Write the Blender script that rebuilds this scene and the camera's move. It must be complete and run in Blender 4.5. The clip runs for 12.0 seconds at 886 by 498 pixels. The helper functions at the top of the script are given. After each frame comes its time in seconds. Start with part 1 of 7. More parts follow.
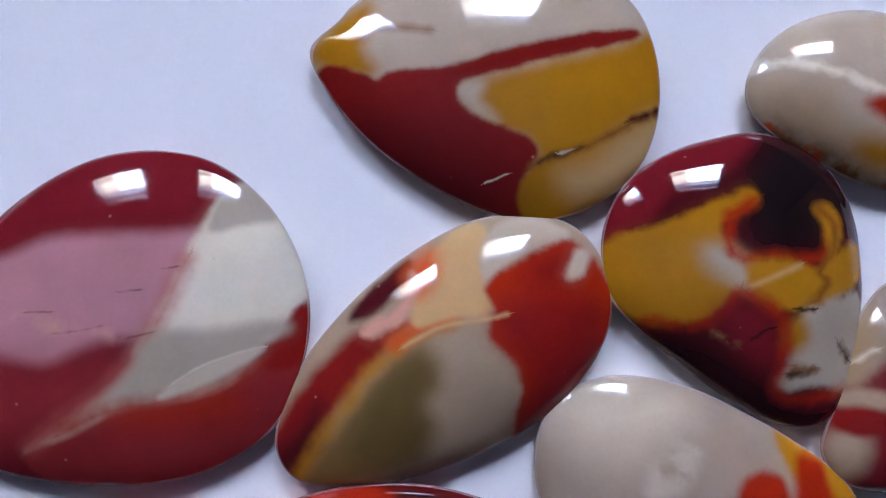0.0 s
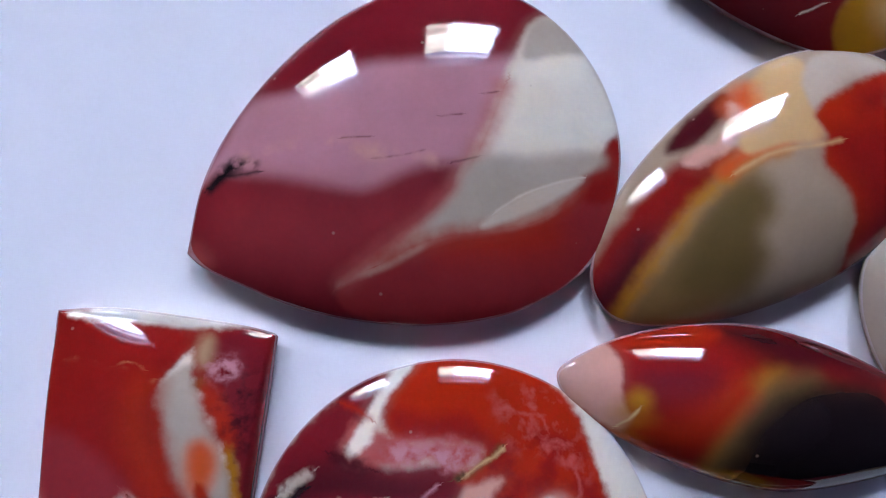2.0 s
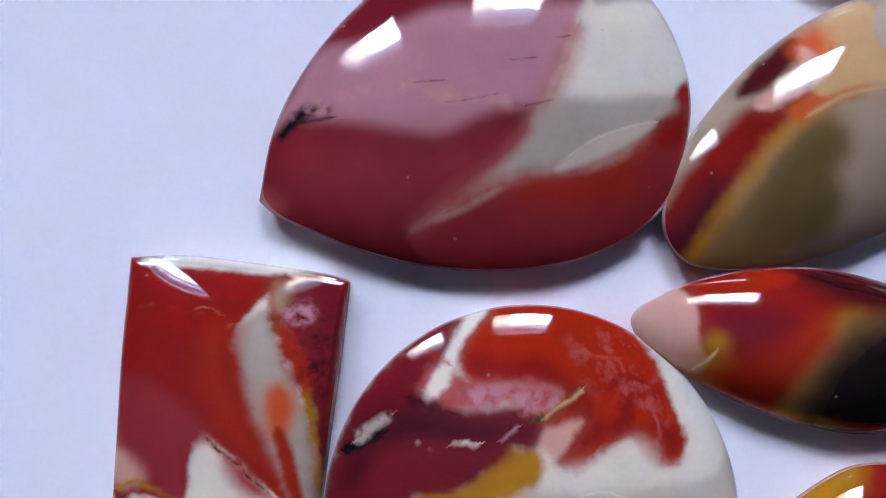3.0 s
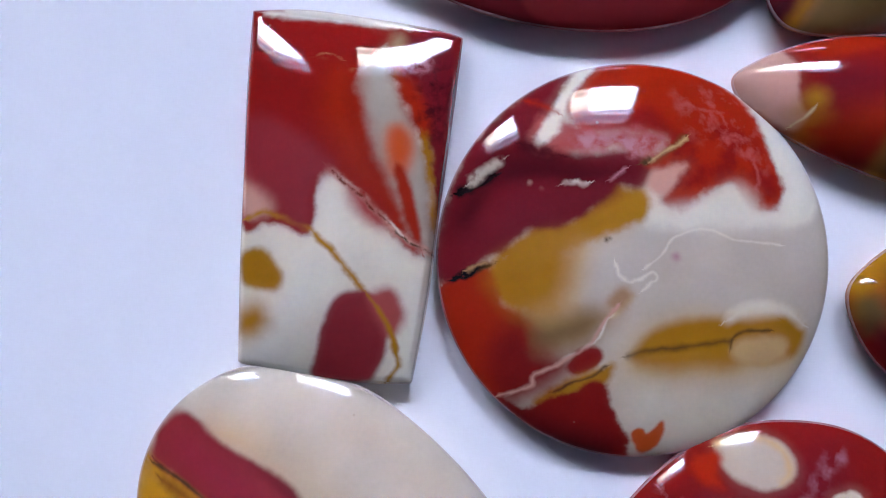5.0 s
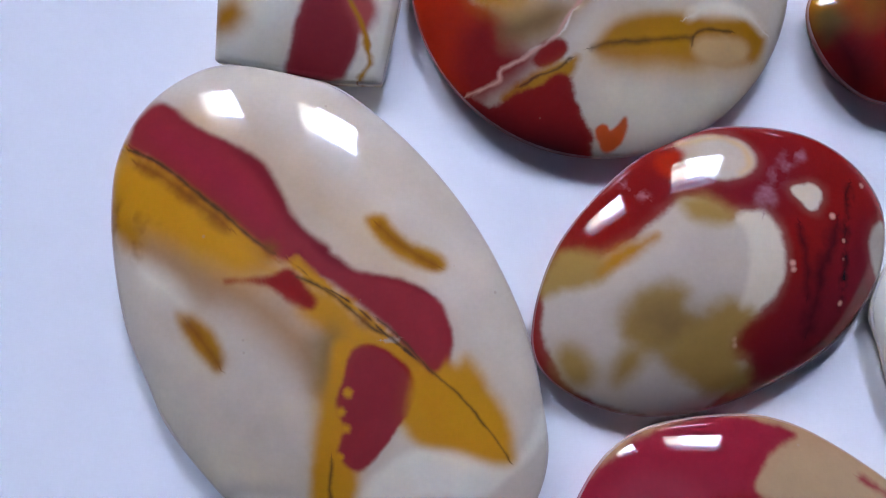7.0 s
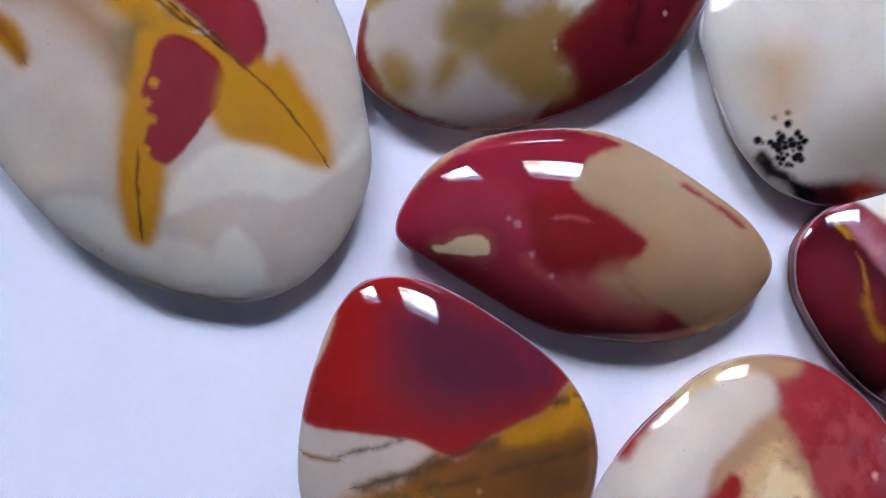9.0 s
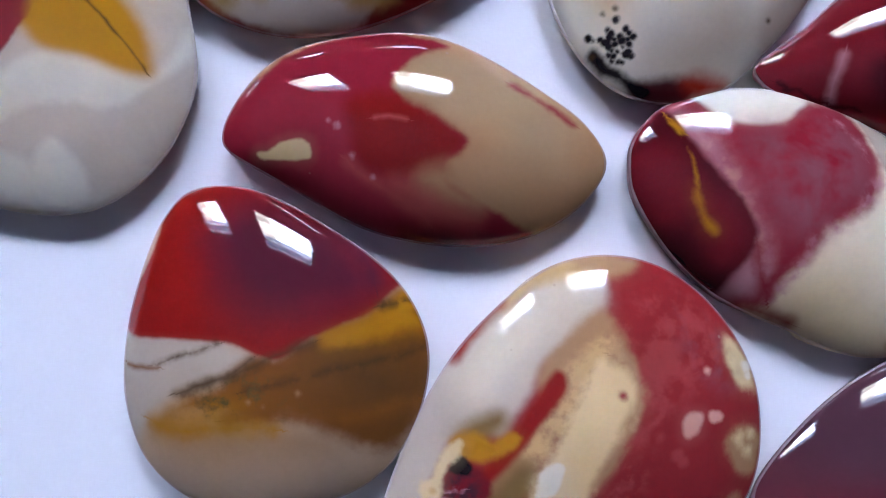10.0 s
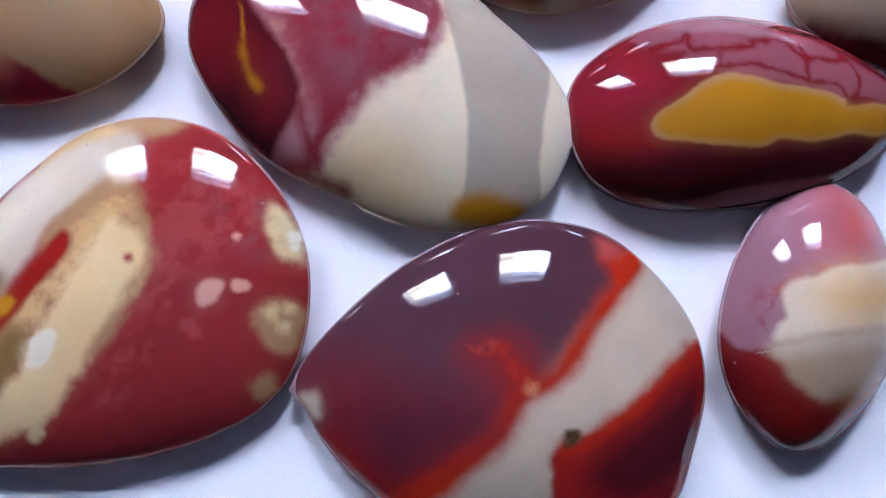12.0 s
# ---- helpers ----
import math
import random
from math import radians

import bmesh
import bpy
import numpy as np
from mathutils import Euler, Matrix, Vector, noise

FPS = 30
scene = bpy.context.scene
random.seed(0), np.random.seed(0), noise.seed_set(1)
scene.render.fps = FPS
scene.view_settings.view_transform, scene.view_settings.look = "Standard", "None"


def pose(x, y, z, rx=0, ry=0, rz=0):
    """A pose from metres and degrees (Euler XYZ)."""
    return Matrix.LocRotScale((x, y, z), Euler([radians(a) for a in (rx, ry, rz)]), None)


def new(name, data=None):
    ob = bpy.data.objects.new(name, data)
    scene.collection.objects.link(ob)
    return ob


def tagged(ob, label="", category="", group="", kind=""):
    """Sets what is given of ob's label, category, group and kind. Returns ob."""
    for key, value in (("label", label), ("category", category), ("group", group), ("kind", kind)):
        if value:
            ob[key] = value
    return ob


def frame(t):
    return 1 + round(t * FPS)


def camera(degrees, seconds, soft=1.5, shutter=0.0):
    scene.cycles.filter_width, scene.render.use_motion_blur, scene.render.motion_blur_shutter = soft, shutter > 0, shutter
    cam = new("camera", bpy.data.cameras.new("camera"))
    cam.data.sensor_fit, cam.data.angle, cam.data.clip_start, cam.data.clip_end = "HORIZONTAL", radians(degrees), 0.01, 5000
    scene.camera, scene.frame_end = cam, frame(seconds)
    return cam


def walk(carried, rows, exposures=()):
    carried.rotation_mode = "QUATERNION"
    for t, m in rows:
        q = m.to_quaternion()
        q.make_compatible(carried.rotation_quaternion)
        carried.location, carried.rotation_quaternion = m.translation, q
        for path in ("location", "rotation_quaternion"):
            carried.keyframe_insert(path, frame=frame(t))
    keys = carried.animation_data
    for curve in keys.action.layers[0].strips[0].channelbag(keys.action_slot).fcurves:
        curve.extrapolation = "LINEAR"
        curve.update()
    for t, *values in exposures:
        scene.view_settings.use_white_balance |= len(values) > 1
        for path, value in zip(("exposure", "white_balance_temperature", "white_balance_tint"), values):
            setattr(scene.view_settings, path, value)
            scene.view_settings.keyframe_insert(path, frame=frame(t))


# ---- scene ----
# ---- camera and its walk ----
LENS = 64.0
GIRDLE = 0.0008  # heights in PATH count from this far over the paper
PATH = [
    (0, 0.00654, -0.00649, 0.06924, 4.56, -1.26, -0.32),
    (0.5, -0.00069, -0.01263, 0.06339, 6.29, -1.69, -0.81),
    (1, -0.00696, -0.01618, 0.06312, 6.90, -0.66, -0.76),
    (1.5, -0.01414, -0.01830, 0.06363, 7.09, -0.41, -1.09),
    (2, -0.02256, -0.02329, 0.06417, 6.34, -1.34, -0.57),
    (2.5, -0.02393, -0.02348, 0.06444, 6.76, -1.41, -0.92),
    (3, -0.02898, -0.02808, 0.06334, 6.45, -1.24, -0.98),
    (3.2, -0.02989, -0.02944, 0.06136, 5.74, -1.92, -1.00),
    (4, -0.03355, -0.03511, 0.06142, 5.12, -1.19, -0.59),
    (4.8, -0.03737, -0.04359, 0.06447, 3.51, -1.12, -0.03),
    (5, -0.03815, -0.04622, 0.06473, 2.82, -0.66, 0.21),
    (5.5, -0.03870, -0.05047, 0.06363, 2.57, -1.19, -0.06),
    (6, -0.04165, -0.06111, 0.06496, 3.68, -1.25, 1.20),
    (6.5, -0.03901, -0.06564, 0.06504, 4.27, -1.44, 0.89),
    (7, -0.03498, -0.07544, 0.06460, 4.77, -0.63, 1.12),
    (7.2, -0.03406, -0.07721, 0.06454, 5.04, -0.99, 0.99),
    (8, -0.02904, -0.08731, 0.06286, 5.89, -0.79, 0.52),
    (8.8, -0.02228, -0.09843, 0.06188, 5.06, -1.69, 0.98),
    (9, -0.02007, -0.10038, 0.06170, 4.92, -1.65, 0.98),
    (9.5, -0.01099, -0.10515, 0.06072, 5.16, -1.48, -0.03),
    (10, -0.00505, -0.10838, 0.06056, 5.10, -1.11, -0.57),
    (10.3, -0.00126, -0.11027, 0.05981, 4.67, -0.77, -0.14),
    (10.5, 0.00068, -0.11071, 0.05995, 5.09, -1.11, 0.02),
    (11, 0.01327, -0.11406, 0.05805, 4.40, -1.63, 0.42),
    (11.5, 0.02128, -0.11682, 0.05708, 4.01, -0.98, 0.51),
    (12, 0.03267, -0.12013, 0.05469, 6.66, 0.15, 0.48),
]
cam = camera(LENS, 12.0, soft=1.1)
walk(cam, [(t, pose(x, y, z + GIRDLE, rx, ry, rz)) for t, x, y, z, rx, ry, rz in PATH],
     exposures=[(0.0, -0.10, 6300, 10), (1.0, -0.14, 6150, 10), (1.5, -0.06, 6200, 10), (3.0, -0.01, 6200, 10), (5.0, 0.07, 6250, 10), (7.0, -0.02, 6150, 10), (9.0, 0.19, 6200, 10), (10.5, 0.25, 6100, 10), (12.0, 0.48, 6250, 10)])

# ---- light: daylight through two windows in the north wall ----
world = bpy.data.worlds.new("daylight")
world.use_nodes = True
scene.world = world
nt = world.node_tree
sky = nt.nodes.new("ShaderNodeTexSky")
sky.sky_type, sky.sun_disc = "NISHITA", False
sky.sun_elevation, sky.sun_rotation = radians(35), radians(200)
nt.links.new(sky.outputs[0], nt.nodes["Background"].inputs[0])
nt.nodes["Background"].inputs[1].default_value = 0.1
WINDOW_GLOW = 66.0

# ---- materials ----
PALETTE = {
    "maroon": (0.175, 0.0105, 0.0165), "dark_maroon": (0.066, 0.0058, 0.0095), "brick": (0.37, 0.019, 0.005),
    "red": (0.265, 0.011, 0.009), "orange": (0.68, 0.1, 0.016), "mauve": (0.33, 0.15, 0.185), "garnet": (0.275, 0.025, 0.0305), "ruby": (0.29, 0.023, 0.038), "ivory": (0.86, 0.73, 0.52), "milk": (0.62, 0.525, 0.405), "peach": (0.6, 0.42, 0.27), "pearl": (0.55, 0.455, 0.35), "stone_beige": (0.4, 0.305, 0.225), "taupe": (0.43, 0.315, 0.205), "blood": (0.215, 0.0105, 0.009), "cream": (0.7, 0.6, 0.44), "white": (0.84, 0.755, 0.59),
    "grey": (0.47, 0.395, 0.3), "tan": (0.43, 0.245, 0.115), "mustard": (0.47, 0.205, 0.009), "gold": (0.43, 0.185, 0.008),
    "lilac": (0.5, 0.23, 0.25), "pink": (0.66, 0.35, 0.26), "olive": (0.125, 0.08, 0.024), "brown": (0.225, 0.076, 0.013),
    "purple": (0.0645, 0.0172, 0.02494), "black": (0.01204, 0.00688, 0.00774), "pale_yellow": (0.74, 0.57, 0.3),
    "beige": (0.54, 0.44, 0.325), "rose": (0.42, 0.075, 0.065), "umber": (0.075, 0.04, 0.016),
    "khaki": (0.22, 0.13, 0.042), "sand": (0.64, 0.41, 0.18), "fawn": (0.42, 0.28, 0.15), "ochre": (0.37, 0.225, 0.055), "dusty_rose": (0.24, 0.068, 0.085), "straw": (0.8, 0.59, 0.3), "brick_rose": (0.36, 0.052, 0.05), "shell": (0.67, 0.56, 0.425), "amber": (0.58, 0.262, 0.011), "crimson": (0.25, 0.0145, 0.028), "russet": (0.285, 0.024, 0.027), "smoky_plum": (0.076, 0.028, 0.040), "plum": (0.095, 0.0145, 0.027),
}


def node(tree, kind, inputs=(), operation="", interpolation="", attribute="", data=""):
    n = tree.nodes.new(kind)
    if operation:
        n.operation = operation
    if interpolation:
        n.interpolation_type = interpolation
    if attribute:
        n.attribute_name = attribute
    if data:
        n.data_type = data
    for key, value in dict(inputs).items():
        if isinstance(value, bpy.types.NodeSocket):
            tree.links.new(value, n.inputs[key])
        else:
            n.inputs[key].default_value = value
    return n


def material(name):
    m = bpy.data.materials.new(name)
    m.use_nodes = True
    return m, m.node_tree, m.node_tree.nodes["Principled BSDF"]


def plain(name, colour, rough, grain, size, bump=0.0):
    """A matt surface with grain at two scales."""
    m, t, b = material(name)
    at = node(t, "ShaderNodeTexCoord").outputs["Object"]
    fine = node(t, "ShaderNodeTexNoise", {"Vector": at, "Scale": 1 / size, "Detail": 6.0})
    wide = node(t, "ShaderNodeTexNoise", {"Vector": at, "Scale": 0.06 / size, "Detail": 3.0})
    add = node(t, "ShaderNodeMath", {0: fine.outputs[0], 1: wide.outputs[0]}, operation="ADD")
    span = node(t, "ShaderNodeMapRange", {0: add.outputs[0], 1: 0.6, 2: 1.4, 3: 1 - grain, 4: 1 + grain})
    mix = node(t, "ShaderNodeVectorMath", {0: colour, 1: span.outputs[0]}, operation="MULTIPLY")
    t.links.new(mix.outputs[0], b.inputs["Base Color"])
    b.inputs["Roughness"].default_value = rough
    if bump:
        relief = node(t, "ShaderNodeBump", {"Height": fine.outputs[0], "Strength": bump, "Distance": size * 0.3})
        t.links.new(relief.outputs[0], b.inputs["Normal"])
    return m


PAPER = plain("white_paper", (0.86, 0.86, 0.86), 0.75, 0.012, 0.0004, 0.12)
TABLE = plain("table_wood", (0.30, 0.18, 0.09), 0.5, 0.15, 0.01)
WALL = plain("wall_paint", (0.056, 0.063, 0.095), 0.8, 0.03, 0.02)
CEILING = plain("ceiling_paint", (0.09, 0.096, 0.13), 0.85, 0.02, 0.02)
FLOOR = plain("floor_boards", (0.10, 0.065, 0.04), 0.5, 0.12, 0.02)
FRAME = plain("white_window_paint", (0.75, 0.75, 0.73), 0.4, 0.02, 0.01)


def glow(name, colour, strength):
    m = bpy.data.materials.new(name)
    m.use_nodes = True
    t = m.node_tree
    t.nodes.remove(t.nodes["Principled BSDF"])
    e = node(t, "ShaderNodeEmission", {"Color": (*colour, 1), "Strength": strength})
    t.links.new(e.outputs[0], t.nodes["Material Output"].inputs[0])
    return m


SKY_HIGH = glow("blue_sky", (0.40, 0.58, 1.0), WINDOW_GLOW * 0.11)
SKY_LOW = glow("bright_cloudy_sky", (0.72, 0.82, 1.0), WINDOW_GLOW)
# a pale facade fills one side of the bright part
t = SKY_LOW.node_tree
e = t.nodes["Emission"]
at = node(t, "ShaderNodeTexCoord").outputs["Generated"]
xyz = node(t, "ShaderNodeSeparateXYZ", {0: at})
side = node(t, "ShaderNodeMapRange", {0: xyz.outputs[0], 1: 0.34, 2: 0.40}).outputs[0]
wave = node(t, "ShaderNodeTexNoise", {"Vector": node(t, "ShaderNodeVectorMath", {0: at, 1: (1.5, 1.0, 14.0)}, operation="MULTIPLY").outputs[0], "Scale": 1.0, "Detail": 2.0}).outputs[0]
dim = node(t, "ShaderNodeMapRange", {0: wave, 1: 0.35, 2: 0.65, 3: 0.16, 4: 0.5}).outputs[0]
level = node(t, "ShaderNodeMix", {0: side, 2: dim, 3: 1.0})
tint = node(t, "ShaderNodeMix", data="RGBA")
t.links.new(side, tint.inputs[0])
tint.inputs[6].default_value, tint.inputs[7].default_value = (0.85, 0.80, 0.75, 1), (0.62, 0.69, 0.98, 1)
t.links.new(tint.outputs[2], e.inputs[0])
strong = node(t, "ShaderNodeMath", {0: level.outputs[0], 1: WINDOW_GLOW}, operation="MULTIPLY").outputs[0]
t.links.new(strong, e.inputs[1])


# ---- structure ----
def box_bm(bm, lo, hi):
    mid = [(a + b) / 2 for a, b in zip(lo, hi)]
    m = Matrix.Translation(mid) @ Matrix.Diagonal((*[b - a for a, b in zip(lo, hi)], 1))
    bmesh.ops.create_cube(bm, size=1, matrix=m)


def mesh_object(name, bm, mat, parent=None, smooth=False):
    me = bpy.data.meshes.new(name)
    bm.to_mesh(me)
    bm.free()
    me.materials.append(mat)
    for p in me.polygons:
        p.use_smooth = smooth
    ob = new(name, me)
    ob.parent = parent
    return ob


def block(name, lo, hi, mat, parent=None, bevel=0.0):
    bm = bmesh.new()
    box_bm(bm, lo, hi)
    if bevel:
        bmesh.ops.bevel(bm, geom=bm.edges[:], offset=bevel, segments=2, affect="EDGES")
    return mesh_object(name, bm, mat, parent)


X0, X1, Y0, Y1, Z0, Z1 = -3.6, 2.2, -5.6, 1.2, -0.75, 2.35
tagged(block("floor", (X0 - 0.2, Y0 - 0.2, Z0 - 0.1), (X1 + 0.2, Y1 + 0.2, Z0), FLOOR), "brown wooden floor of the room", "floor", kind="structure")
tagged(block("ceiling", (X0 - 0.2, Y0 - 0.2, Z1), (X1 + 0.2, Y1 + 0.2, Z1 + 0.1), CEILING), "plain grey-blue painted room ceiling", "ceiling", kind="structure")
tagged(block("wall_west", (X0 - 0.15, Y0, Z0), (X0, Y1, Z1), WALL), "plain grey-blue painted room wall", "wall", kind="structure")
tagged(block("wall_east", (X1, Y0, Z0), (X1 + 0.15, Y1, Z1), WALL), "plain grey-blue painted room wall", "wall", kind="structure")
tagged(block("wall_south", (X0 - 0.15, Y0 - 0.15, Z0), (X1 + 0.15, Y0, Z1), WALL), "plain grey-blue painted room wall", "wall", kind="structure")

# north wall with two window openings
WINDOWS = [(-1.14, -0.60, 0.72, 1.52), (-0.13, 0.46, 0.72, 1.52)]
bm = bmesh.new()
edges = [X0 - 0.15, WINDOWS[0][0], WINDOWS[0][1], WINDOWS[1][0], WINDOWS[1][1], X1 + 0.15]
for a, b in ((0, 1), (2, 3), (4, 5)):
    box_bm(bm, (edges[a], Y1, Z0), (edges[b], Y1 + 0.15, Z1))
for x0, x1, z0, z1 in WINDOWS:
    box_bm(bm, (x0, Y1, Z0), (x1, Y1 + 0.15, z0))
    box_bm(bm, (x0, Y1, z1), (x1, Y1 + 0.15, Z1))
tagged(mesh_object("wall_north", bm, WALL), "plain grey-blue painted wall with two windows", "wall", kind="structure")


def window(name, x0, x1, z0, z1):
    base = tagged(new(name), "white framed window with bright daylight behind", "window", kind="structure")
    base.location = ((x0 + x1) / 2, Y1, z0)
    w, h, f = (x1 - x0) / 2, z1 - z0, 0.035
    low = 0.62
    for lo, hi in (((-w, 0.03, 0), (-w + f, 0.09, h)), ((w - f, 0.03, 0), (w, 0.09, h)), ((-w + f, 0.03, 0), (w - f, 0.09, f)), ((-w + f, 0.03, h - f), (w - f, 0.09, h))):
        block("window_frame", lo, hi, FRAME, base, 0.004)
    block("transom", (-w + f, 0.035, low), (w - f, 0.085, low + 0.03), FRAME, base, 0.004)
    block("window_sill", (-w - 0.03, -0.14, -0.03), (w + 0.03, 0.03, 0.0), FRAME, base, 0.005)


for n, wdw in enumerate(WINDOWS):
    window("window_%d" % (n + 1), *wdw)
    x0, x1, z0, z1 = wdw
    for nm, lo, hi, mat in (("backdrop", z0 + 0.635, z1 + 0.05, SKY_HIGH), ("backdrop", z0 - 0.05, z0 + 0.635, SKY_LOW)):
        tagged(block(nm, (x0 - 0.05, Y1 + 0.152, lo), (x1 + 0.05, Y1 + 0.16, hi), mat), "bright daylight sky outside the window", "sky", kind="structure")

# table and paper
table = tagged(new("table"), "plain brown wooden table under the white paper", "table")
table.location = (0, -0.06, Z0)
block("tabletop", (-0.7, -0.45, 0.715), (0.7, 0.45, 0.7495), TABLE, table, 0.004)
for sx in (-0.62, 0.62):
    for sy in (-0.37, 0.37):
        block("leg", (sx - 0.03, sy - 0.03, 0), (sx + 0.03, sy + 0.03, 0.715), TABLE, table, 0.003)
tagged(block("paper_sheet", (-0.42, -0.34, -0.0005), (0.42, 0.20, 0.0), PAPER), "smooth matt white paper sheet spread on the table", "paper")


# ---- cabochons ----
def curve(points, corners=(), steps=8, closed=True):
    """A smooth line through the points (millimetres); corners stay sharp."""
    p = np.array(points, float)
    n = len(p)
    out = []
    for i in range(n if closed else n - 1):
        b, c = p[i], p[(i + 1) % n]
        a = p[i - 1] if closed or i else 2 * b - c
        d = p[(i + 2) % n] if closed or i + 2 < n else 2 * c - b
        m0 = (c - b) if i in corners else (c - a) / 2
        m1 = (c - b) if (i + 1) % n in corners else (d - b) / 2
        for s in np.arange(steps) / steps:
            out.append((2 * s**3 - 3 * s**2 + 1) * b + (s**3 - 2 * s**2 + s) * m0 + (3 * s**2 - 2 * s**3) * c + (s**3 - s**2) * m1)
    if not closed:
        out.append(p[-1])
    return np.array(out)


def distance(xy, line, closed=True):
    """Distance from each place to a line: positive inside a closed one, signed by the side of an open one."""
    a = line if closed else line[:-1]
    b = np.roll(line, -1, 0) if closed else line[1:]
    best, inside, side = np.full(len(xy), 1e9), np.zeros(len(xy), bool), np.ones(len(xy))
    for (ax, ay), (bx, by) in zip(a, b):
        ex, ey = bx - ax, by - ay
        wx, wy = xy[:, 0] - ax, xy[:, 1] - ay
        s = np.clip((wx * ex + wy * ey) / max(ex * ex + ey * ey, 1e-12), 0, 1)
        d = (wx - s * ex) ** 2 + (wy - s * ey) ** 2
        side = np.where(d < best, np.where(ex * wy - ey * wx < 0, -1.0, 1.0), side)
        best = np.minimum(best, d)
        if closed and ay != by:
            inside ^= ((ay > xy[:, 1]) != (by > xy[:, 1])) & (xy[:, 0] < (bx - ax) * (xy[:, 1] - ay) / (by - ay) + ax)
    best = np.sqrt(best)
    return np.where(inside, best, -best) if closed else best * side


def ring(radius, count=24):
    """The outline of a round stone."""
    return [(radius * math.cos(2 * math.pi * n / count), radius * math.sin(2 * math.pi * n / count)) for n in range(count)]


EDGE, RISE, GLINT = 1.9, 0.72, 0.12  # girdle height and pale rim line in millimetres, fullness of the domes


class Dome:
    """The swell of a stone over its outline: a soap-film shape, steep at the rim and smooth on top."""

    def __init__(self, rim, height, girdle=1.1, power=0.8, order=9):
        self.size = np.hypot(*rim.T).max()
        self.height, self.girdle, self.power, self.order = height, girdle, power, order
        self.weights = np.linalg.lstsq(self.terms(rim), (rim**2).sum(1), rcond=None)[0]
        self.most = 1.0
        grid = np.linspace(0, 0.8, 30)[:, None, None] * rim[None, ::6]
        self.most = self.swell(grid.reshape(-1, 2)).max()

    def terms(self, xy):
        z = (xy[:, 0] + 1j * xy[:, 1]) / self.size
        return np.stack([np.ones(len(xy))] + [f(z**k) for k in range(1, self.order) for f in (np.real, np.imag)], -1)

    def swell(self, xy):
        return np.maximum(self.terms(xy) @ self.weights - (xy**2).sum(1), 0) / self.most

    def z(self, xy, rho, edge):
        """Height over the paper; rho runs from 0 in the middle to 1 on the rim, where the swell is edge."""
        u = np.clip(self.swell(xy) - edge * rho**6, 0, 1)
        return self.girdle + (self.height - self.girdle) * u**self.power


class Slab:
    """The swell of a four-cornered stone: bowed across and along, with a small rounding at the rim."""

    def __init__(self, line, corners, height, girdle):
        self.line, self.corners, self.height, self.girdle = line, corners, height, girdle

    def z(self, xy):
        tl, tr, br, bl = self.corners
        x, y = xy.T
        left = bl[0] + (y - bl[1]) / (tl[1] - bl[1]) * (tl[0] - bl[0])
        right = br[0] + (y - br[1]) / (tr[1] - br[1]) * (tr[0] - br[0])
        low = bl[1] + (x - bl[0]) / (br[0] - bl[0]) * (br[1] - bl[1])
        high = tl[1] + (x - tl[0]) / (tr[0] - tl[0]) * (tr[1] - tl[1])
        a = np.clip(2 * (x - left) / (right - left) - 1, -1, 1)
        b = np.clip(np.abs(2 * (y - low) / (high - low) - 1), 0, 1) ** 3.1
        full = self.height - 1.6 * a**2 - 2.6 * b + 1.3 * a**2 * b
        inside = np.clip(distance(xy, self.line, True) / 0.7, 0, 1)
        return self.girdle + (full - self.girdle) * np.sqrt(1 - (1 - inside) ** 2)


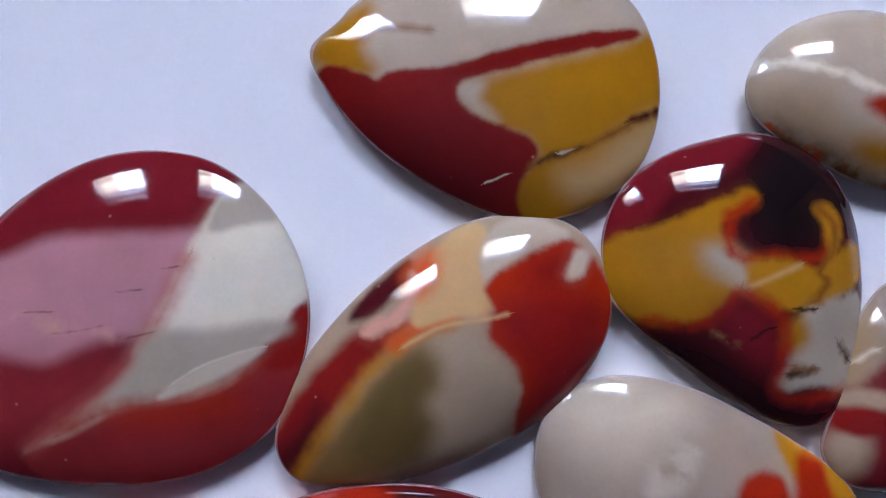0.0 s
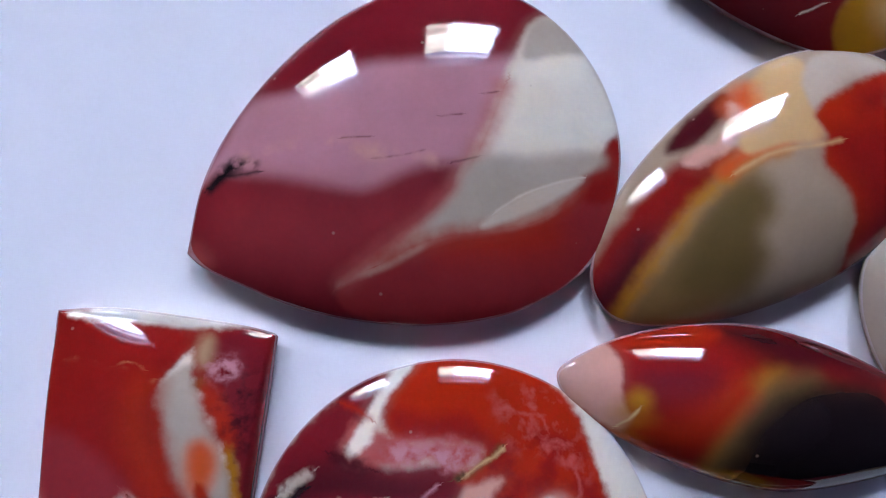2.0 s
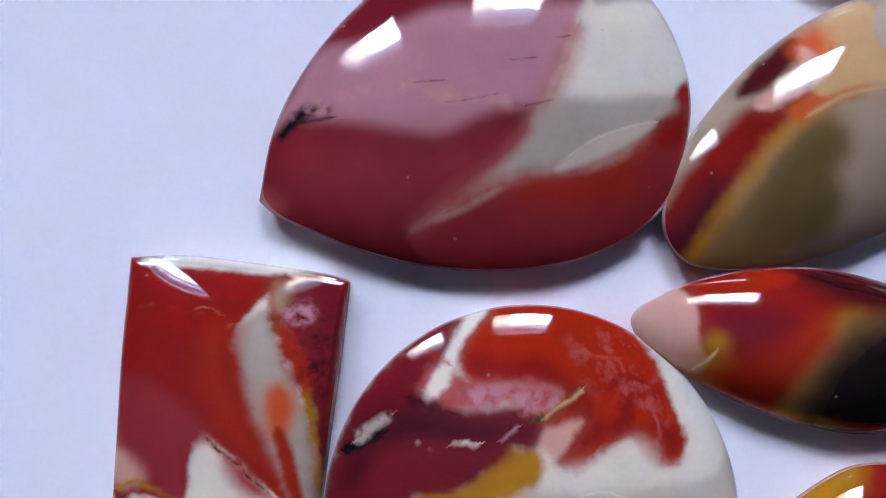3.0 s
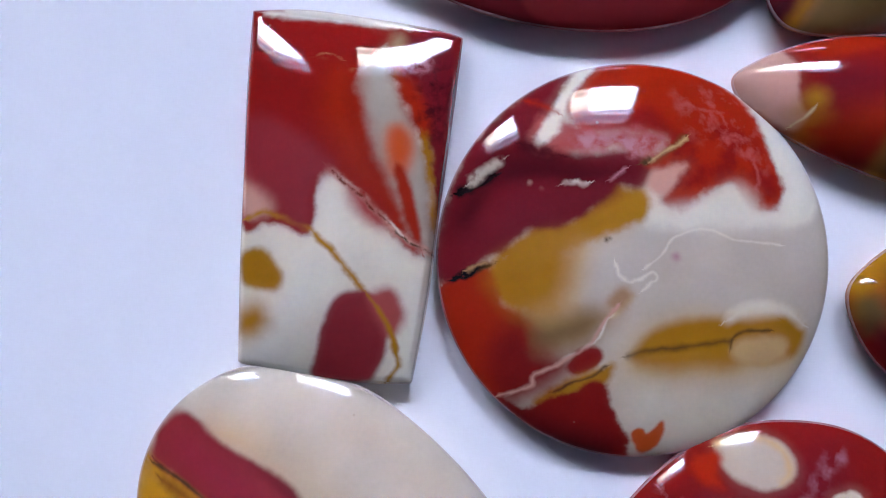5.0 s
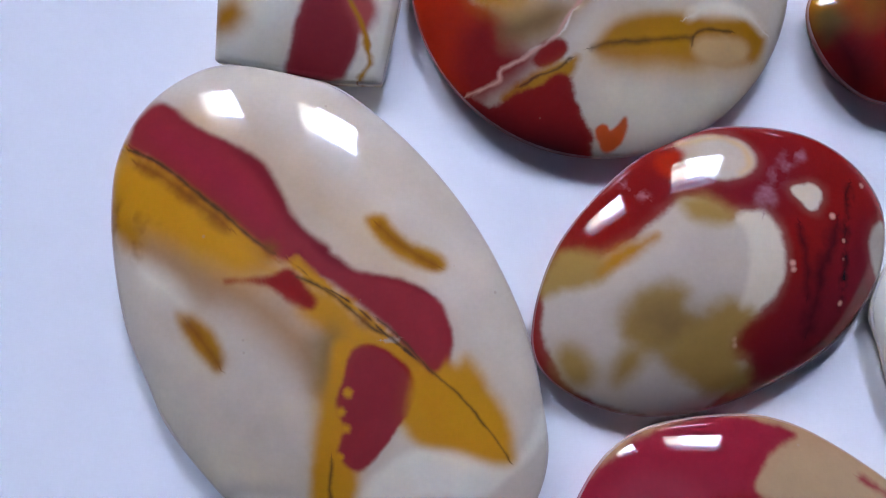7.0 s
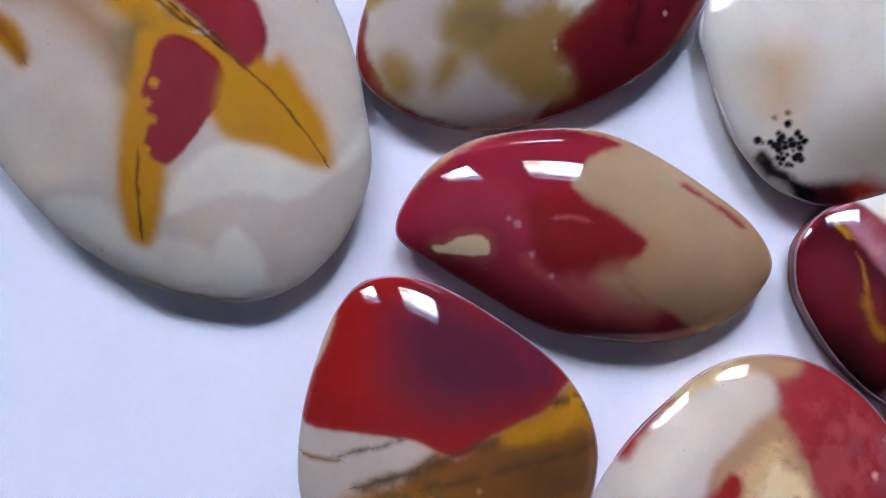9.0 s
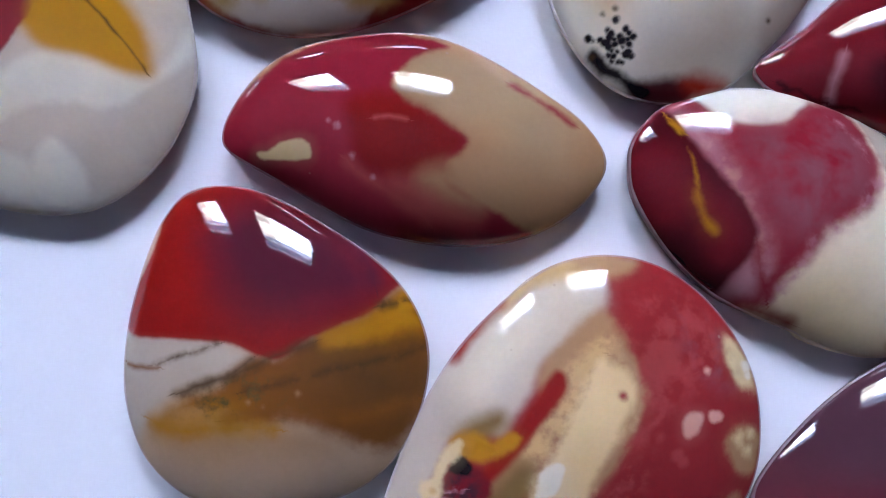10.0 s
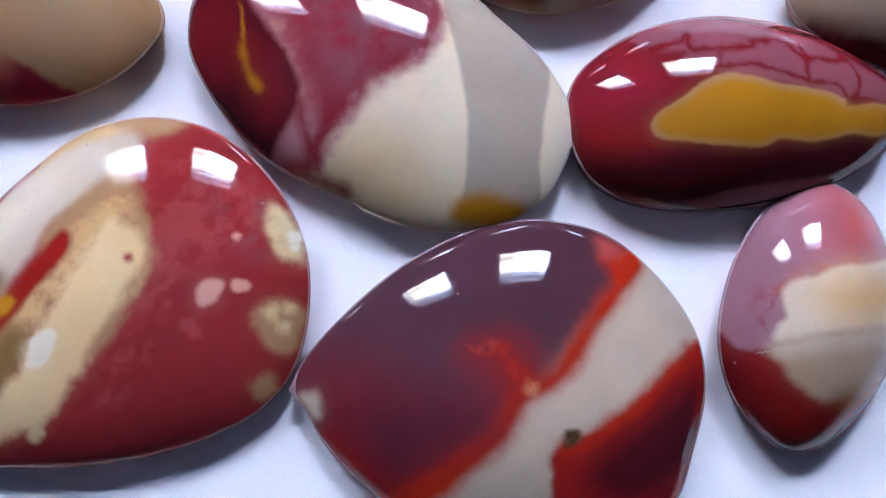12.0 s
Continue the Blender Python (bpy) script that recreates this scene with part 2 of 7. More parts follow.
class Cabochon:
    """A polished domed stone; its bands and spots are laid over the base colour in order. Millimetres from the stone"s middle."""

    def __init__(self, name, x, y, height, base, label, outline, corners=()):
        self.name, self.x, self.y, self.height, self.base, self.label = name, x, y, height, base, label
        self.line = curve(outline, corners)
        self.square = [outline[n] for n in corners] if len(corners) == 4 else None
        self.layers = []

    def patch(self, colour, points, soft=0.25, warp=0.34, mottle=0.0, fleck=700.0, corners=()):
        self.layers.append((colour, curve(points, corners, 6), True, 0.0, soft, warp, mottle, fleck))
        return self

    def vein(self, colour, points, width=0.4, soft=0.12, warp=0.12, mottle=0.0, fleck=700.0):
        self.layers.append((colour, curve(points, (), 5, False), False, width / 2, soft, warp, mottle, fleck))
        return self

    def spots(self, colour, places, soft=0.15, warp=0.3, mottle=0.0, fleck=700.0):
        self.layers.append((colour, np.array(places), None, 0.0, soft, warp, mottle, fleck))
        return self

    def build(self, around=300, rings=90, flare=-0.6):
        """A base Empty with the polished dome and, under it, the ground girdle that widens by flare towards the paper."""
        line = np.vstack([self.line, self.line[:1]])
        run = np.r_[0, np.cumsum(np.hypot(*np.diff(line, axis=0).T))]
        at = np.arange(around) / around * run[-1]
        rim = np.stack([np.interp(at, run, line[:, 0]), np.interp(at, run, line[:, 1])], -1)
        turn = np.sign(np.sum(rim[:, 0] * np.roll(rim[:, 1], -1) - np.roll(rim[:, 0], -1) * rim[:, 1]))
        along = np.roll(rim, -1, 0) - np.roll(rim, 1, 0)
        out = np.stack([along[:, 1], -along[:, 0]], -1) * turn
        for _ in range(6):
            out = (np.roll(out, 1, 0) + 2 * out + np.roll(out, -1, 0)) / 4
        out /= np.hypot(*out.T)[:, None]
        base = tagged(new(self.name), self.label, "cabochon", "polished jasper cabochons on the paper")
        base.location = (self.x / 1000, self.y / 1000, 0.0)

        rho = 1 - (np.arange(rings) / rings) ** 1.6
        xy = np.vstack([(rho[:, None, None] * rim[None]).reshape(-1, 2), [[0, 0]]])
        if self.square:
            zz = Slab(self.line, self.square, EDGE + (self.height - 1.1) * RISE + 0.2, EDGE).z(xy)
        else:
            swell = Dome(rim, EDGE + (self.height - 1.1) * RISE, EDGE)
            edge = swell.swell(rim)
            zz = swell.z(xy, np.r_[np.repeat(rho, around), 0], np.r_[np.tile(edge, len(rho)), 0])
        top = (len(rho) - 1) * around
        cap = [tuple(top + n for n in (k, (k + 1) % around)) + (len(rho) * around,) for k in range(around)]
        self.part("dome", base, xy, zz, len(rho), around, turn, cap, [tuple(range(around))[::-1]], self.stone(True))

        # pale rim painted in for the paper's reflection, sloping side, small foot bevel
        steps = ((-0.02, EDGE + 0.02), (GLINT, EDGE - 0.03), (GLINT + 0.02, EDGE - 0.22), (0.3 * flare + 0.5 * GLINT, 0.6 * EDGE),
                 (0.68 * flare, 0.33 * EDGE), (flare, 0.28), (flare - 0.12, 0.08), (flare - 0.3, 0.0))
        xy = np.vstack([rim + d * out for d, _ in steps][::-1])
        zz = np.repeat([z for _, z in steps][::-1], around)
        last = (len(steps) - 1) * around
        side = self.part("girdle", base, xy, zz, len(steps), around, turn, [tuple(range(last, last + around))], [tuple(range(around))[::-1]], self.stone(False))
        rim_glint = side.data.attributes.new("rim_glint", "FLOAT", "POINT")
        rim_glint.data.foreach_set("value", np.repeat([1.0, 1.0, 0.0, 0.0, 0.0, 0.0, 0.0, 0.0][::-1], around).astype(np.float32))
        return base

    def part(self, name, base, xy, zz, rows, around, turn, cap, foot, mat):
        i, j = np.meshgrid(np.arange(rows - 1), np.arange(around), indexing="ij")
        k = (j + 1) % around
        quads = np.stack([i * around + j, i * around + k, (i + 1) * around + k, (i + 1) * around + j], -1).reshape(-1, 4)
        faces = quads.tolist() + cap + foot
        if turn < 0:
            faces = [f[::-1] for f in faces]
        me = bpy.data.meshes.new(name)
        me.from_pydata((np.column_stack([xy, zz]) / 1000).tolist(), [], faces)
        me.polygons.foreach_set("use_smooth", [len(f) < 5 for f in faces])
        for n, (_, path, closed, *_) in enumerate(self.layers):
            layer = me.attributes.new("band_%d" % n, "FLOAT", "POINT")
            if closed is None:
                away = (path[None, :, 2] - np.hypot(xy[:, :1] - path[None, :, 0], xy[:, 1:] - path[None, :, 1])).max(1).astype(np.float32)
            else:
                away = distance(xy, path, closed).astype(np.float32)
            layer.data.foreach_set("value", away)
            if closed is False:
                layer = me.attributes.new("reach_%d" % n, "FLOAT", "POINT")
                layer.data.foreach_set("value", np.abs(away))
        me.materials.append(mat)
        ob = new(name, me)
        ob.parent = base
        if name == "girdle":
            ob["label"] = "ground side with a pale reflection painted along its edge"
        return ob

    def stone(self, polished):
        m, t, b = material("polished_jasper" if polished else "ground_jasper")
        at = node(t, "ShaderNodeTexCoord").outputs["Object"]
        seed = node(t, "ShaderNodeVectorMath", {0: at, 1: (self.x / 50, self.y / 50, 0)}, operation="ADD").outputs[0]
        rough_edge = node(t, "ShaderNodeTexNoise", {"Vector": seed, "Scale": 420.0, "Detail": 6.0, "Roughness": 0.56}).outputs[0]
        wobble = node(t, "ShaderNodeMath", {0: rough_edge, 1: 0.5}, operation="SUBTRACT").outputs[0]
        swell = node(t, "ShaderNodeTexNoise", {"Vector": seed, "Scale": 650.0, "Detail": 2.0}).outputs[0]
        colour = node(t, "ShaderNodeRGB")
        colour.outputs[0].default_value = (*PALETTE[self.base], 1)
        colour = colour.outputs[0]
        for n, (tint, _, closed, half, soft, warp, mottle, fleck) in enumerate(self.layers):
            d = node(t, "ShaderNodeAttribute", attribute="band_%d" % n).outputs["Fac"]
            d = node(t, "ShaderNodeMath", {0: wobble, 1: warp * 2.6, 2: d}, operation="MULTIPLY_ADD").outputs[0]
            if closed is False:
                d = node(t, "ShaderNodeMath", {0: d}, operation="ABSOLUTE").outputs[0]
                broad = node(t, "ShaderNodeMapRange", {0: swell, 1: 0.35, 2: 0.65, 3: 0.45 * half, 4: 1.35 * half}).outputs[0]
                d = node(t, "ShaderNodeMath", {0: broad, 1: d}, operation="SUBTRACT").outputs[0]
            reach = soft * (1.7 + 0.3 * soft)
            if closed:
                d = node(t, "ShaderNodeMath", {0: d, 1: 0.12}, operation="ADD").outputs[0]
            f = node(t, "ShaderNodeMapRange", {0: d, 1: -reach, 2: reach}, interpolation="SMOOTHSTEP").outputs[0]
            if closed:
                wide = node(t, "ShaderNodeMapRange", {0: d, 1: -reach - 0.9, 2: reach + 0.5}, interpolation="SMOOTHSTEP").outputs[0]
                f = node(t, "ShaderNodeMix", {0: 0.13, 2: f, 3: wide}).outputs[0]
            if closed is False:
                near = node(t, "ShaderNodeAttribute", attribute="reach_%d" % n).outputs["Fac"]
                near = node(t, "ShaderNodeMapRange", {0: near, 1: half + 0.55 + soft, 2: half + 0.2}, interpolation="SMOOTHSTEP").outputs[0]
                f = node(t, "ShaderNodeMath", {0: f, 1: near}, operation="MULTIPLY").outputs[0]
            if mottle:
                flecks = node(t, "ShaderNodeTexNoise", {"Vector": seed, "Scale": fleck, "Detail": 3.0, "Roughness": 0.55, "Distortion": 0.15}).outputs[0]
                part = node(t, "ShaderNodeMapRange", {0: flecks, 1: 0.59 - 0.2 * mottle, 2: 0.77 - 0.2 * mottle}).outputs[0]
                f = node(t, "ShaderNodeMath", {0: f, 1: part}, operation="MULTIPLY").outputs[0]
            mix = node(t, "ShaderNodeMix", data="RGBA")
            t.links.new(f, mix.inputs[0])
            t.links.new(colour, mix.inputs[6])
            mix.inputs[7].default_value = (*PALETTE[tint], 1)
            colour = mix.outputs[2]
        cloud = node(t, "ShaderNodeTexNoise", {"Vector": seed, "Scale": 160.0, "Detail": 4.0}).outputs[0]
        grain = node(t, "ShaderNodeTexNoise", {"Vector": seed, "Scale": 2200.0, "Detail": 2.0}).outputs[0]
        both = node(t, "ShaderNodeMath", {0: grain, 1: 0.2, 2: cloud}, operation="MULTIPLY_ADD").outputs[0]
        span = node(t, "ShaderNodeMapRange", {0: both, 1: 0.35, 2: 0.95, 3: 0.88, 4: 1.12}).outputs[0]
        shaded = node(t, "ShaderNodeVectorMath", {0: colour, 1: span}, operation="MULTIPLY").outputs[0]
        veil = node(t, "ShaderNodeTexNoise", {"Vector": seed, "Scale": 90.0, "Detail": 5.0, "Roughness": 0.6, "Distortion": 1.2}).outputs[0]
        warm = node(t, "ShaderNodeMapRange", {0: veil, 1: 0.42, 2: 0.68, 3: 0.0, 4: 0.24}).outputs[0]
        tinted = node(t, "ShaderNodeVectorMath", {0: shaded, 1: (0.94, 0.84, 0.70)}, operation="MULTIPLY").outputs[0]
        hazy = node(t, "ShaderNodeMix", data="RGBA")
        t.links.new(warm, hazy.inputs[0])
        t.links.new(shaded, hazy.inputs[6])
        t.links.new(tinted, hazy.inputs[7])
        # sparse pale and dark pin specks
        cells = node(t, "ShaderNodeTexVoronoi", {"Vector": seed, "Scale": 520.0})
        dot = node(t, "ShaderNodeMapRange", {0: cells.outputs["Distance"], 1: 0.10, 2: 0.05}).outputs[0]
        pick = node(t, "ShaderNodeSeparateColor", {0: cells.outputs["Color"]}).outputs[0]
        rare = node(t, "ShaderNodeMath", {0: pick, 1: 0.90}, operation="GREATER_THAN").outputs[0]
        dot = node(t, "ShaderNodeMath", {0: dot, 1: rare}, operation="MULTIPLY").outputs[0]
        dot = node(t, "ShaderNodeMath", {0: dot, 1: 0.45}, operation="MULTIPLY").outputs[0]
        speck = node(t, "ShaderNodeMix", data="RGBA")
        t.links.new(dot, speck.inputs[0])
        t.links.new(hazy.outputs[2], speck.inputs[6])
        speck.inputs[7].default_value = (0.40, 0.27, 0.21, 1)
        final = speck.outputs[2]
        if not polished:
            # pale tint in the edge colour imitates white paper reflected at the rim
            rim_glint = node(t, "ShaderNodeAttribute", attribute="rim_glint").outputs["Fac"]
            glint_mix = node(t, "ShaderNodeMapRange", {0: rough_edge, 1: 0.3, 2: 0.6, 3: 0.15, 4: 0.5}).outputs[0]
            pale = node(t, "ShaderNodeMix", data="RGBA")
            t.links.new(node(t, "ShaderNodeMath", {0: rim_glint, 1: glint_mix}, operation="MULTIPLY").outputs[0], pale.inputs[0])
            t.links.new(final, pale.inputs[6])
            pale.inputs[7].default_value = (0.46, 0.36, 0.37, 1)
            final = pale.outputs[2]
        t.links.new(final, b.inputs["Base Color"])
        wear = node(t, "ShaderNodeMapRange", {0: cloud, 1: 0.3, 2: 0.7, 3: 0.03 if polished else 0.38, 4: 0.07 if polished else 0.55}).outputs[0]
        t.links.new(wear, b.inputs["Roughness"])
        # pale stone lets light wander through it, dark stone hardly does
        lightness = node(t, "ShaderNodeRGBToBW", {0: final}).outputs[0]
        through_light = node(t, "ShaderNodeMapRange", {0: lightness, 1: 0.06, 2: 0.45, 3: 0.0, 4: 0.45}).outputs[0]
        t.links.new(through_light, b.inputs["Subsurface Weight"])
        b.inputs["Subsurface Radius"].default_value = (1.0, 0.85, 0.65)
        b.inputs["Subsurface Scale"].default_value = 0.0025
        b.inputs["IOR"].default_value = 1.54
        polish = node(t, "ShaderNodeBump", {"Height": cloud, "Strength": 0.04, "Distance": 0.0004})
        t.links.new(polish.outputs[0], b.inputs["Normal"])
        return m


# teardrop cabochon with maroon, mustard and beige bands, polished
stone = Cabochon("teardrop_cabochon", 13.9, 15.5, 5.6, "beige", "teardrop cabochon with maroon, mustard and beige bands, polished",
    [(-18.7, 3.0), (-16.0, 5.9), (-13.8, 8.2), (-9.3, 10.5), (-3.1, 12.3), (4.3, 12.2), (9.9, 10.5), (13.5, 7.4), (15.3, 2.8), (15.5, -2.6), (13.9, -7.7), (10.5, -11.3), (6.0, -13.4), (1.6, -13.7), (-3.3, -12.2), (-8.8, -9.1), (-13.7, -5.2), (-17.0, -0.9)], ())
stone.patch("gold", [(-18.8, 3.0), (-16.0, 5.9), (-13.1, 7.5), (-12.7, 5.1), (-13.5, 2.8), (-12.4, 0.7), (-13.0, -0.0), (-14.6, 0.2), (-17.5, 1.1)], soft=.6)
stone.patch("gold", [(-3.4, -0.9), (0.2, -0.4), (5.5, 1.0), (11.3, 2.7), (15.4, 4.8), (16.4, -0.3), (15.4, -6.0), (11.6, -11.0), (6.0, -13.8), (0.5, -14.1), (0.6, -11.3), (1.4, -9.8), (2.4, -8.8), (3.1, -7.8), (2.3, -6.3), (-0.8, -5.1), (-3.4, -3.2), (-4.2, -1.7)], soft=.5)
stone.patch("mustard", [(-0.9, -1.8), (5.5, 0.5), (13.8, 2.6), (15.0, -2.8), (10.1, -9.1), (3.8, -13.3), (2.0, -11.8), (3.9, -7.3), (0.2, -4.3)], soft=1.5)
stone.patch("sand", [(8.4, -8.5), (11.2, -6.2), (15.5, -3.7), (15.4, -6.6), (13.3, -9.1), (10.4, -10.9), (6.9, -11.5), (5.6, -9.8)], soft=1)
stone.patch("beige", [(-4.6, -1.7), (-3.4, -0.8), (-1.9, -1.2), (-2.4, -2.8), (-0.9, -4.6), (-2.9, -3.9), (-4.1, -2.7)], soft=.5)
stone.patch("blood", [(-17.5, 1.1), (-15.8, 1.0), (-13.5, 0.2), (-12.2, -0.4), (-10.8, 0.2), (-6.6, 0.4), (-3.4, 0.9), (0.2, 2.0), (5.6, 3.4), (10.8, 4.4), (13.4, 4.8), (13.2, 4.1), (10.1, 3.0), (5.5, 1.7), (1.3, 0.5), (-2.4, -0.4), (-3.9, -0.8), (-4.6, -1.6), (-4.4, -2.7), (-3.2, -4.0), (-0.8, -5.1), (1.8, -6.1), (3.1, -7.6), (2.6, -8.8), (1.6, -10.1), (1.2, -11.8), (1.4, -13.9), (-3.3, -14.6), (-10.4, -10.7), (-15.9, -5.2), (-18.4, -0.4)], soft=.2)
stone.patch("dark_maroon", [(-13.7, -6.0), (-7.1, -7.6), (-1.8, -10.3), (-0.6, -14.3), (-4.9, -13.8), (-11.0, -9.9)], soft=2.5)
stone.vein("brown", [(2.6, -8.9), (5.5, -7.7), (8.3, -6.8), (11.7, -5.0), (15.5, -3.2)], width=.5, soft=.35, warp=.3)
stone.vein("dark_maroon", [(12.3, -4.3), (13.9, -3.7), (15.4, -3.0)], width=.6, soft=.25)
stone.vein("umber", [(3.4, -8.6), (4.7, -7.9), (6.1, -7.5), (7.2, -7.1)], width=.35, soft=.2, warp=.5)
stone.vein("pearl", [(5.3, -7.6), (6.3, -7.3)], width=.25, soft=.1, warp=.4)
stone.vein("white", [(-1.7, -10.4), (-0.7, -10.1), (0.3, -9.7)], width=.12, soft=.08, warp=.3)
stone.vein("brown", [(-13.0, 5.1), (-10.3, 4.7), (-7.1, 4.2)], width=.3, soft=.5)
stone.build()

# dark maroon teardrop cabochon with mustard patches and grey spots
stone = Cabochon("teardrop_cabochon", 37.2, -3.2, 6.1, "dark_maroon", "dark maroon teardrop cabochon with mustard patches and grey spots",
    [(-13.6, 0.5), (-13.3, 4.3), (-11.1, 8.5), (-7.1, 11.3), (-2.6, 12.8), (1.9, 13.4), (6.4, 12.0), (9.6, 8.7), (11.1, 4.8), (11.5, 0.4), (11.3, -4.0), (10.1, -9.4), (8.5, -13.4), (6.2, -14.9), (2.4, -14.5), (-1.8, -12.3), (-6.6, -8.8), (-10.4, -5.5), (-12.8, -2.8)], ())
stone.patch("maroon", [(-14.3, 1.0), (-13.3, 5.4), (-11.2, 8.9), (-6.0, 11.9), (1.7, 13.5), (-0.7, 10.5), (-2.9, 9.2), (-7.1, 7.6), (-9.8, 4.5), (-12.7, 2.5)], soft=.5)
stone.patch("black", [(0.0, 9.3), (3.0, 12.4), (7.0, 11.3), (10.2, 8.0), (11.2, 3.6), (9.3, 5.0), (6.6, 6.1), (6.7, 2.8), (4.0, 1.7), (0.2, 2.2), (-0.8, 4.8)], soft=1)
stone.patch("gold", [(-14.2, -0.1), (-13.3, 2.6), (-10.8, 3.7), (-8.4, 4.2), (-6.0, 5.2), (-2.9, 6.5), (-0.2, 7.4), (0.1, 6.5), (-2.0, 5.1), (-3.3, 4.2), (-3.0, 2.7), (-1.8, 1.2), (-0.3, 0.1), (-0.6, -1.0), (-1.5, -1.9), (-2.9, -3.0), (-4.5, -4.4), (-7.0, -5.0), (-9.7, -4.9), (-12.5, -3.6), (-14.0, -1.4)], soft=.28, warp=.5)
stone.patch("mustard", [(-12.7, 1.0), (-8.5, 2.4), (-5.8, 1.8), (-6.3, -1.3), (-9.9, -1.8)], soft=1)
stone.patch("fawn", [(-5.2, 1.7), (-3.3, 2.2), (-0.7, -0.4), (0.3, -1.4), (-1.0, -2.0), (-2.9, -1.0), (-4.8, 0.2)], soft=.7)
stone.patch("grey", [(-4.3, 1.5), (-2.4, 0.9), (-0.7, -0.9), (-1.5, -1.4), (-3.4, -0.1)], soft=.7)
stone.vein("brick", [(-0.1, 6.3), (-2.5, 4.6), (-2.5, 2.2), (-1.1, 0.9), (2.3, 1.1), (5.4, 0.6), (7.0, 1.8), (7.6, 3.9)], width=1, soft=.5, warp=.6)
stone.patch("mustard", [(-0.7, 0.3), (2.2, 0.7), (4.5, 0.2), (6.4, 0.1), (7.2, 1.4), (6.8, 3.8), (6.1, 5.5), (7.0, 6.1), (8.5, 5.5), (8.8, 3.5), (8.1, 1.3), (10.0, 2.4), (11.7, 1.5), (10.6, -1.4), (7.0, -3.0), (4.4, -3.8), (2.2, -3.8), (0.6, -3.3), (-0.7, -2.0)], soft=.3, warp=.6)
stone.vein("brown", [(6.5, 5.5), (8.1, 4.0), (7.3, 1.2), (6.0, -0.4), (6.8, -1.5), (4.5, -3.7)], width=.7, soft=.45, warp=.8)
stone.vein("sand", [(-0.7, -1.6), (1.1, -0.9), (3.9, 0.3)], width=.3, soft=.3)
stone.patch("grey", [(3.0, -8.8), (3.9, -4.6), (6.3, -3.5), (10.6, -2.4), (11.6, -6.7), (10.0, -11.2), (5.7, -10.9), (3.0, -11.4), (2.1, -10.8), (2.7, -9.4)], soft=.3, warp=.6)
stone.patch("gold", [(2.4, -5.6), (3.9, -4.7), (4.7, -6.5), (3.5, -7.6), (2.4, -7.1)], soft=.5)
stone.vein("brick", [(-9.7, -4.8), (-6.9, -5.3), (-4.2, -4.8), (-2.3, -3.2), (-1.9, -2.2)], width=.8, soft=.5, warp=.6)
stone.patch("maroon", [(-3.8, -4.7), (-1.4, -3.0), (1.8, -5.0), (2.0, -9.2), (-0.9, -9.1)], soft=1)
stone.vein("brick", [(-0.7, -2.5), (1.8, -4.3), (2.4, -6.6), (2.4, -9.2), (2.0, -11.4), (4.3, -12.5), (8.8, -11.5)], width=.9, soft=.6, warp=.6)
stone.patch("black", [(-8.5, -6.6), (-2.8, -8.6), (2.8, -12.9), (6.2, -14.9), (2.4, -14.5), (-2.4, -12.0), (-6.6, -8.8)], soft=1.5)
stone.vein("khaki", [(-4.1, -6.0), (-2.1, -7.1)], width=.3, soft=.4, warp=.6, mottle=1.2)
stone.vein("black", [(-0.5, -6.6), (1.3, -5.6)], width=.2, warp=.5)
stone.vein("umber", [(3.7, -3.8), (5.0, -3.8)], width=.7, warp=.6)
stone.vein("umber", [(3.3, -9.7), (5.2, -9.4)], width=.8, soft=.3, warp=.6)
stone.vein("brown", [(3.7, -9.1), (5.5, -9.4)], width=.5, soft=.4, warp=.6)
stone.vein("umber", [(8.3, -7.2), (9.4, -8.4)], width=.8, soft=.3, warp=.6)
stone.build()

# grey beige freeform cabochon with orange red end and olive cloud
stone = Cabochon("freeform_cabochon", 8.8, -10.9, 6.1, "taupe", "grey beige freeform cabochon with orange red end and olive cloud",
    [(-16.5, -8.2), (-15.7, -4.7), (-13.5, -0.2), (-9.3, 4.8), (-4.5, 8.9), (1.4, 12.2), (6.6, 13.1), (11.2, 12.3), (14.1, 9.6), (15.3, 5.9), (15.1, 2.3), (13.1, -1.7), (9.8, -5.4), (4.5, -8.6), (-2.1, -11.1), (-8.1, -12.3), (-13.0, -12.1), (-15.4, -10.9)], ())
stone.patch("khaki", [(-14.8, -12.3), (-12.4, -8.3), (-10.2, -5.6), (-7.6, -2.5), (-5.1, -0.0), (-2.8, 0.9), (-1.8, -0.5), (-1.4, -2.5), (-2.5, -4.5), (-2.0, -7.2), (-3.2, -9.7), (-8.5, -12.4), (-12.7, -13.4)], soft=.9)
stone.patch("olive", [(-9.3, -8.7), (-7.4, -3.5), (-4.6, -0.5), (-2.1, -0.5), (-1.7, -2.1), (-2.8, -4.1), (-2.3, -6.7), (-3.4, -9.1), (-6.2, -9.3)], soft=.9)
stone.patch("blood", [(-17.5, -9.7), (-15.9, -5.8), (-12.5, -1.5), (-9.2, 1.7), (-7.5, 2.0), (-5.1, 2.7), (-4.0, 2.5), (-6.0, 0.4), (-8.2, -2.2), (-10.7, -5.2), (-12.8, -8.4), (-14.7, -11.8), (-16.4, -11.8)], soft=.45)
stone.patch("dark_maroon", [(-17.2, -9.7), (-14.6, -7.4), (-12.4, -4.7), (-12.4, -7.8), (-14.8, -11.5), (-16.4, -11.5)], soft=.9)
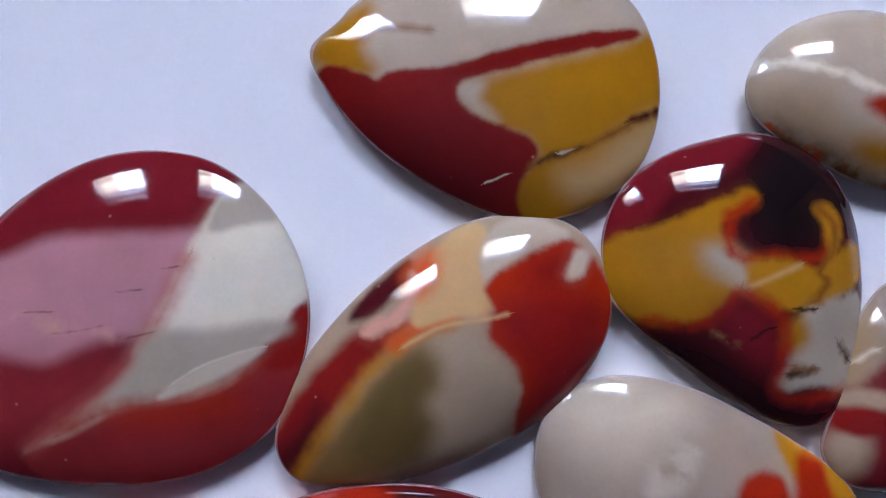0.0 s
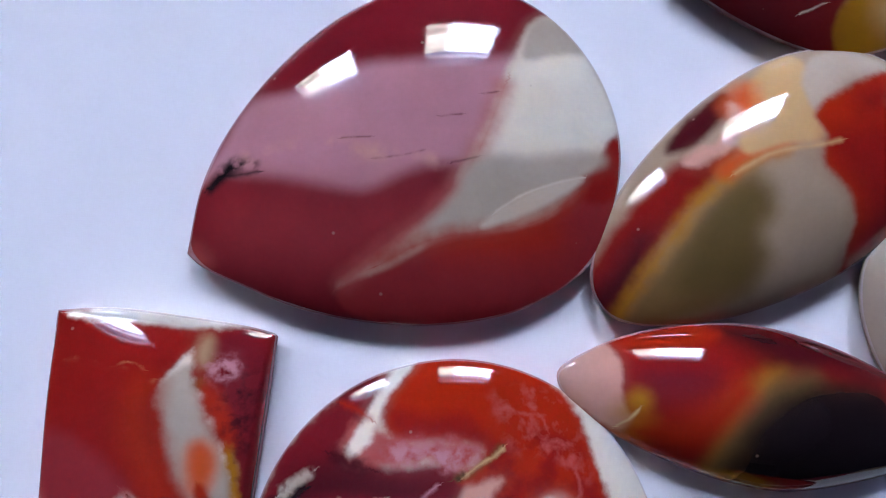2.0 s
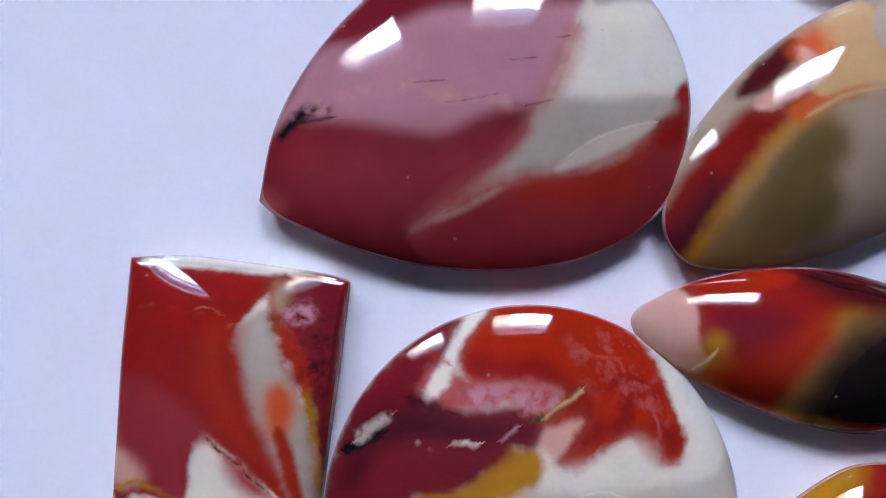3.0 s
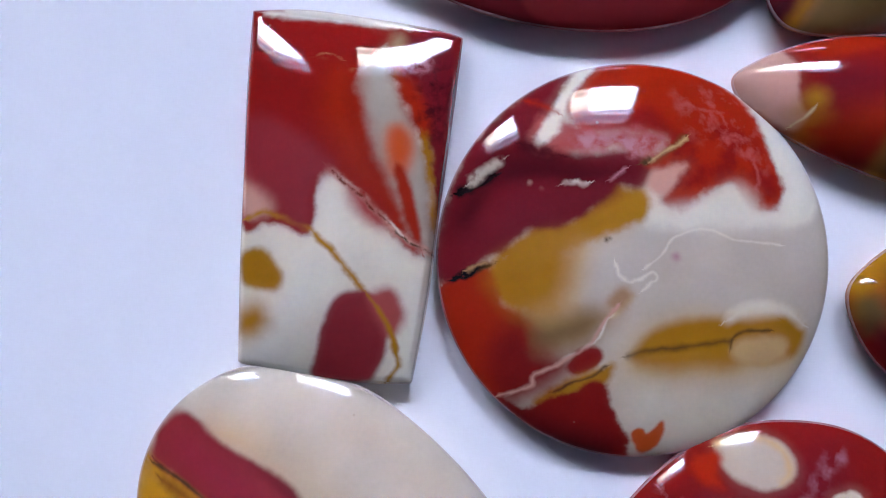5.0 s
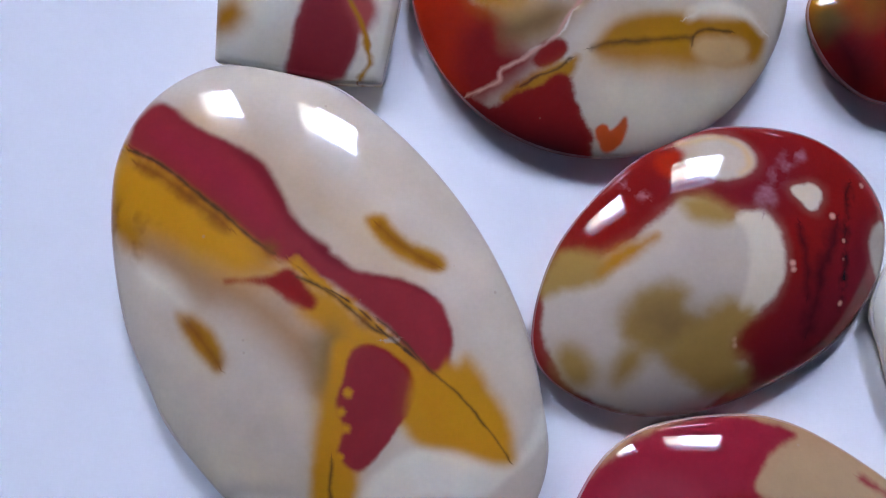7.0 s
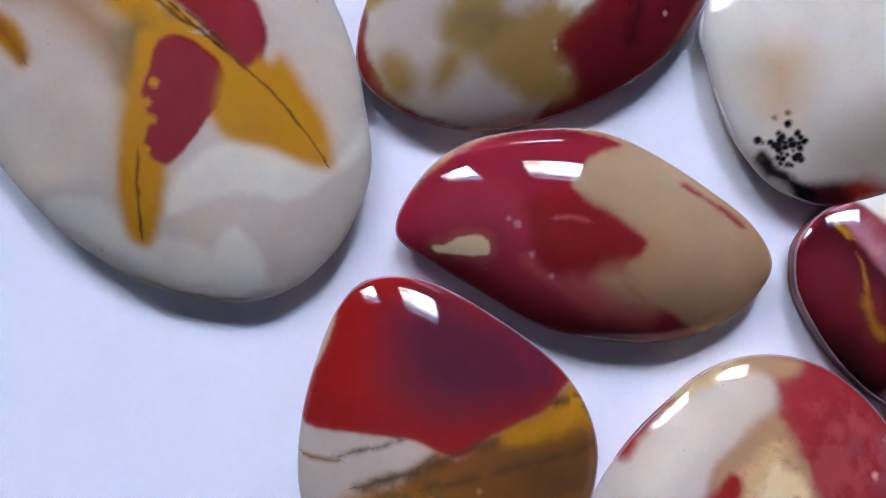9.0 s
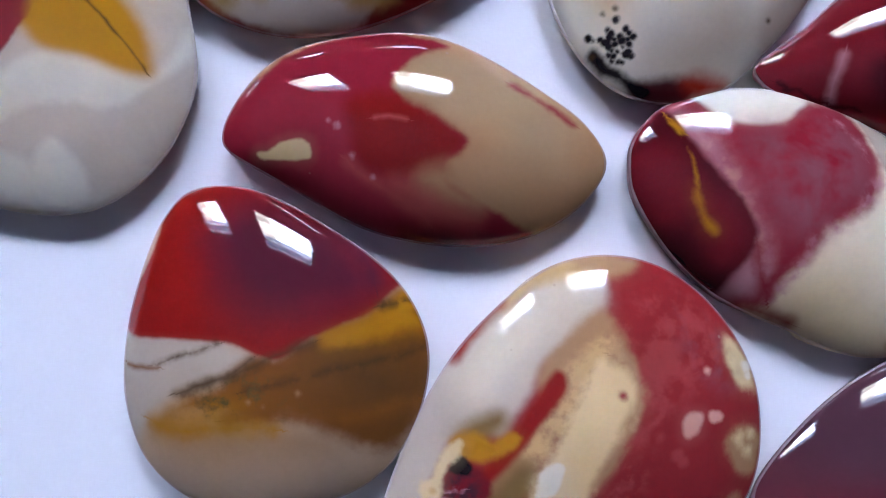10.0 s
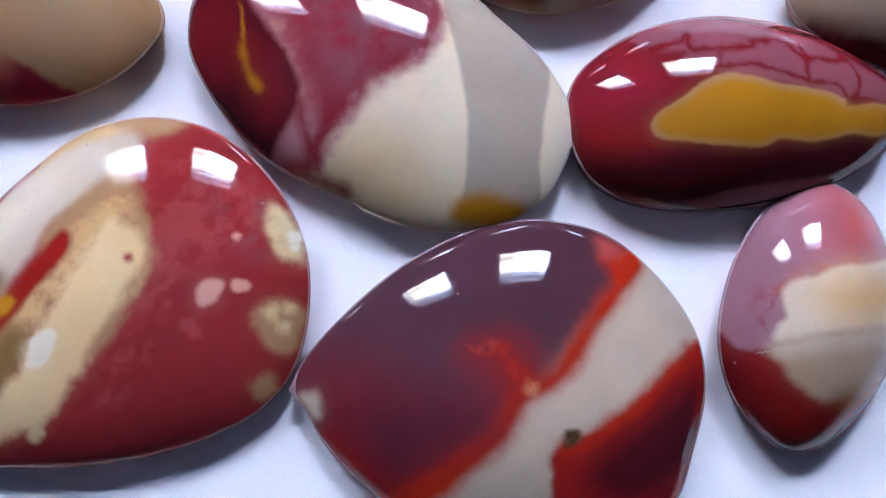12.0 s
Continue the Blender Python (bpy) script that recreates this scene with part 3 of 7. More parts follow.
stone.vein("gold", [(-14.4, -11.8), (-12.4, -8.4), (-9.7, -4.7), (-7.7, -1.9), (-5.0, 0.5), (-3.0, 1.9), (-0.1, 2.8)], width=1, soft=.7)
stone.patch("orange", [(-5.6, 1.5), (-3.1, 2.9), (-0.6, 3.4), (1.4, 3.8), (-1.1, 2.6), (-3.1, 1.9), (-5.1, 0.4)], soft=.5)
stone.patch("dark_maroon", [(-9.7, 3.2), (-7.0, 6.6), (-4.1, 8.7), (-3.8, 7.1), (-5.7, 4.9), (-7.8, 3.4)], soft=.3)
stone.patch("sand", [(-2.1, 9.0), (1.5, 12.2), (3.4, 11.5), (2.7, 8.6), (3.1, 6.5), (3.6, 4.2), (2.4, 3.4), (-0.1, 3.3), (-3.1, 2.6), (-3.6, 4.4), (-2.8, 6.5)], soft=.25, warp=.3)
stone.patch("orange", [(-4.1, 7.7), (-2.0, 9.6), (-1.6, 7.6), (-2.8, 5.4), (-3.9, 5.9)], soft=.7)
stone.patch("pink", [(-8.3, 2.0), (-6.8, 3.2), (-5.6, 3.5), (-4.3, 5.2), (-3.7, 7.4), (-3.0, 6.5), (-3.6, 4.7), (-5.0, 2.9), (-7.2, 1.7)], soft=.25, warp=.5)
stone.patch("beige", [(2.8, 9.1), (4.4, 12.0), (7.8, 12.8), (11.2, 11.4), (10.2, 10.2), (7.4, 9.5), (5.2, 7.9), (3.3, 6.4)], soft=.25)
stone.patch("brick", [(3.4, 6.4), (6.2, 8.4), (10.2, 10.2), (12.5, 10.0), (14.9, 7.2), (16.0, 3.3), (13.9, -1.0), (10.8, -4.2), (8.2, -7.4), (6.5, -9.0), (5.9, -6.0), (6.6, -3.3), (6.0, -1.2), (4.4, 0.3), (3.3, 1.8), (4.0, 3.8), (3.1, 5.3)], soft=.25, warp=.5)
stone.patch("red", [(4.0, 3.4), (8.2, 5.4), (13.9, 4.4), (13.9, 1.2), (9.3, -2.9), (6.5, -0.6)], soft=1)
stone.patch("maroon", [(15.5, 1.1), (13.0, -2.6), (9.2, -6.6), (6.4, -8.9), (6.5, -6.3), (9.3, -2.9)], soft=1)
stone.patch("blood", [(7.5, 8.3), (11.2, 9.3), (11.1, 7.0), (7.9, 6.2)], soft=1.1)
stone.patch("beige", [(10.9, 7.4), (12.1, 9.7), (13.4, 9.2), (11.9, 6.9)], soft=.3, warp=.5)
stone.vein("sand", [(-4.4, 0.7), (-2.1, 2.0), (-0.1, 2.7), (2.4, 3.0), (5.0, 3.6)], width=.3, soft=.2)
stone.build()

# large maroon teardrop cabochon with pink and white bands
stone = Cabochon("teardrop_cabochon", -23.1, -8.2, 6.1, "maroon", "large maroon teardrop cabochon with pink and white bands",
    [(-20.5, -8.3), (-19.4, -2.3), (-17.1, 2.8), (-13.4, 7.9), (-8.4, 12.6), (-2.8, 15.7), (2.9, 16.7), (8.6, 15.7), (13.2, 12.5), (16.5, 7.9), (18.2, 2.4), (17.9, -2.9), (15.9, -8.4), (13.1, -11.3), (8.2, -13.7), (2.3, -14.7), (-4.1, -14.5), (-10.5, -13.2), (-15.9, -11.0), (-19.1, -9.5)], (0,))
stone.patch("lilac", [(-15.2, 5.2), (-12.1, 5.5), (-9.0, 6.5), (-5.0, 8.0), (-1.0, 8.3), (6.6, 8.5), (9.1, 8.9), (8.1, 7.0), (6.6, 3.4), (5.2, -0.2), (3.8, -1.0), (1.0, -1.1), (-1.8, -2.0), (-4.6, -3.2), (-7.5, -2.9), (-11.0, -2.1), (-14.7, -1.6), (-17.7, -1.2), (-19.4, -1.8), (-17.6, 1.2)], soft=.5, warp=.2)
stone.patch("cream", [(10.4, 12.2), (13.3, 13.3), (16.7, 8.7), (18.8, 2.9), (18.1, 1.2), (16.8, 0.5), (15.2, -1.7), (13.7, -2.7), (11.7, -5.6), (8.3, -6.7), (5.1, -6.9), (1.8, -7.6), (-1.1, -9.1), (-4.0, -10.7), (-7.0, -11.4), (-4.9, -10.0), (-1.9, -7.7), (0.9, -5.9), (2.8, -4.1), (3.8, -1.8), (5.2, 0.5), (6.6, 3.4), (7.8, 7.0)], soft=.3)
stone.patch("white", [(7.8, 6.4), (10.0, 9.0), (14.7, 9.8), (17.4, 6.3), (18.3, 1.6), (13.7, -0.3), (9.4, -0.7), (5.6, -0.2), (6.6, 3.4)], soft=.5)
stone.patch("grey", [(10.5, 12.2), (13.0, 13.6), (15.0, 10.3), (12.0, 9.4), (9.5, 9.0)], soft=.3)
stone.patch("pearl", [(5.2, -0.9), (9.4, -0.8), (14.2, -0.5), (14.7, -1.7), (13.2, -3.2), (10.2, -4.6), (5.5, -5.5), (3.3, -4.6)], soft=.8)
stone.patch("garnet", [(-17.0, -3.2), (-10.0, -3.6), (-4.6, -4.4), (1.0, -3.2), (2.0, -4.6), (-3.0, -8.6), (-8.0, -11.5), (-14.0, -10.5), (-18.6, -8.2)], soft=1.6)
stone.patch("russet", [(18.0, 1.5), (16.8, 0.4), (16.0, -1.4), (14.2, -2.3), (13.4, -3.2), (11.7, -5.6), (8.3, -6.9), (5.0, -7.2), (1.8, -7.8), (-2.0, -9.8), (-7.1, -11.9), (-4.5, -14.3), (5.2, -14.8), (13.1, -11.8), (18.0, -5.5)], soft=.2)
stone.patch("red", [(18.5, 1.9), (17.3, 1.2), (16.4, -0.6), (14.2, -2.3), (13.7, -3.2), (15.1, -4.1), (18.1, -2.9)], soft=.3)
stone.patch("brick", [(11.6, -6.5), (8.3, -7.0), (5.0, -7.4), (2.2, -8.3), (6.4, -8.8), (11.6, -7.9)], soft=1.4)
stone.vein("rose", [(-6.4, -11.0), (-2.9, -8.2), (0.9, -5.7), (3.3, -2.8), (5.2, 0.0), (7.6, 5.9)], width=.9, soft=1)
stone.vein("black", [(-18.7, -2.5), (-17.5, -1.6), (-15.7, -1.5), (-14.2, -1.4)], width=.35, soft=.2, warp=.4)
stone.vein("plum", [(-3.9, -0.6), (-1.8, -0.4), (0.5, 0.1)], soft=.1, warp=.1, width=.07, mottle=1.2)
stone.vein("plum", [(-6.6, 1.3), (-4.2, 1.3)], soft=.1, warp=.1, width=.07, mottle=1.2)
stone.vein("plum", [(2.9, -1.0), (5.2, -0.5)], soft=.1, warp=.1, width=.07, mottle=1.2)
stone.vein("plum", [(1.9, 3.1), (3.8, 3.3)], soft=.1, warp=.1, width=.07, mottle=1.2)
stone.vein("plum", [(5.7, 5.2), (7.0, 5.4)], soft=.1, warp=.1, width=.07, mottle=1.2)
stone.patch("rose", [(-20.8, -7.8), (-19.6, -7.9), (-18.8, -9.0), (-20.0, -9.5)], soft=.6)
stone.vein("pink", [(-15.2, -0.0), (-8.9, 0.5), (-3.0, -0.1), (2.7, -0.8)], width=.7, soft=.8, mottle=.8, fleck=260)
stone.patch("grey", [(5.1, -0.8), (10.3, -0.6), (15.6, 0.2), (16.6, -0.5), (14.0, -1.8), (13.2, -3.8), (9.3, -5.7), (5.5, -6.6), (1.7, -7.3), (-1.2, -8.4), (0.7, -6.3), (3.2, -3.8)], soft=.45, warp=.15)
stone.vein("brick", [(-3.2, -9.5), (0.7, -7.7), (5.5, -6.9), (10.2, -6.0), (13.7, -3.8)], width=.9, soft=.8)
stone.vein("white", [(6.6, -5.2), (9.3, -3.6), (11.8, -2.7), (14.4, -2.0)], width=.14, soft=.12, warp=.15)
stone.patch("black", [(-18.6, -2.8), (-17.9, -1.2), (-16.7, -0.3), (-14.4, -0.6), (-16.1, -1.1), (-17.5, -2.1)], soft=.35, warp=.5, mottle=1.2)
stone.patch("milk", [(5.4, -6.4), (7.1, -5.0), (9.3, -3.8), (11.8, -2.8), (14.3, -2.1), (13.9, -2.7), (11.2, -4.3), (8.6, -5.5), (6.6, -6.2)], soft=.2, warp=.1)
stone.build(flare=-0.5)

# cream oval cabochon with white band and brown edge
stone = Cabochon("oval_cabochon", 50.1, 14.0, 5.6, "beige", "cream oval cabochon with white band and brown edge",
    [(-11.8, 0.3), (-10.4, 4.1), (-7.1, 7.0), (-2.4, 8.6), (2.6, 8.5), (7.2, 6.4), (9.9, 2.4), (10.1, -2.8), (8.1, -7.4), (3.4, -9.3), (-1.0, -8.5), (-6.5, -5.6), (-10.4, -2.8)], ())
stone.patch("fawn", [(-11.2, -0.2), (-6.4, 0.1), (-4.0, -2.6), (-4.1, -6.0), (-7.6, -5.1)], soft=2)
stone.vein("white", [(-11.8, 2.6), (-10.1, 3.0), (-7.6, 2.8), (-4.9, 1.9), (-2.2, 0.6), (0.4, -0.5)], width=.9, soft=.3)
stone.patch("brown", [(-10.8, -2.0), (-8.2, -3.8), (-4.1, -6.0), (2.5, -8.2), (3.4, -10.2), (-3.3, -8.5), (-9.3, -5.1)], soft=.7, mottle=1, fleck=400)
stone.patch("orange", [(-10.0, -2.9), (-7.5, -4.4), (-5.4, -5.8), (-5.5, -6.8), (-8.2, -5.4)], soft=.4, warp=.9, mottle=.8)
stone.patch("gold", [(-2.4, -5.6), (-1.2, -4.7), (2.5, -5.3), (3.4, -7.7), (-0.8, -7.6)], soft=.8)
stone.patch("brick", [(-1.7, -1.8), (-0.2, -0.8), (2.0, -1.8), (1.0, -3.3)], soft=.4)
stone.build()

# smooth grey beige teardrop cabochon with orange and mustard end
stone = Cabochon("teardrop_cabochon", 31.6, -25.2, 5.6, "stone_beige", "smooth grey beige teardrop cabochon with orange and mustard end",
    [(-14.8, 4.9), (-13.9, 8.0), (-11.4, 10.6), (-7.6, 11.8), (-3.3, 11.5), (1.6, 10.0), (5.9, 7.8), (9.6, 5.7), (13.3, 3.0), (15.8, -0.2), (16.2, -3.8), (13.8, -7.9), (8.9, -10.4), (2.4, -10.8), (-4.4, -9.7), (-9.7, -7.1), (-13.0, -3.0), (-14.6, 1.2)], ())
stone.patch("mustard", [(8.1, 6.9), (10.7, 5.1), (13.3, 3.5), (17.0, 0.9), (17.3, -3.9), (12.2, -5.1), (10.1, 1.1), (8.3, 3.6)], soft=.3)
stone.patch("brick", [(3.0, 1.1), (4.8, 3.1), (6.8, 3.0), (7.8, 1.8), (7.9, -2.6), (3.0, -3.3)], soft=.3)
stone.patch("brick", [(9.4, 3.9), (12.1, 3.8), (12.4, 1.8), (12.9, -1.6), (9.0, -2.2)], soft=.4)
stone.patch("cream", [(-12.2, 9.2), (-6.9, 10.7), (-1.9, 9.2), (-5.0, 6.4), (-10.0, 5.9)], soft=2)
# whitish cloud, with the glossy reflection spots painted into the same patch
stone.patch("pearl", [(-4.7, 3.6), (-2.1, 6.2), (-0.0, 6.0), (-1.1, 3.3), (-2.5, 1.5), (-5.1, 1.5)], soft=.5, mottle=1.2, fleck=300)
stone.build()

# red and cream cabochon beside the others
stone = Cabochon("oval_cabochon", 52.6, -14.5, 5.6, "maroon", "red and cream cabochon beside the others",
    [(-8.4, -5.6), (-6.9, -1.9), (-5.6, 2.4), (-4.0, 6.7), (-1.0, 10.0), (2.7, 10.5), (5.9, 8.3), (7.6, 3.9), (6.9, -1.5), (4.4, -6.2), (0.4, -9.4), (-4.0, -9.8), (-7.2, -8.2)], ())
stone.patch("stone_beige", [(-6.2, 0.8), (-4.2, 7.3), (-0.7, 10.6), (-0.6, 6.8), (-3.9, 2.1)], soft=.4)
stone.patch("fawn", [(-6.8, -0.3), (-5.5, 4.6), (-3.6, 7.8), (-3.8, 4.6), (-5.0, 1.5)], soft=.6)
stone.patch("taupe", [(-6.8, -0.5), (-3.9, -0.4), (-2.9, -1.6), (-6.7, -1.8)], soft=.3)
stone.patch("taupe", [(-8.4, -5.6), (-6.8, -3.8), (-5.2, -4.6), (-5.3, -7.6), (-7.2, -8.5)], soft=.6)
stone.patch("blood", [(-7.5, -2.9), (-6.4, -2.0), (-4.5, -2.0), (-3.0, -3.4), (-5.4, -4.3), (-7.1, -3.9)], soft=.3)
stone.vein("white", [(-5.1, 2.5), (-4.2, 3.3), (-3.7, 3.6)], width=.3, soft=.2)
stone.build()

# slender red marquise cabochon with pink tip and dark olive end
stone = Cabochon("marquise_cabochon", 6.5, -30.4, 5.6, "red", "slender red marquise cabochon with pink tip and dark olive end",
    [(-17.4, 3.0), (-15.6, 4.4), (-11.4, 6.1), (-6.3, 7.0), (-0.6, 7.0), (4.4, 5.9), (9.4, 3.9), (14.3, 0.9), (18.7, -3.1), (14.7, -5.0), (8.5, -6.6), (2.4, -7.3), (-2.6, -6.5), (-7.0, -5.0), (-10.9, -3.2), (-14.3, -1.2), (-16.7, 1.0)], (8,))
stone.patch("maroon", [(-10.3, 3.6), (-6.0, 3.5), (-4.1, 2.5), (-6.4, 1.4), (-9.8, 1.3)], soft=1)
stone.patch("brick", [(-12.0, 5.8), (-6.6, 7.1), (-4.7, 6.6), (-6.2, 5.6), (-10.1, 4.8)], soft=.5)
stone.patch("black", [(-3.6, 7.0), (1.0, 6.8), (5.0, 4.9), (2.9, 3.9), (-1.6, 5.2)], soft=1)
stone.patch("pink", [(-18.9, 2.7), (-16.8, 4.6), (-14.3, 5.8), (-13.1, 5.4), (-12.3, 4.0), (-12.4, 2.1), (-12.1, 0.2), (-11.5, -0.8), (-12.3, -1.8), (-14.3, -0.8), (-16.6, 0.9)], soft=.2)
stone.spots("mustard", [(-10.8, 0.8, 0.86)], soft=.5, warp=.3)
stone.spots("gold", [(-11.1, -1.5, 1.06), (-11.9, -0.3, 0.48)], soft=1, warp=.5)
stone.vein("pale_yellow", [(-12.5, -1.4), (-11.6, -0.8), (-11.0, -0.1)], width=.2, soft=.1)
stone.patch("gold", [(-4.7, -5.5), (-4.2, -2.2), (-3.2, 0.3), (-0.5, 2.6), (1.5, 3.3), (0.0, 1.8), (-2.6, -0.9), (-3.7, -4.4)], soft=.7)
stone.patch("khaki", [(-4.8, -5.5), (-3.8, -1.8), (-2.5, 0.5), (0.6, 2.3), (4.5, 2.7), (1.7, -2.8), (-2.0, -6.3)], soft=.8)
stone.patch("umber", [(-3.7, -6.1), (-2.9, -2.3), (-1.2, 0.0), (2.0, 1.8), (9.6, 0.7), (12.0, -6.2), (3.8, -8.4), (-1.1, -7.4)], soft=.8)
stone.patch("black", [(-2.2, -6.3), (-1.8, -2.5), (0.2, -0.1), (4.1, 1.8), (11.0, 0.7), (11.8, -8.1), (3.7, -9.4), (-0.7, -7.9)], soft=1)
stone.patch("dark_maroon", [(3.1, 6.1), (8.4, 4.8), (13.3, 1.7), (5.5, 3.0), (0.5, 4.0)], soft=.8)
stone.patch("brick", [(-11.5, -1.8), (-9.0, -0.9), (-5.0, 0.5), (-3.0, 2.4), (-1.5, 1.4), (-3.7, -1.4), (-6.2, -3.3), (-9.6, -3.3)], soft=.7)
stone.patch("brick", [(-9.9, 6.0), (-6.9, 6.5), (-3.5, 6.4), (-4.9, 5.6), (-8.4, 5.2)], soft=.4)
stone.build()

# tapered rectangular white cabochon with red and mustard markings
stone = Cabochon("tapered_cabochon", -46.5, -37.7, 5.1, "white", "tapered rectangular white cabochon with red and mustard markings",
    [(-8.2, 16.2), (-3.2, 16.3), (3.5, 15.4), (8.1, 14.6), (10.7, 13.9), (9.9, 7.3), (8.7, -1.4), (7.6, -10.0), (6.2, -17.3), (1.2, -17.2), (-3.8, -16.5), (-9.0, -15.5), (-9.0, -7.5), (-8.8, 1.1), (-8.6, 9.3)], (0, 4, 8, 11))
stone.patch("grey", [(1.5, 9.6), (4.3, 11.6), (5.0, 8.7), (6.0, 6.3), (6.9, 3.9), (7.7, 1.5), (7.9, -2.4), (8.3, -6.1), (6.6, -5.7), (5.0, -2.8), (3.5, 0.2), (2.1, 3.5), (1.2, 6.9)], soft=.25)
stone.patch("red", [(-9.2, 15.2), (-7.2, 17.0), (-4.4, 15.4), (-0.3, 15.1), (2.2, 14.6), (4.8, 13.7), (2.1, 11.2), (1.1, 9.6), (1.4, 7.5), (1.7, 4.5), (2.7, 1.7), (4.1, -1.2), (5.5, -3.6), (6.8, -5.7), (4.5, -4.1), (2.1, -1.3), (0.2, 1.1), (-1.0, 1.5), (-1.9, -0.4), (-2.1, -2.3), (-2.6, -4.2), (-4.7, -3.7), (-6.3, -3.2), (-8.9, -2.6)], soft=.2, warp=.6)
stone.patch("red", [(4.2, 14.4), (7.8, 14.4), (11.1, 13.8), (10.4, 7.0), (9.4, 0.3), (8.7, -2.8), (8.1, 1.5), (7.6, 3.9), (6.6, 6.3), (5.9, 7.3), (5.2, 9.3), (4.2, 11.1)], soft=.2, warp=.8)
stone.patch("maroon", [(5.8, 12.6), (8.8, 12.6), (9.6, 9.4), (7.8, 6.5), (6.6, 8.9)], soft=.8, mottle=1.0)
stone.patch("brick", [(1.6, 8.0), (2.6, 3.6), (4.1, -0.2), (6.6, -5.4), (5.0, -4.0), (3.1, -1.2), (1.1, 3.1), (0.8, 7.0)], soft=.4, warp=.5)
stone.patch("orange", [(4.4, 3.9), (4.9, 4.6), (6.0, 4.3), (5.9, 2.3), (5.2, 1.2), (4.5, 1.8)], soft=.6)
stone.vein("red", [(5.1, 1.3), (5.8, -1.3), (6.5, -3.7), (7.1, -5.4)], width=.7, soft=.25, warp=.3)
stone.patch("rose", [(1.2, -0.3), (3.1, -1.7), (4.0, -3.6), (2.6, -3.1), (1.4, -1.7)], soft=.5)
stone.spots("brown", [(7.2, 8.2, 0.35), (4.9, 9.8, 0.39), (6.6, 6.4, 0.25)], soft=.4, warp=1)
stone.vein("sand", [(-2.8, 11.2), (-1.1, 11.5), (-0.0, 11.2)], width=.2, soft=.1, warp=.8, mottle=1.2)
stone.vein("tan", [(6.6, 8.4), (7.4, 8.2), (8.2, 8.6)], width=.2, soft=.1, warp=.8, mottle=1.2)
stone.vein("rose", [(5.4, 10.3), (6.6, 8.9), (6.7, 6.9), (7.4, 5.2)], width=.2, soft=.1, warp=.8, mottle=1.2)
stone.patch("fawn", [(4.5, 13.4), (5.5, 13.8), (5.9, 12.3), (5.1, 11.4), (4.3, 12.0)], soft=.4, warp=.6)
stone.patch("pink", [(-8.9, 0.2), (-5.8, 0.7), (-5.0, -0.7), (-6.0, -2.2), (-8.1, -2.5)], soft=.4, warp=.6)
stone.patch("rose", [(-8.6, 1.6), (-5.8, 1.6), (-4.7, 0.3), (-6.9, -0.1)], soft=.5)
stone.vein("pink", [(-0.8, 1.5), (1.2, -0.1), (3.1, -1.9), (5.0, -4.1), (8.1, -5.9)], width=.55, soft=.2, warp=.4, mottle=1.3)
stone.vein("umber", [(-0.3, 1.1), (1.6, -0.7), (4.0, -3.0), (5.4, -4.5), (8.1, -5.9)], width=.22, soft=.08, warp=.4, mottle=1.2, fleck=1100)
stone.vein("white", [(0.2, 0.9), (2.6, -1.2), (5.4, -4.3)], width=.2, soft=.1, warp=.4, mottle=1.2, fleck=900)
stone.vein("mustard", [(-8.0, -2.8), (-6.3, -2.2), (-4.7, -3.0), (-2.6, -3.7), (-1.2, -4.9), (0.2, -6.6), (1.4, -8.0), (2.6, -9.5), (3.6, -10.9), (4.6, -12.9), (5.0, -14.4), (5.2, -15.9), (4.3, -17.0)], width=.5, soft=.18, warp=.4)
stone.patch("gold", [(-8.4, -6.0), (-6.5, -5.7), (-5.1, -7.2), (-4.9, -8.3), (-6.0, -9.0), (-8.4, -8.4)], soft=.25)
stone.patch("gold", [(-9.0, -11.1), (-7.1, -10.4), (-6.2, -11.7), (-7.4, -13.0), (-9.2, -13.1)], soft=.7)
stone.patch("garnet", [(-2.3, -17.0), (-1.8, -14.3), (-1.0, -11.3), (0.3, -9.5), (2.2, -9.3), (3.6, -10.3), (4.1, -12.4), (3.8, -14.9), (3.0, -16.4), (2.1, -17.2)], soft=.2, warp=.3)
stone.patch("rose", [(2.8, -9.7), (4.5, -9.0), (5.5, -10.8), (5.2, -12.4), (4.3, -12.9), (3.4, -11.4)], soft=.35)
stone.vein("mustard", [(2.6, -9.5), (3.6, -10.9), (4.6, -12.9), (5.0, -14.4)], width=.35, soft=.15)
stone.vein("gold", [(7.2, 4.5), (7.6, 3.0), (7.9, 1.5), (8.3, 0.4)], width=.6, warp=.5)
stone.spots("umber", [(7.8, 3.4, 0.20), (8.1, 2.1, 0.20), (8.3, 0.4, 0.20)], soft=.15, warp=.5)
stone.patch("maroon", [(6.0, 13.8), (10.1, 13.7), (9.4, 4.1), (8.8, -3.4), (8.1, -3.4), (7.9, 3.3), (6.6, 7.1)], soft=.6)
stone.vein("gold", [(7.2, 4.7), (7.7, 2.4), (8.0, -0.5), (8.2, -3.4)], width=.5, soft=.3, warp=.6)
stone.vein("sand", [(-6.9, 11.4), (-6.0, 11.8), (-4.3, 11.6), (-2.7, 11.0), (0.7, 10.4)], width=.4, soft=.2, warp=.8, mottle=1.0)
stone.patch("red", [(-8.3, 12.2), (-0.5, 11.7), (1.1, 10.0), (0.9, 7.8), (1.8, 5.0), (3.1, 2.0), (4.3, -1.0), (4.0, -2.6), (1.9, -0.5), (-0.5, 1.9), (-3.0, 4.1), (-6.0, 5.8), (-8.1, 6.0)], soft=.5, warp=.3)
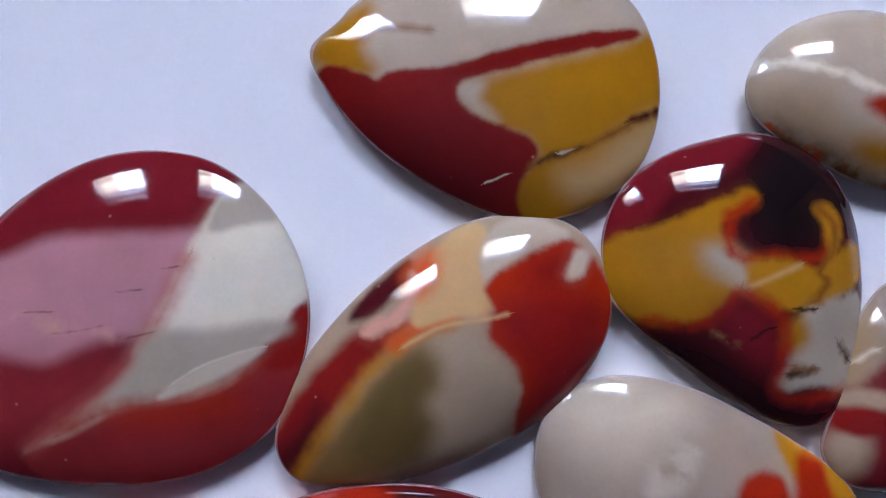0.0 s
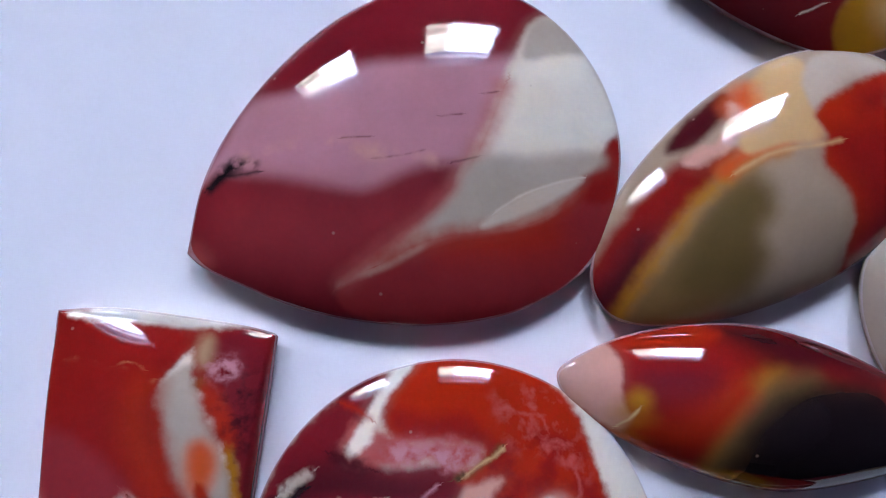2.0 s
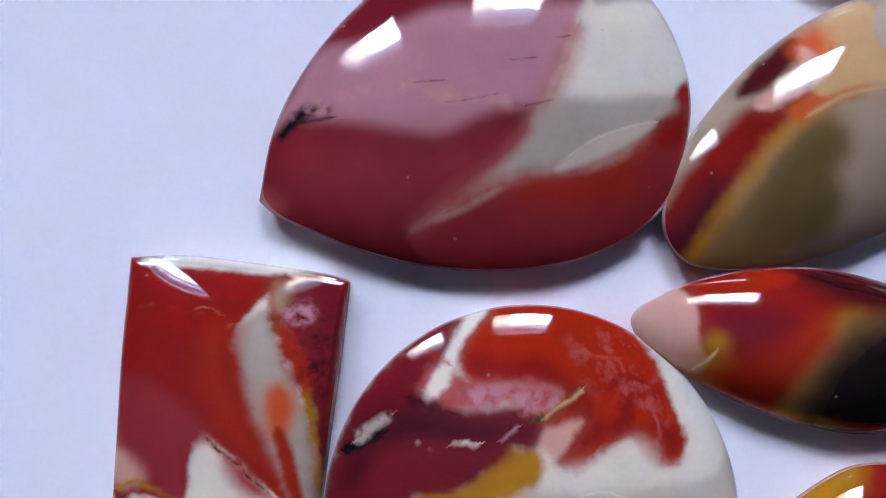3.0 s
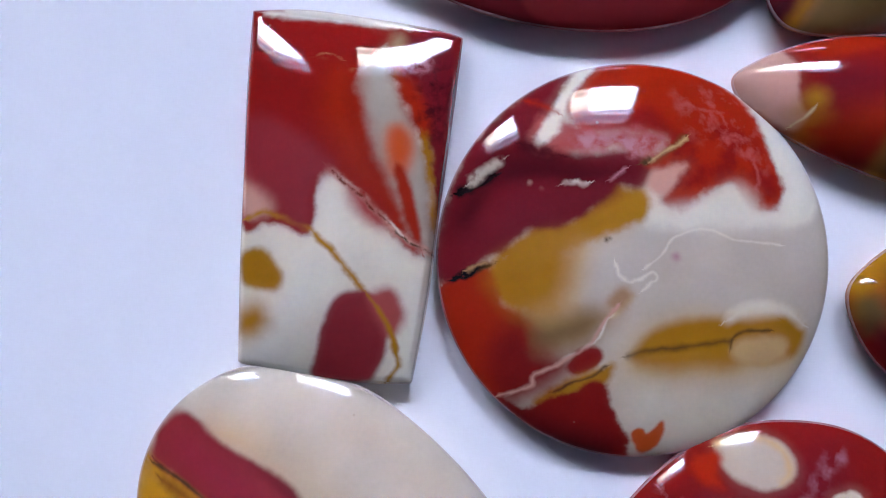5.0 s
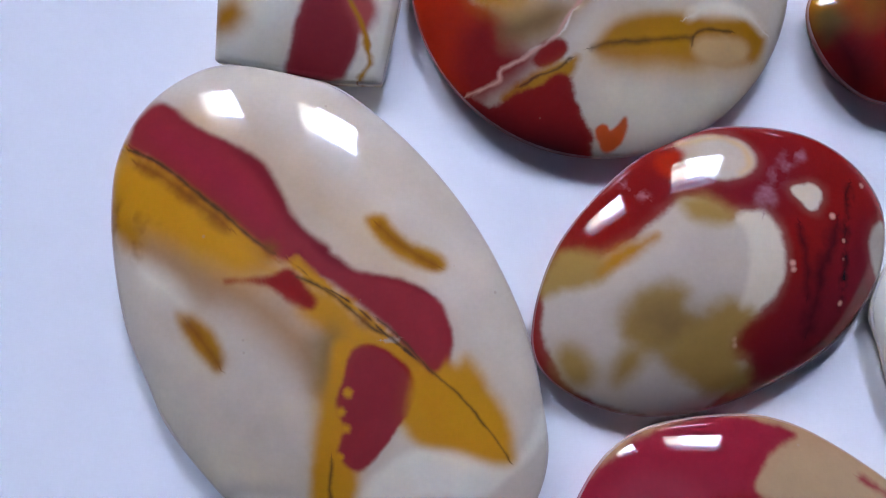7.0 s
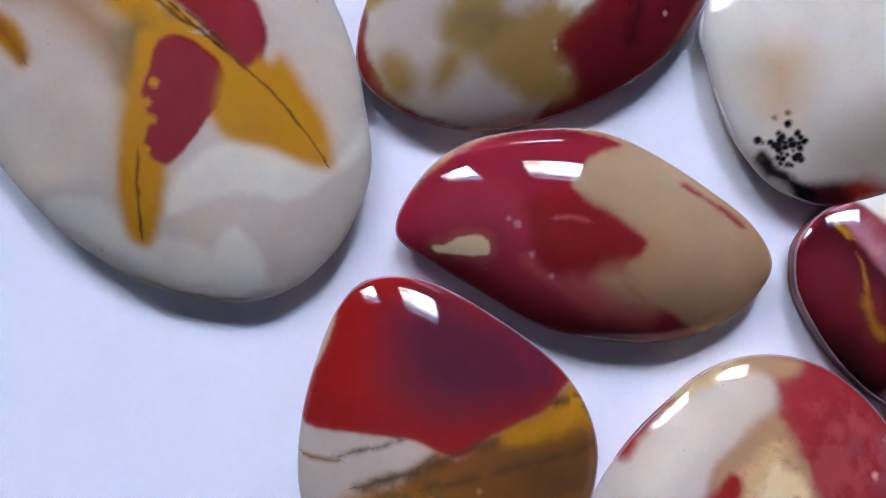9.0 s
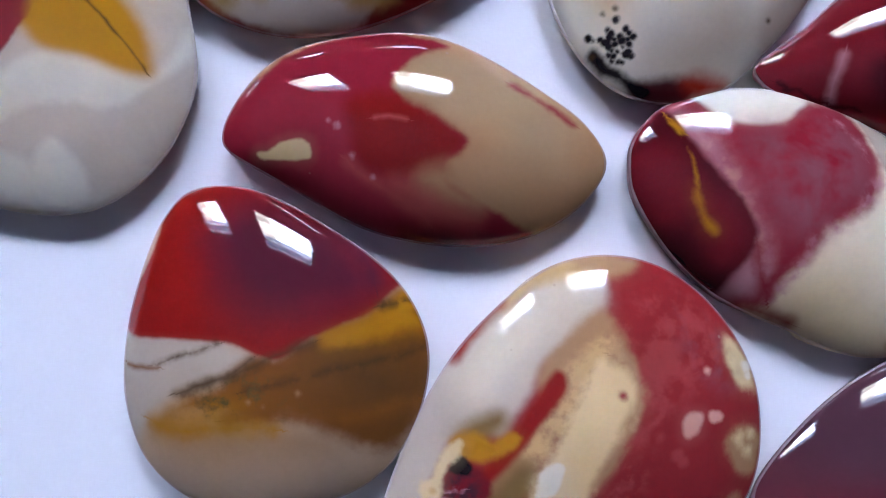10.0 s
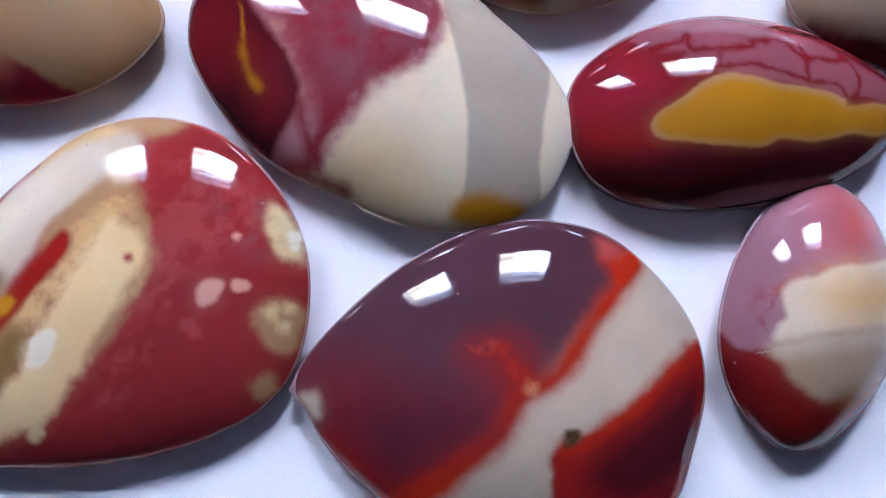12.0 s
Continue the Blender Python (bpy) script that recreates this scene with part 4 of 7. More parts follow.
stone.patch("brick", [(-0.4, 10.3), (1.1, 9.7), (1.0, 7.4), (2.0, 4.7), (3.2, 1.7), (4.7, -1.9), (1.9, 0.4), (-0.1, 3.1), (-1.4, 7.1)], soft=.9, warp=.3)
stone.patch("garnet", [(-8.3, 5.7), (-5.6, 5.6), (-2.7, 3.7), (-0.7, 1.7), (-1.7, 0.4), (-2.3, -1.1), (-2.6, -3.4), (-4.2, -3.4), (-5.8, -1.3), (-8.1, 1.3)], soft=.5, warp=.4)
stone.patch("orange", [(4.7, 4.8), (5.7, 4.7), (5.8, 3.0), (5.4, 1.6), (4.8, 1.9)], soft=.5, warp=.3)
stone.patch("brick", [(4.9, 1.6), (5.6, 1.3), (6.5, -1.2), (7.0, -4.6), (6.2, -3.7), (5.4, -1.3)], soft=.2, warp=.3)
stone.patch("brick", [(5.2, 9.8), (6.3, 9.0), (7.8, 6.0), (7.5, 4.5), (6.3, 5.5), (5.1, 8.2)], soft=.4, warp=.7)
stone.patch("dark_maroon", [(7.2, 10.0), (9.4, 10.9), (9.1, 4.6), (8.0, 4.4), (6.9, 7.4)], soft=.8, warp=.8, mottle=.6)
stone.patch("lilac", [(4.9, 11.7), (6.3, 11.9), (7.7, 11.4), (7.5, 10.4), (6.0, 10.6)], soft=.3, warp=.9, mottle=1.1)
stone.vein("white", [(-6.9, 16.0), (-2.9, 15.8), (1.0, 15.4), (4.9, 15.0)], width=.7, soft=.3, warp=.6)
stone.build(flare=-0.1)

# large round cream cabochon with red, maroon and mustard pattern
stone = Cabochon("round_cabochon", -20.3, -43.8, 6.1, "milk", "large round cream cabochon with red, maroon and mustard pattern",
    ring(17.6), ())
stone.patch("ivory", [(-1.7, -8.4), (5.2, -10.8), (13.6, -9.6), (13.0, -14.3), (3.8, -17.8), (-1.2, -14.9)], soft=1.6)
stone.patch("white", [(8.7, 15.6), (11.8, 14.1), (15.1, 10.7), (17.0, 7.1), (15.7, 3.3), (11.8, 3.2), (12.7, 5.7), (12.1, 8.8), (11.1, 11.8), (9.6, 14.0)], soft=.3)
stone.patch("white", [(0.9, 5.8), (2.5, 4.0), (5.6, 4.9), (7.7, 6.1), (9.4, 4.0), (12.2, 3.8), (10.1, 2.9), (6.4, 3.1), (2.4, 2.4), (0.1, 2.9)], soft=.4, warp=.7)
stone.patch("tan", [(-12.2, -5.3), (-8.8, -4.6), (-3.9, -4.7), (-2.5, -5.0), (-4.6, -7.1), (-6.8, -8.1), (-9.1, -9.7), (-10.3, -9.3), (-11.1, -7.2)], soft=.8)
stone.patch("khaki", [(-10.6, -5.7), (-6.9, -4.9), (-4.2, -5.3), (-5.0, -6.8), (-8.7, -8.3), (-10.6, -7.7)], soft=.9)
stone.patch("mustard", [(-13.4, -1.5), (-12.1, 0.1), (-10.2, 1.6), (-8.8, 3.0), (-6.9, 2.7), (-5.1, 3.9), (-3.4, 5.4), (-2.4, 6.4), (-1.3, 5.7), (0.1, 5.3), (-0.0, 3.3), (-3.2, 1.9), (-5.1, 1.2), (-7.0, 0.5), (-7.4, -1.4), (-7.9, -3.3), (-7.4, -4.5), (-9.7, -4.7), (-11.6, -4.5), (-12.6, -3.3)], soft=.28, warp=.7)
stone.patch("sand", [(-8.8, -1.3), (-7.0, 0.1), (-5.1, 0.6), (-6.0, -2.2), (-6.9, -4.6), (-9.2, -4.6)], soft=1)
stone.patch("gold", [(-11.6, -0.3), (-8.8, 1.1), (-4.1, 3.4), (-0.8, 4.9), (-2.3, 3.0), (-6.9, 1.3), (-9.3, -1.3), (-10.6, -3.7)], soft=1)
stone.patch("brick", [(-17.6, -2.8), (-13.9, -0.8), (-12.9, -1.3), (-12.0, -3.8), (-10.4, -5.2), (-10.0, -7.2), (-10.4, -9.6), (-11.1, -11.7), (-12.8, -12.3), (-15.8, -9.8), (-17.6, -6.3)], soft=.3, warp=.6)
stone.patch("maroon", [(-18.1, -1.3), (-17.1, 3.8), (-15.1, 9.5), (-11.2, 13.6), (-7.6, 16.3), (-5.4, 16.1), (-6.5, 13.1), (-8.5, 10.9), (-8.6, 9.9), (-4.9, 8.8), (-1.0, 9.2), (1.0, 7.8), (-0.2, 6.2), (-2.2, 6.2), (-3.6, 4.8), (-5.1, 3.6), (-7.4, 2.6), (-9.7, 2.4), (-11.6, 1.0), (-13.5, -0.4), (-16.3, -2.0)], soft=.25, warp=.6)
stone.patch("dark_maroon", [(-16.3, 2.7), (-13.9, 7.7), (-10.0, 9.5), (-4.4, 8.3), (-1.2, 7.3), (-6.9, 4.9), (-11.6, 3.5)], soft=1.2)
stone.patch("brick", [(-6.0, 14.3), (-4.0, 17.2), (0.7, 18.2), (6.1, 17.2), (9.7, 14.9), (11.1, 11.8), (12.0, 9.2), (12.8, 6.1), (11.8, 4.3), (10.0, 4.0), (8.9, 5.4), (8.2, 6.6), (6.1, 5.9), (4.0, 4.6), (2.5, 4.2), (1.5, 4.8), (2.2, 6.3), (1.2, 7.2), (0.3, 8.2), (2.6, 10.3), (-0.9, 11.3), (-4.2, 11.1), (-5.7, 11.9)], soft=.25, warp=.8)
stone.patch("red", [(1.9, 9.9), (7.3, 11.6), (10.9, 9.7), (12.1, 5.7), (7.7, 6.7), (4.5, 5.2), (2.3, 5.1)], soft=.5, warp=1, mottle=.95, fleck=400)
stone.patch("rose", [(3.5, 14.2), (8.2, 15.2), (10.7, 11.3), (11.2, 7.7), (8.1, 9.5), (4.6, 11.0)], soft=.4, warp=.9, mottle=.6, fleck=600)
stone.vein("rose", [(4.9, 13.4), (5.9, 12.9), (7.3, 12.8), (7.9, 11.9)], width=.3, soft=.15, warp=.9, mottle=1.2)
stone.vein("rose", [(10.0, 9.1), (10.3, 7.6), (10.5, 6.1)], width=.3, soft=.15, warp=.9, mottle=1.2)
stone.patch("red", [(-5.5, 13.7), (-2.6, 13.0), (1.3, 13.0), (3.0, 10.4), (-0.9, 11.3), (-4.2, 11.2)], soft=.5, warp=.6)
stone.patch("rose", [(-8.7, 12.4), (-6.3, 11.9), (-3.8, 11.1), (0.6, 11.0), (2.2, 10.5), (0.5, 8.9), (-2.0, 9.4), (-6.7, 9.3), (-9.0, 10.0)], soft=.4, warp=.9)
stone.patch("lilac", [(-4.7, 10.6), (-0.9, 10.6), (2.0, 10.1), (0.4, 8.9), (-2.0, 9.4), (-4.8, 9.6)], soft=.4, warp=.9, mottle=1.1)
stone.patch("pink", [(0.8, 7.2), (2.3, 7.9), (4.0, 7.9), (2.9, 6.8), (1.9, 5.3), (0.9, 5.8)], soft=.3, warp=.7)
stone.patch("white", [(-8.7, 10.0), (-8.9, 10.6), (-7.5, 12.9), (-6.3, 14.9), (-5.2, 16.4), (-4.0, 17.9), (-3.2, 17.9), (-5.1, 15.4), (-6.1, 13.8), (-6.8, 11.9), (-7.9, 10.6)], soft=.2, warp=.6)
stone.vein("brick", [(-9.5, 14.0), (-8.1, 13.5), (-7.2, 12.9)], width=.4, warp=.6, soft=.3)
stone.vein("dark_maroon", [(-9.8, 9.8), (-7.4, 9.0)], width=1.3, soft=.5, warp=.8)
stone.vein("black", [(-15.6, 5.8), (-14.1, 6.4), (-12.8, 7.0)], width=.9, soft=.2, warp=.7, mottle=1.5)
stone.vein("grey", [(-14.5, 6.8), (-13.4, 7.6), (-12.2, 8.4)], width=.8, soft=.25, warp=.7, mottle=1.1)
stone.vein("white", [(-6.7, 6.2), (-5.9, 6.3), (-4.9, 6.4)], width=.55, soft=.12, warp=.7)
stone.spots("beige", [(-8.6, 5.8, 0.19), (-9.6, 6.4, 0.15), (-6.6, 6.4, 0.24)], soft=.12, warp=.5)
stone.vein("lilac", [(-2.7, 6.7), (-1.5, 7.5)], width=.25, soft=.15, warp=.5, mottle=1.2)
stone.vein("olive", [(0.2, 8.1), (1.9, 8.7), (3.8, 10.4)], width=.4, soft=.25, warp=.5)
stone.vein("sand", [(0.8, 8.2), (2.6, 9.3), (4.0, 10.4)], width=.25, soft=.15, warp=.5)
stone.spots("umber", [(0.3, 8.1, 0.29), (0.7, 8.4, 0.24)], soft=.15, warp=.7)
stone.vein("black", [(-16.1, -1.9), (-14.6, -1.3), (-12.9, -0.7)], width=.6, soft=.1, warp=.5, mottle=1.5)
stone.vein("tan", [(-14.9, -1.2), (-13.5, -0.7), (-12.0, -0.1)], width=.25, soft=.1, warp=.6, mottle=1.2)
stone.vein("white", [(-11.6, -12.3), (-10.0, -11.5), (-9.1, -10.4), (-6.8, -9.0), (-5.0, -7.8), (-3.6, -6.7), (-3.2, -5.5), (-2.7, -5.0)], width=.22, soft=.09, warp=.35)
stone.vein("pale_yellow", [(-2.7, -5.0), (-1.9, -4.1), (-1.4, -3.6)], width=.3, soft=.3, warp=.4)
stone.vein("white", [(-2.5, -0.7), (-2.1, -1.8), (-1.0, -2.1), (0.6, -1.4), (1.0, -2.0), (-0.1, -2.9)], width=.2, soft=.1, warp=.5)
stone.vein("white", [(-0.0, -1.0), (1.4, 0.1), (2.5, 1.5), (4.4, 2.3), (6.5, 2.1), (8.5, 1.3), (12.3, 1.1)], width=.15, soft=.1, warp=.3)
stone.patch("white", [(7.3, -4.9), (8.9, -4.1), (11.1, -4.0), (13.1, -4.9), (14.0, -5.9), (11.2, -5.5), (8.5, -5.6)], soft=.25)
stone.patch("sand", [(-0.7, -9.3), (1.5, -6.2), (7.4, -5.8), (13.1, -6.1), (14.2, -9.2), (7.8, -10.1), (1.7, -9.8)], soft=1.2)
stone.patch("gold", [(-0.9, -8.8), (-0.1, -7.2), (1.5, -6.1), (3.9, -5.4), (6.9, -5.3), (9.5, -5.5), (13.0, -5.2), (14.7, -6.1), (14.6, -7.7), (13.6, -8.7), (11.6, -9.1), (8.7, -8.9), (5.0, -8.4), (1.6, -8.6)], soft=.35, warp=.15)
stone.patch("mustard", [(-0.3, -8.6), (2.5, -7.9), (7.5, -7.7), (8.2, -9.2), (4.6, -9.6), (0.7, -9.6)], soft=.8)
stone.vein("umber", [(-1.3, -8.5), (0.6, -8.1), (2.5, -7.8), (5.5, -7.5), (7.5, -7.2)], width=.25, soft=.25, warp=.3)
stone.patch("sand", [(8.0, -8.2), (8.6, -7.2), (10.8, -6.9), (12.9, -7.3), (13.2, -8.6), (11.0, -9.4), (9.0, -9.1)], soft=.3)
stone.vein("umber", [(7.6, -7.8), (7.8, -7.0), (9.1, -6.5), (11.3, -6.4)], width=.2, soft=.15, warp=.3)
stone.vein("gold", [(13.0, -5.8), (14.3, -6.7), (13.9, -8.2)], width=.8, soft=.4)
stone.patch("red", [(-6.4, -9.3), (-5.2, -8.0), (-3.8, -8.0), (-3.6, -8.9), (-4.9, -9.9), (-5.9, -10.1)], soft=.15)
stone.patch("mustard", [(-9.1, -12.6), (-7.2, -11.4), (-6.3, -10.6), (-4.4, -10.1), (-2.7, -9.2), (-2.7, -10.1), (-3.9, -11.4), (-5.7, -12.2), (-8.5, -13.1)], soft=.25, warp=.6)
stone.vein("umber", [(-7.4, -11.6), (-4.4, -10.2), (-3.2, -9.5)], width=.2, warp=.5)
stone.patch("red", [(-13.2, -12.3), (-9.9, -13.2), (-8.5, -12.9), (-6.2, -12.0), (-4.4, -11.1), (-3.1, -11.3), (-2.6, -12.8), (-1.8, -14.3), (-0.8, -17.8), (-3.2, -18.5), (-7.2, -17.5), (-11.7, -14.8)], soft=.18, warp=.7)
stone.patch("dark_maroon", [(-11.7, -13.6), (-7.4, -15.1), (-2.4, -16.6), (-3.2, -18.3), (-8.2, -16.8)], soft=1)
stone.patch("orange", [(-0.4, -15.3), (0.3, -15.0), (0.8, -15.4), (2.0, -14.3), (1.8, -16.3), (0.9, -17.1), (0.0, -16.9)], soft=.12)
stone.patch("tan", [(-2.9, -4.0), (-2.1, -2.8), (-1.2, -3.2), (-1.8, -4.4)], soft=.35, warp=.5)
stone.spots("umber", [(-3.2, 1.4, 0.19), (-2.9, 1.5, 0.14)], soft=.15, warp=.4)
stone.spots("lilac", [(2.7, 0.0, 0.24)], soft=.3)
stone.patch("blood", [(-12.9, -7.8), (-10.4, -5.4), (-9.2, -7.8), (-6.5, -9.0), (-6.7, -10.4), (-8.8, -11.9), (-11.1, -13.0), (-12.9, -10.7)], soft=.8)
stone.patch("gold", [(-12.5, -1.7), (-9.7, 0.4), (-6.8, 1.1), (-6.4, -2.1), (-7.6, -4.4), (-10.6, -4.4)], soft=1.0)
stone.vein("pink", [(-12.1, -12.2), (-9.5, -11.3), (-9.1, -10.3), (-6.8, -9.1), (-4.5, -7.4), (-3.2, -5.3), (-2.3, -4.2)], width=.3, soft=.12, warp=.25)
stone.patch("white", [(2.2, 3.9), (5.7, 4.3), (8.4, 5.8), (11.0, 3.8), (13.5, 3.4), (9.3, 2.6), (4.7, 2.7)], soft=.7, mottle=1.5, fleck=300)
stone.vein("white", [(7.4, -5.4), (9.5, -4.3), (12.5, -4.4), (14.7, -5.8)], width=.5, soft=.4)
stone.patch("maroon", [(-12.4, 5.9), (-8.6, 6.5), (-3.9, 5.9), (-2.5, 5.6), (-5.9, 3.5), (-9.2, 2.8), (-12.5, 1.4), (-13.9, 3.0)], soft=.6)
stone.build(420, 130, flare=-0.15)

# brown and red oval cabochon with mustard edge
stone = Cabochon("oval_cabochon", 7.8, -48.1, 5.6, "red", "brown and red oval cabochon with mustard edge",
    [(-8.6, 1.2), (-7.2, 3.3), (-3.8, 5.8), (0.4, 7.6), (5.1, 7.1), (7.5, 3.5), (7.3, -1.6), (5.1, -5.6), (0.9, -7.6), (-3.1, -7.3), (-6.1, -5.1), (-8.1, -1.8)], ())
stone.patch("gold", [(-9.0, 2.4), (-6.4, 4.9), (-3.8, 6.4), (1.0, 8.5), (-2.2, 4.4), (-5.1, 2.4), (-7.1, 0.9), (-7.8, -0.8), (-8.5, 0.9)], soft=.6)
stone.patch("olive", [(-8.2, 0.1), (-7.1, 0.9), (-6.0, -0.5), (-6.6, -1.7), (-7.5, -2.4)], soft=.5)
stone.patch("brown", [(-5.8, 2.4), (-3.3, 3.4), (-2.8, 0.6), (-4.7, -1.4)], soft=.8)
stone.patch("dark_maroon", [(-7.0, -2.0), (-5.8, -2.4), (-3.9, -5.4), (-4.4, -7.7), (-6.1, -4.6)], soft=1)
stone.build()

# large cream oval cabochon with mustard, maroon and brown markings
stone = Cabochon("oval_cabochon", -44.8, -76.8, 7.4, "shell", "large cream oval cabochon with mustard, maroon and brown markings",
    [(-8.5, 23.2), (-4.3, 22.7), (0.4, 21.2), (4.6, 18.3), (8.8, 14.4), (12.5, 9.9), (15.6, 4.8), (18.0, -0.7), (19.2, -5.7), (19.9, -11.6), (18.2, -16.8), (15.4, -20.4), (11.7, -22.6), (7.4, -23.0), (2.1, -21.9), (-2.7, -19.6), (-7.2, -16.3), (-12.9, -10.1), (-15.3, -5.7), (-17.3, -1.3), (-18.6, 3.7), (-19.3, 8.7), (-19.2, 13.4), (-17.9, 17.3), (-15.5, 20.3), (-12.0, 22.5)], ())
stone.patch("sand", [(-12.3, 17.8), (-8.0, 15.3), (-3.7, 11.7), (-0.4, 8.4), (3.4, 5.7), (6.8, 3.8), (5.3, 6.1), (0.9, 9.9), (-3.0, 13.2), (-8.1, 17.0)], soft=1.5)
stone.patch("ivory", [(-15.9, -6.7), (-7.6, -10.5), (0.1, -15.1), (7.4, -15.9), (15.4, -10.0), (19.1, -13.4), (14.5, -22.6), (6.0, -23.7), (-3.6, -21.0), (-12.0, -14.9)], soft=1.5)
stone.patch("white", [(7.7, -19.7), (8.7, -17.6), (10.5, -17.8), (12.8, -18.9), (16.6, -19.2), (15.5, -21.4), (10.7, -23.4), (6.8, -22.5)], soft=.15)
stone.patch("white", [(-7.2, -15.0), (-2.9, -15.1), (0.5, -16.4), (2.7, -18.2), (2.0, -20.7), (-2.6, -19.4), (-6.5, -16.6)], soft=.4)
stone.patch("shell", [(5.6, -15.1), (11.0, -14.9), (14.1, -14.7), (16.8, -12.7), (19.5, -10.5), (20.3, -13.3), (17.3, -18.5), (13.7, -18.9), (10.1, -17.8), (7.4, -17.3)], soft=.2)
stone.patch("white", [(9.2, -10.9), (13.6, -11.1), (16.3, -12.1), (15.5, -13.7), (13.7, -14.6), (10.1, -14.9), (7.4, -14.5), (6.6, -13.2)], soft=.2)
stone.patch("beige", [(-6.6, 15.9), (-2.4, 12.9), (0.7, 8.5), (7.4, 4.9), (3.6, 6.2), (-1.2, 8.5)], soft=2)
stone.patch("tan", [(-17.9, 8.5), (-16.6, 11.5), (-11.4, 7.9), (-6.2, 4.1), (-1.3, 0.5), (0.7, -2.2), (0.3, -5.5), (-2.6, -2.8), (-6.5, 0.4), (-11.0, 1.7), (-16.2, 4.5)], soft=1.1)
stone.patch("amber", [(-19.4, 15.6), (-13.3, 12.1), (-7.9, 8.6), (-4.3, 5.8), (-1.4, 3.3), (-2.8, 3.0), (-6.6, 3.9), (-11.2, 6.0), (-15.7, 8.0), (-18.8, 10.6)], soft=1)
stone.patch("amber", [(-1.5, 3.2), (1.3, 2.3), (4.1, 0.0), (6.5, -1.3), (8.8, -2.7), (11.4, -3.6), (12.6, -2.7), (14.6, -5.5), (16.6, -8.9), (17.4, -11.5), (16.1, -12.0), (12.7, -10.7), (8.9, -9.4), (5.7, -7.3), (3.3, -3.7), (0.5, -1.0), (-1.4, 0.8)], soft=.5)
stone.patch("amber", [(0.8, -3.7), (2.9, -2.3), (3.0, -7.4), (3.4, -11.0), (3.7, -12.4), (0.3, -12.4), (0.7, -12.1), (0.2, -9.3)], soft=.6)
stone.patch("amber", [(0.3, -12.0), (2.1, -11.5), (3.4, -12.6), (3.7, -15.0), (2.9, -17.3), (1.7, -18.6), (0.7, -17.7), (0.3, -15.1)], soft=.3)
stone.patch("khaki", [(-0.1, -1.8), (1.5, -0.8), (2.3, -3.1), (1.4, -5.4), (0.3, -5.0)], soft=.9)
stone.patch("gold", [(-14.6, 12.9), (-10.2, 10.3), (-5.5, 7.1), (-4.5, 5.5), (-8.5, 7.8), (-13.3, 10.9)], soft=1)
stone.vein("gold", [(-18.2, 14.7), (-13.2, 11.6), (-8.9, 8.6), (-4.3, 5.6)], width=1.4, soft=.6)
stone.vein("amber", [(-17.7, 14.8), (-14.1, 12.9), (-10.2, 10.3), (-6.5, 7.8), (-3.0, 5.5), (-0.1, 3.2), (3.2, 1.2), (6.0, -1.3), (8.8, -3.4), (12.2, -6.2)], width=1.2, soft=.3)
stone.patch("maroon", [(-17.7, 16.6), (-16.4, 18.4), (-14.9, 19.1), (-12.9, 17.6), (-10.6, 16.2), (-8.0, 15.1), (-5.4, 13.6), (-3.8, 11.4), (-2.4, 8.9), (-0.9, 7.3), (0.8, 6.1), (-0.5, 4.7), (-2.9, 5.6), (-5.9, 7.4), (-9.5, 10.1), (-14.0, 13.4)], soft=.22, warp=.2)
stone.patch("maroon", [(-1.6, 6.6), (1.3, 5.4), (3.7, 4.1), (6.9, 3.7), (9.3, 2.6), (10.8, 0.2), (11.2, -2.1), (10.6, -3.9), (9.5, -3.5), (7.5, -1.7), (5.2, 0.6), (2.3, 2.9), (-0.5, 4.7)], soft=.2)
stone.patch("red", [(-7.7, 3.3), (-5.7, 3.6), (-3.8, 3.7), (-2.4, 4.2), (-1.4, 3.3), (-0.2, 1.9), (-0.5, 1.1), (-2.0, 1.6), (-3.7, 2.8), (-5.6, 3.2)], soft=.2)
stone.patch("red", [(3.3, -2.3), (5.1, -2.0), (7.4, -3.6), (8.3, -5.5), (7.5, -7.3), (5.7, -10.1), (3.9, -12.1), (2.5, -11.3), (2.3, -10.6), (3.0, -9.2), (2.2, -6.9), (2.7, -4.6)], soft=.15, warp=.35)
stone.vein("umber", [(-17.8, 15.2), (-14.1, 13.2), (-10.2, 10.5), (-6.5, 8.1), (-3.1, 5.7), (-0.1, 3.4), (3.2, 1.4), (6.0, -1.1), (8.8, -3.2), (12.2, -5.9), (14.6, -8.3), (16.6, -11.5)], width=.16, soft=.06, warp=.05, mottle=1.3)
stone.vein("amber", [(-2.0, 5.1), (-1.1, 4.6), (0.5, 3.3)], width=.8, warp=.4)
stone.vein("grey", [(5.8, -1.3), (6.6, -1.2)], width=.4, warp=.4)
stone.spots("amber", [(2.7, -5.4, 0.32), (3.0, -5.9, 0.28), (2.4, -7.8, 0.32), (2.3, -9.0, 0.23), (2.2, -10.5, 0.32), (-1.5, 4.9, 0.42), (3.2, 2.0, 0.23)], soft=.15, warp=.4)
stone.vein("umber", [(1.8, -11.9), (1.6, -14.2), (1.6, -16.8)], width=.3, warp=.4)
stone.patch("gold", [(3.8, 8.8), (5.0, 9.1), (6.1, 8.0), (7.8, 6.8), (9.7, 6.1), (10.7, 5.3), (10.3, 4.6), (8.3, 4.9), (6.4, 5.7), (4.7, 7.2)], soft=.3)
stone.patch("gold", [(-12.2, 0.5), (-10.7, 0.4), (-8.9, -1.1), (-7.8, -2.9), (-8.1, -4.2), (-9.3, -3.7), (-10.9, -1.8)], soft=.35)
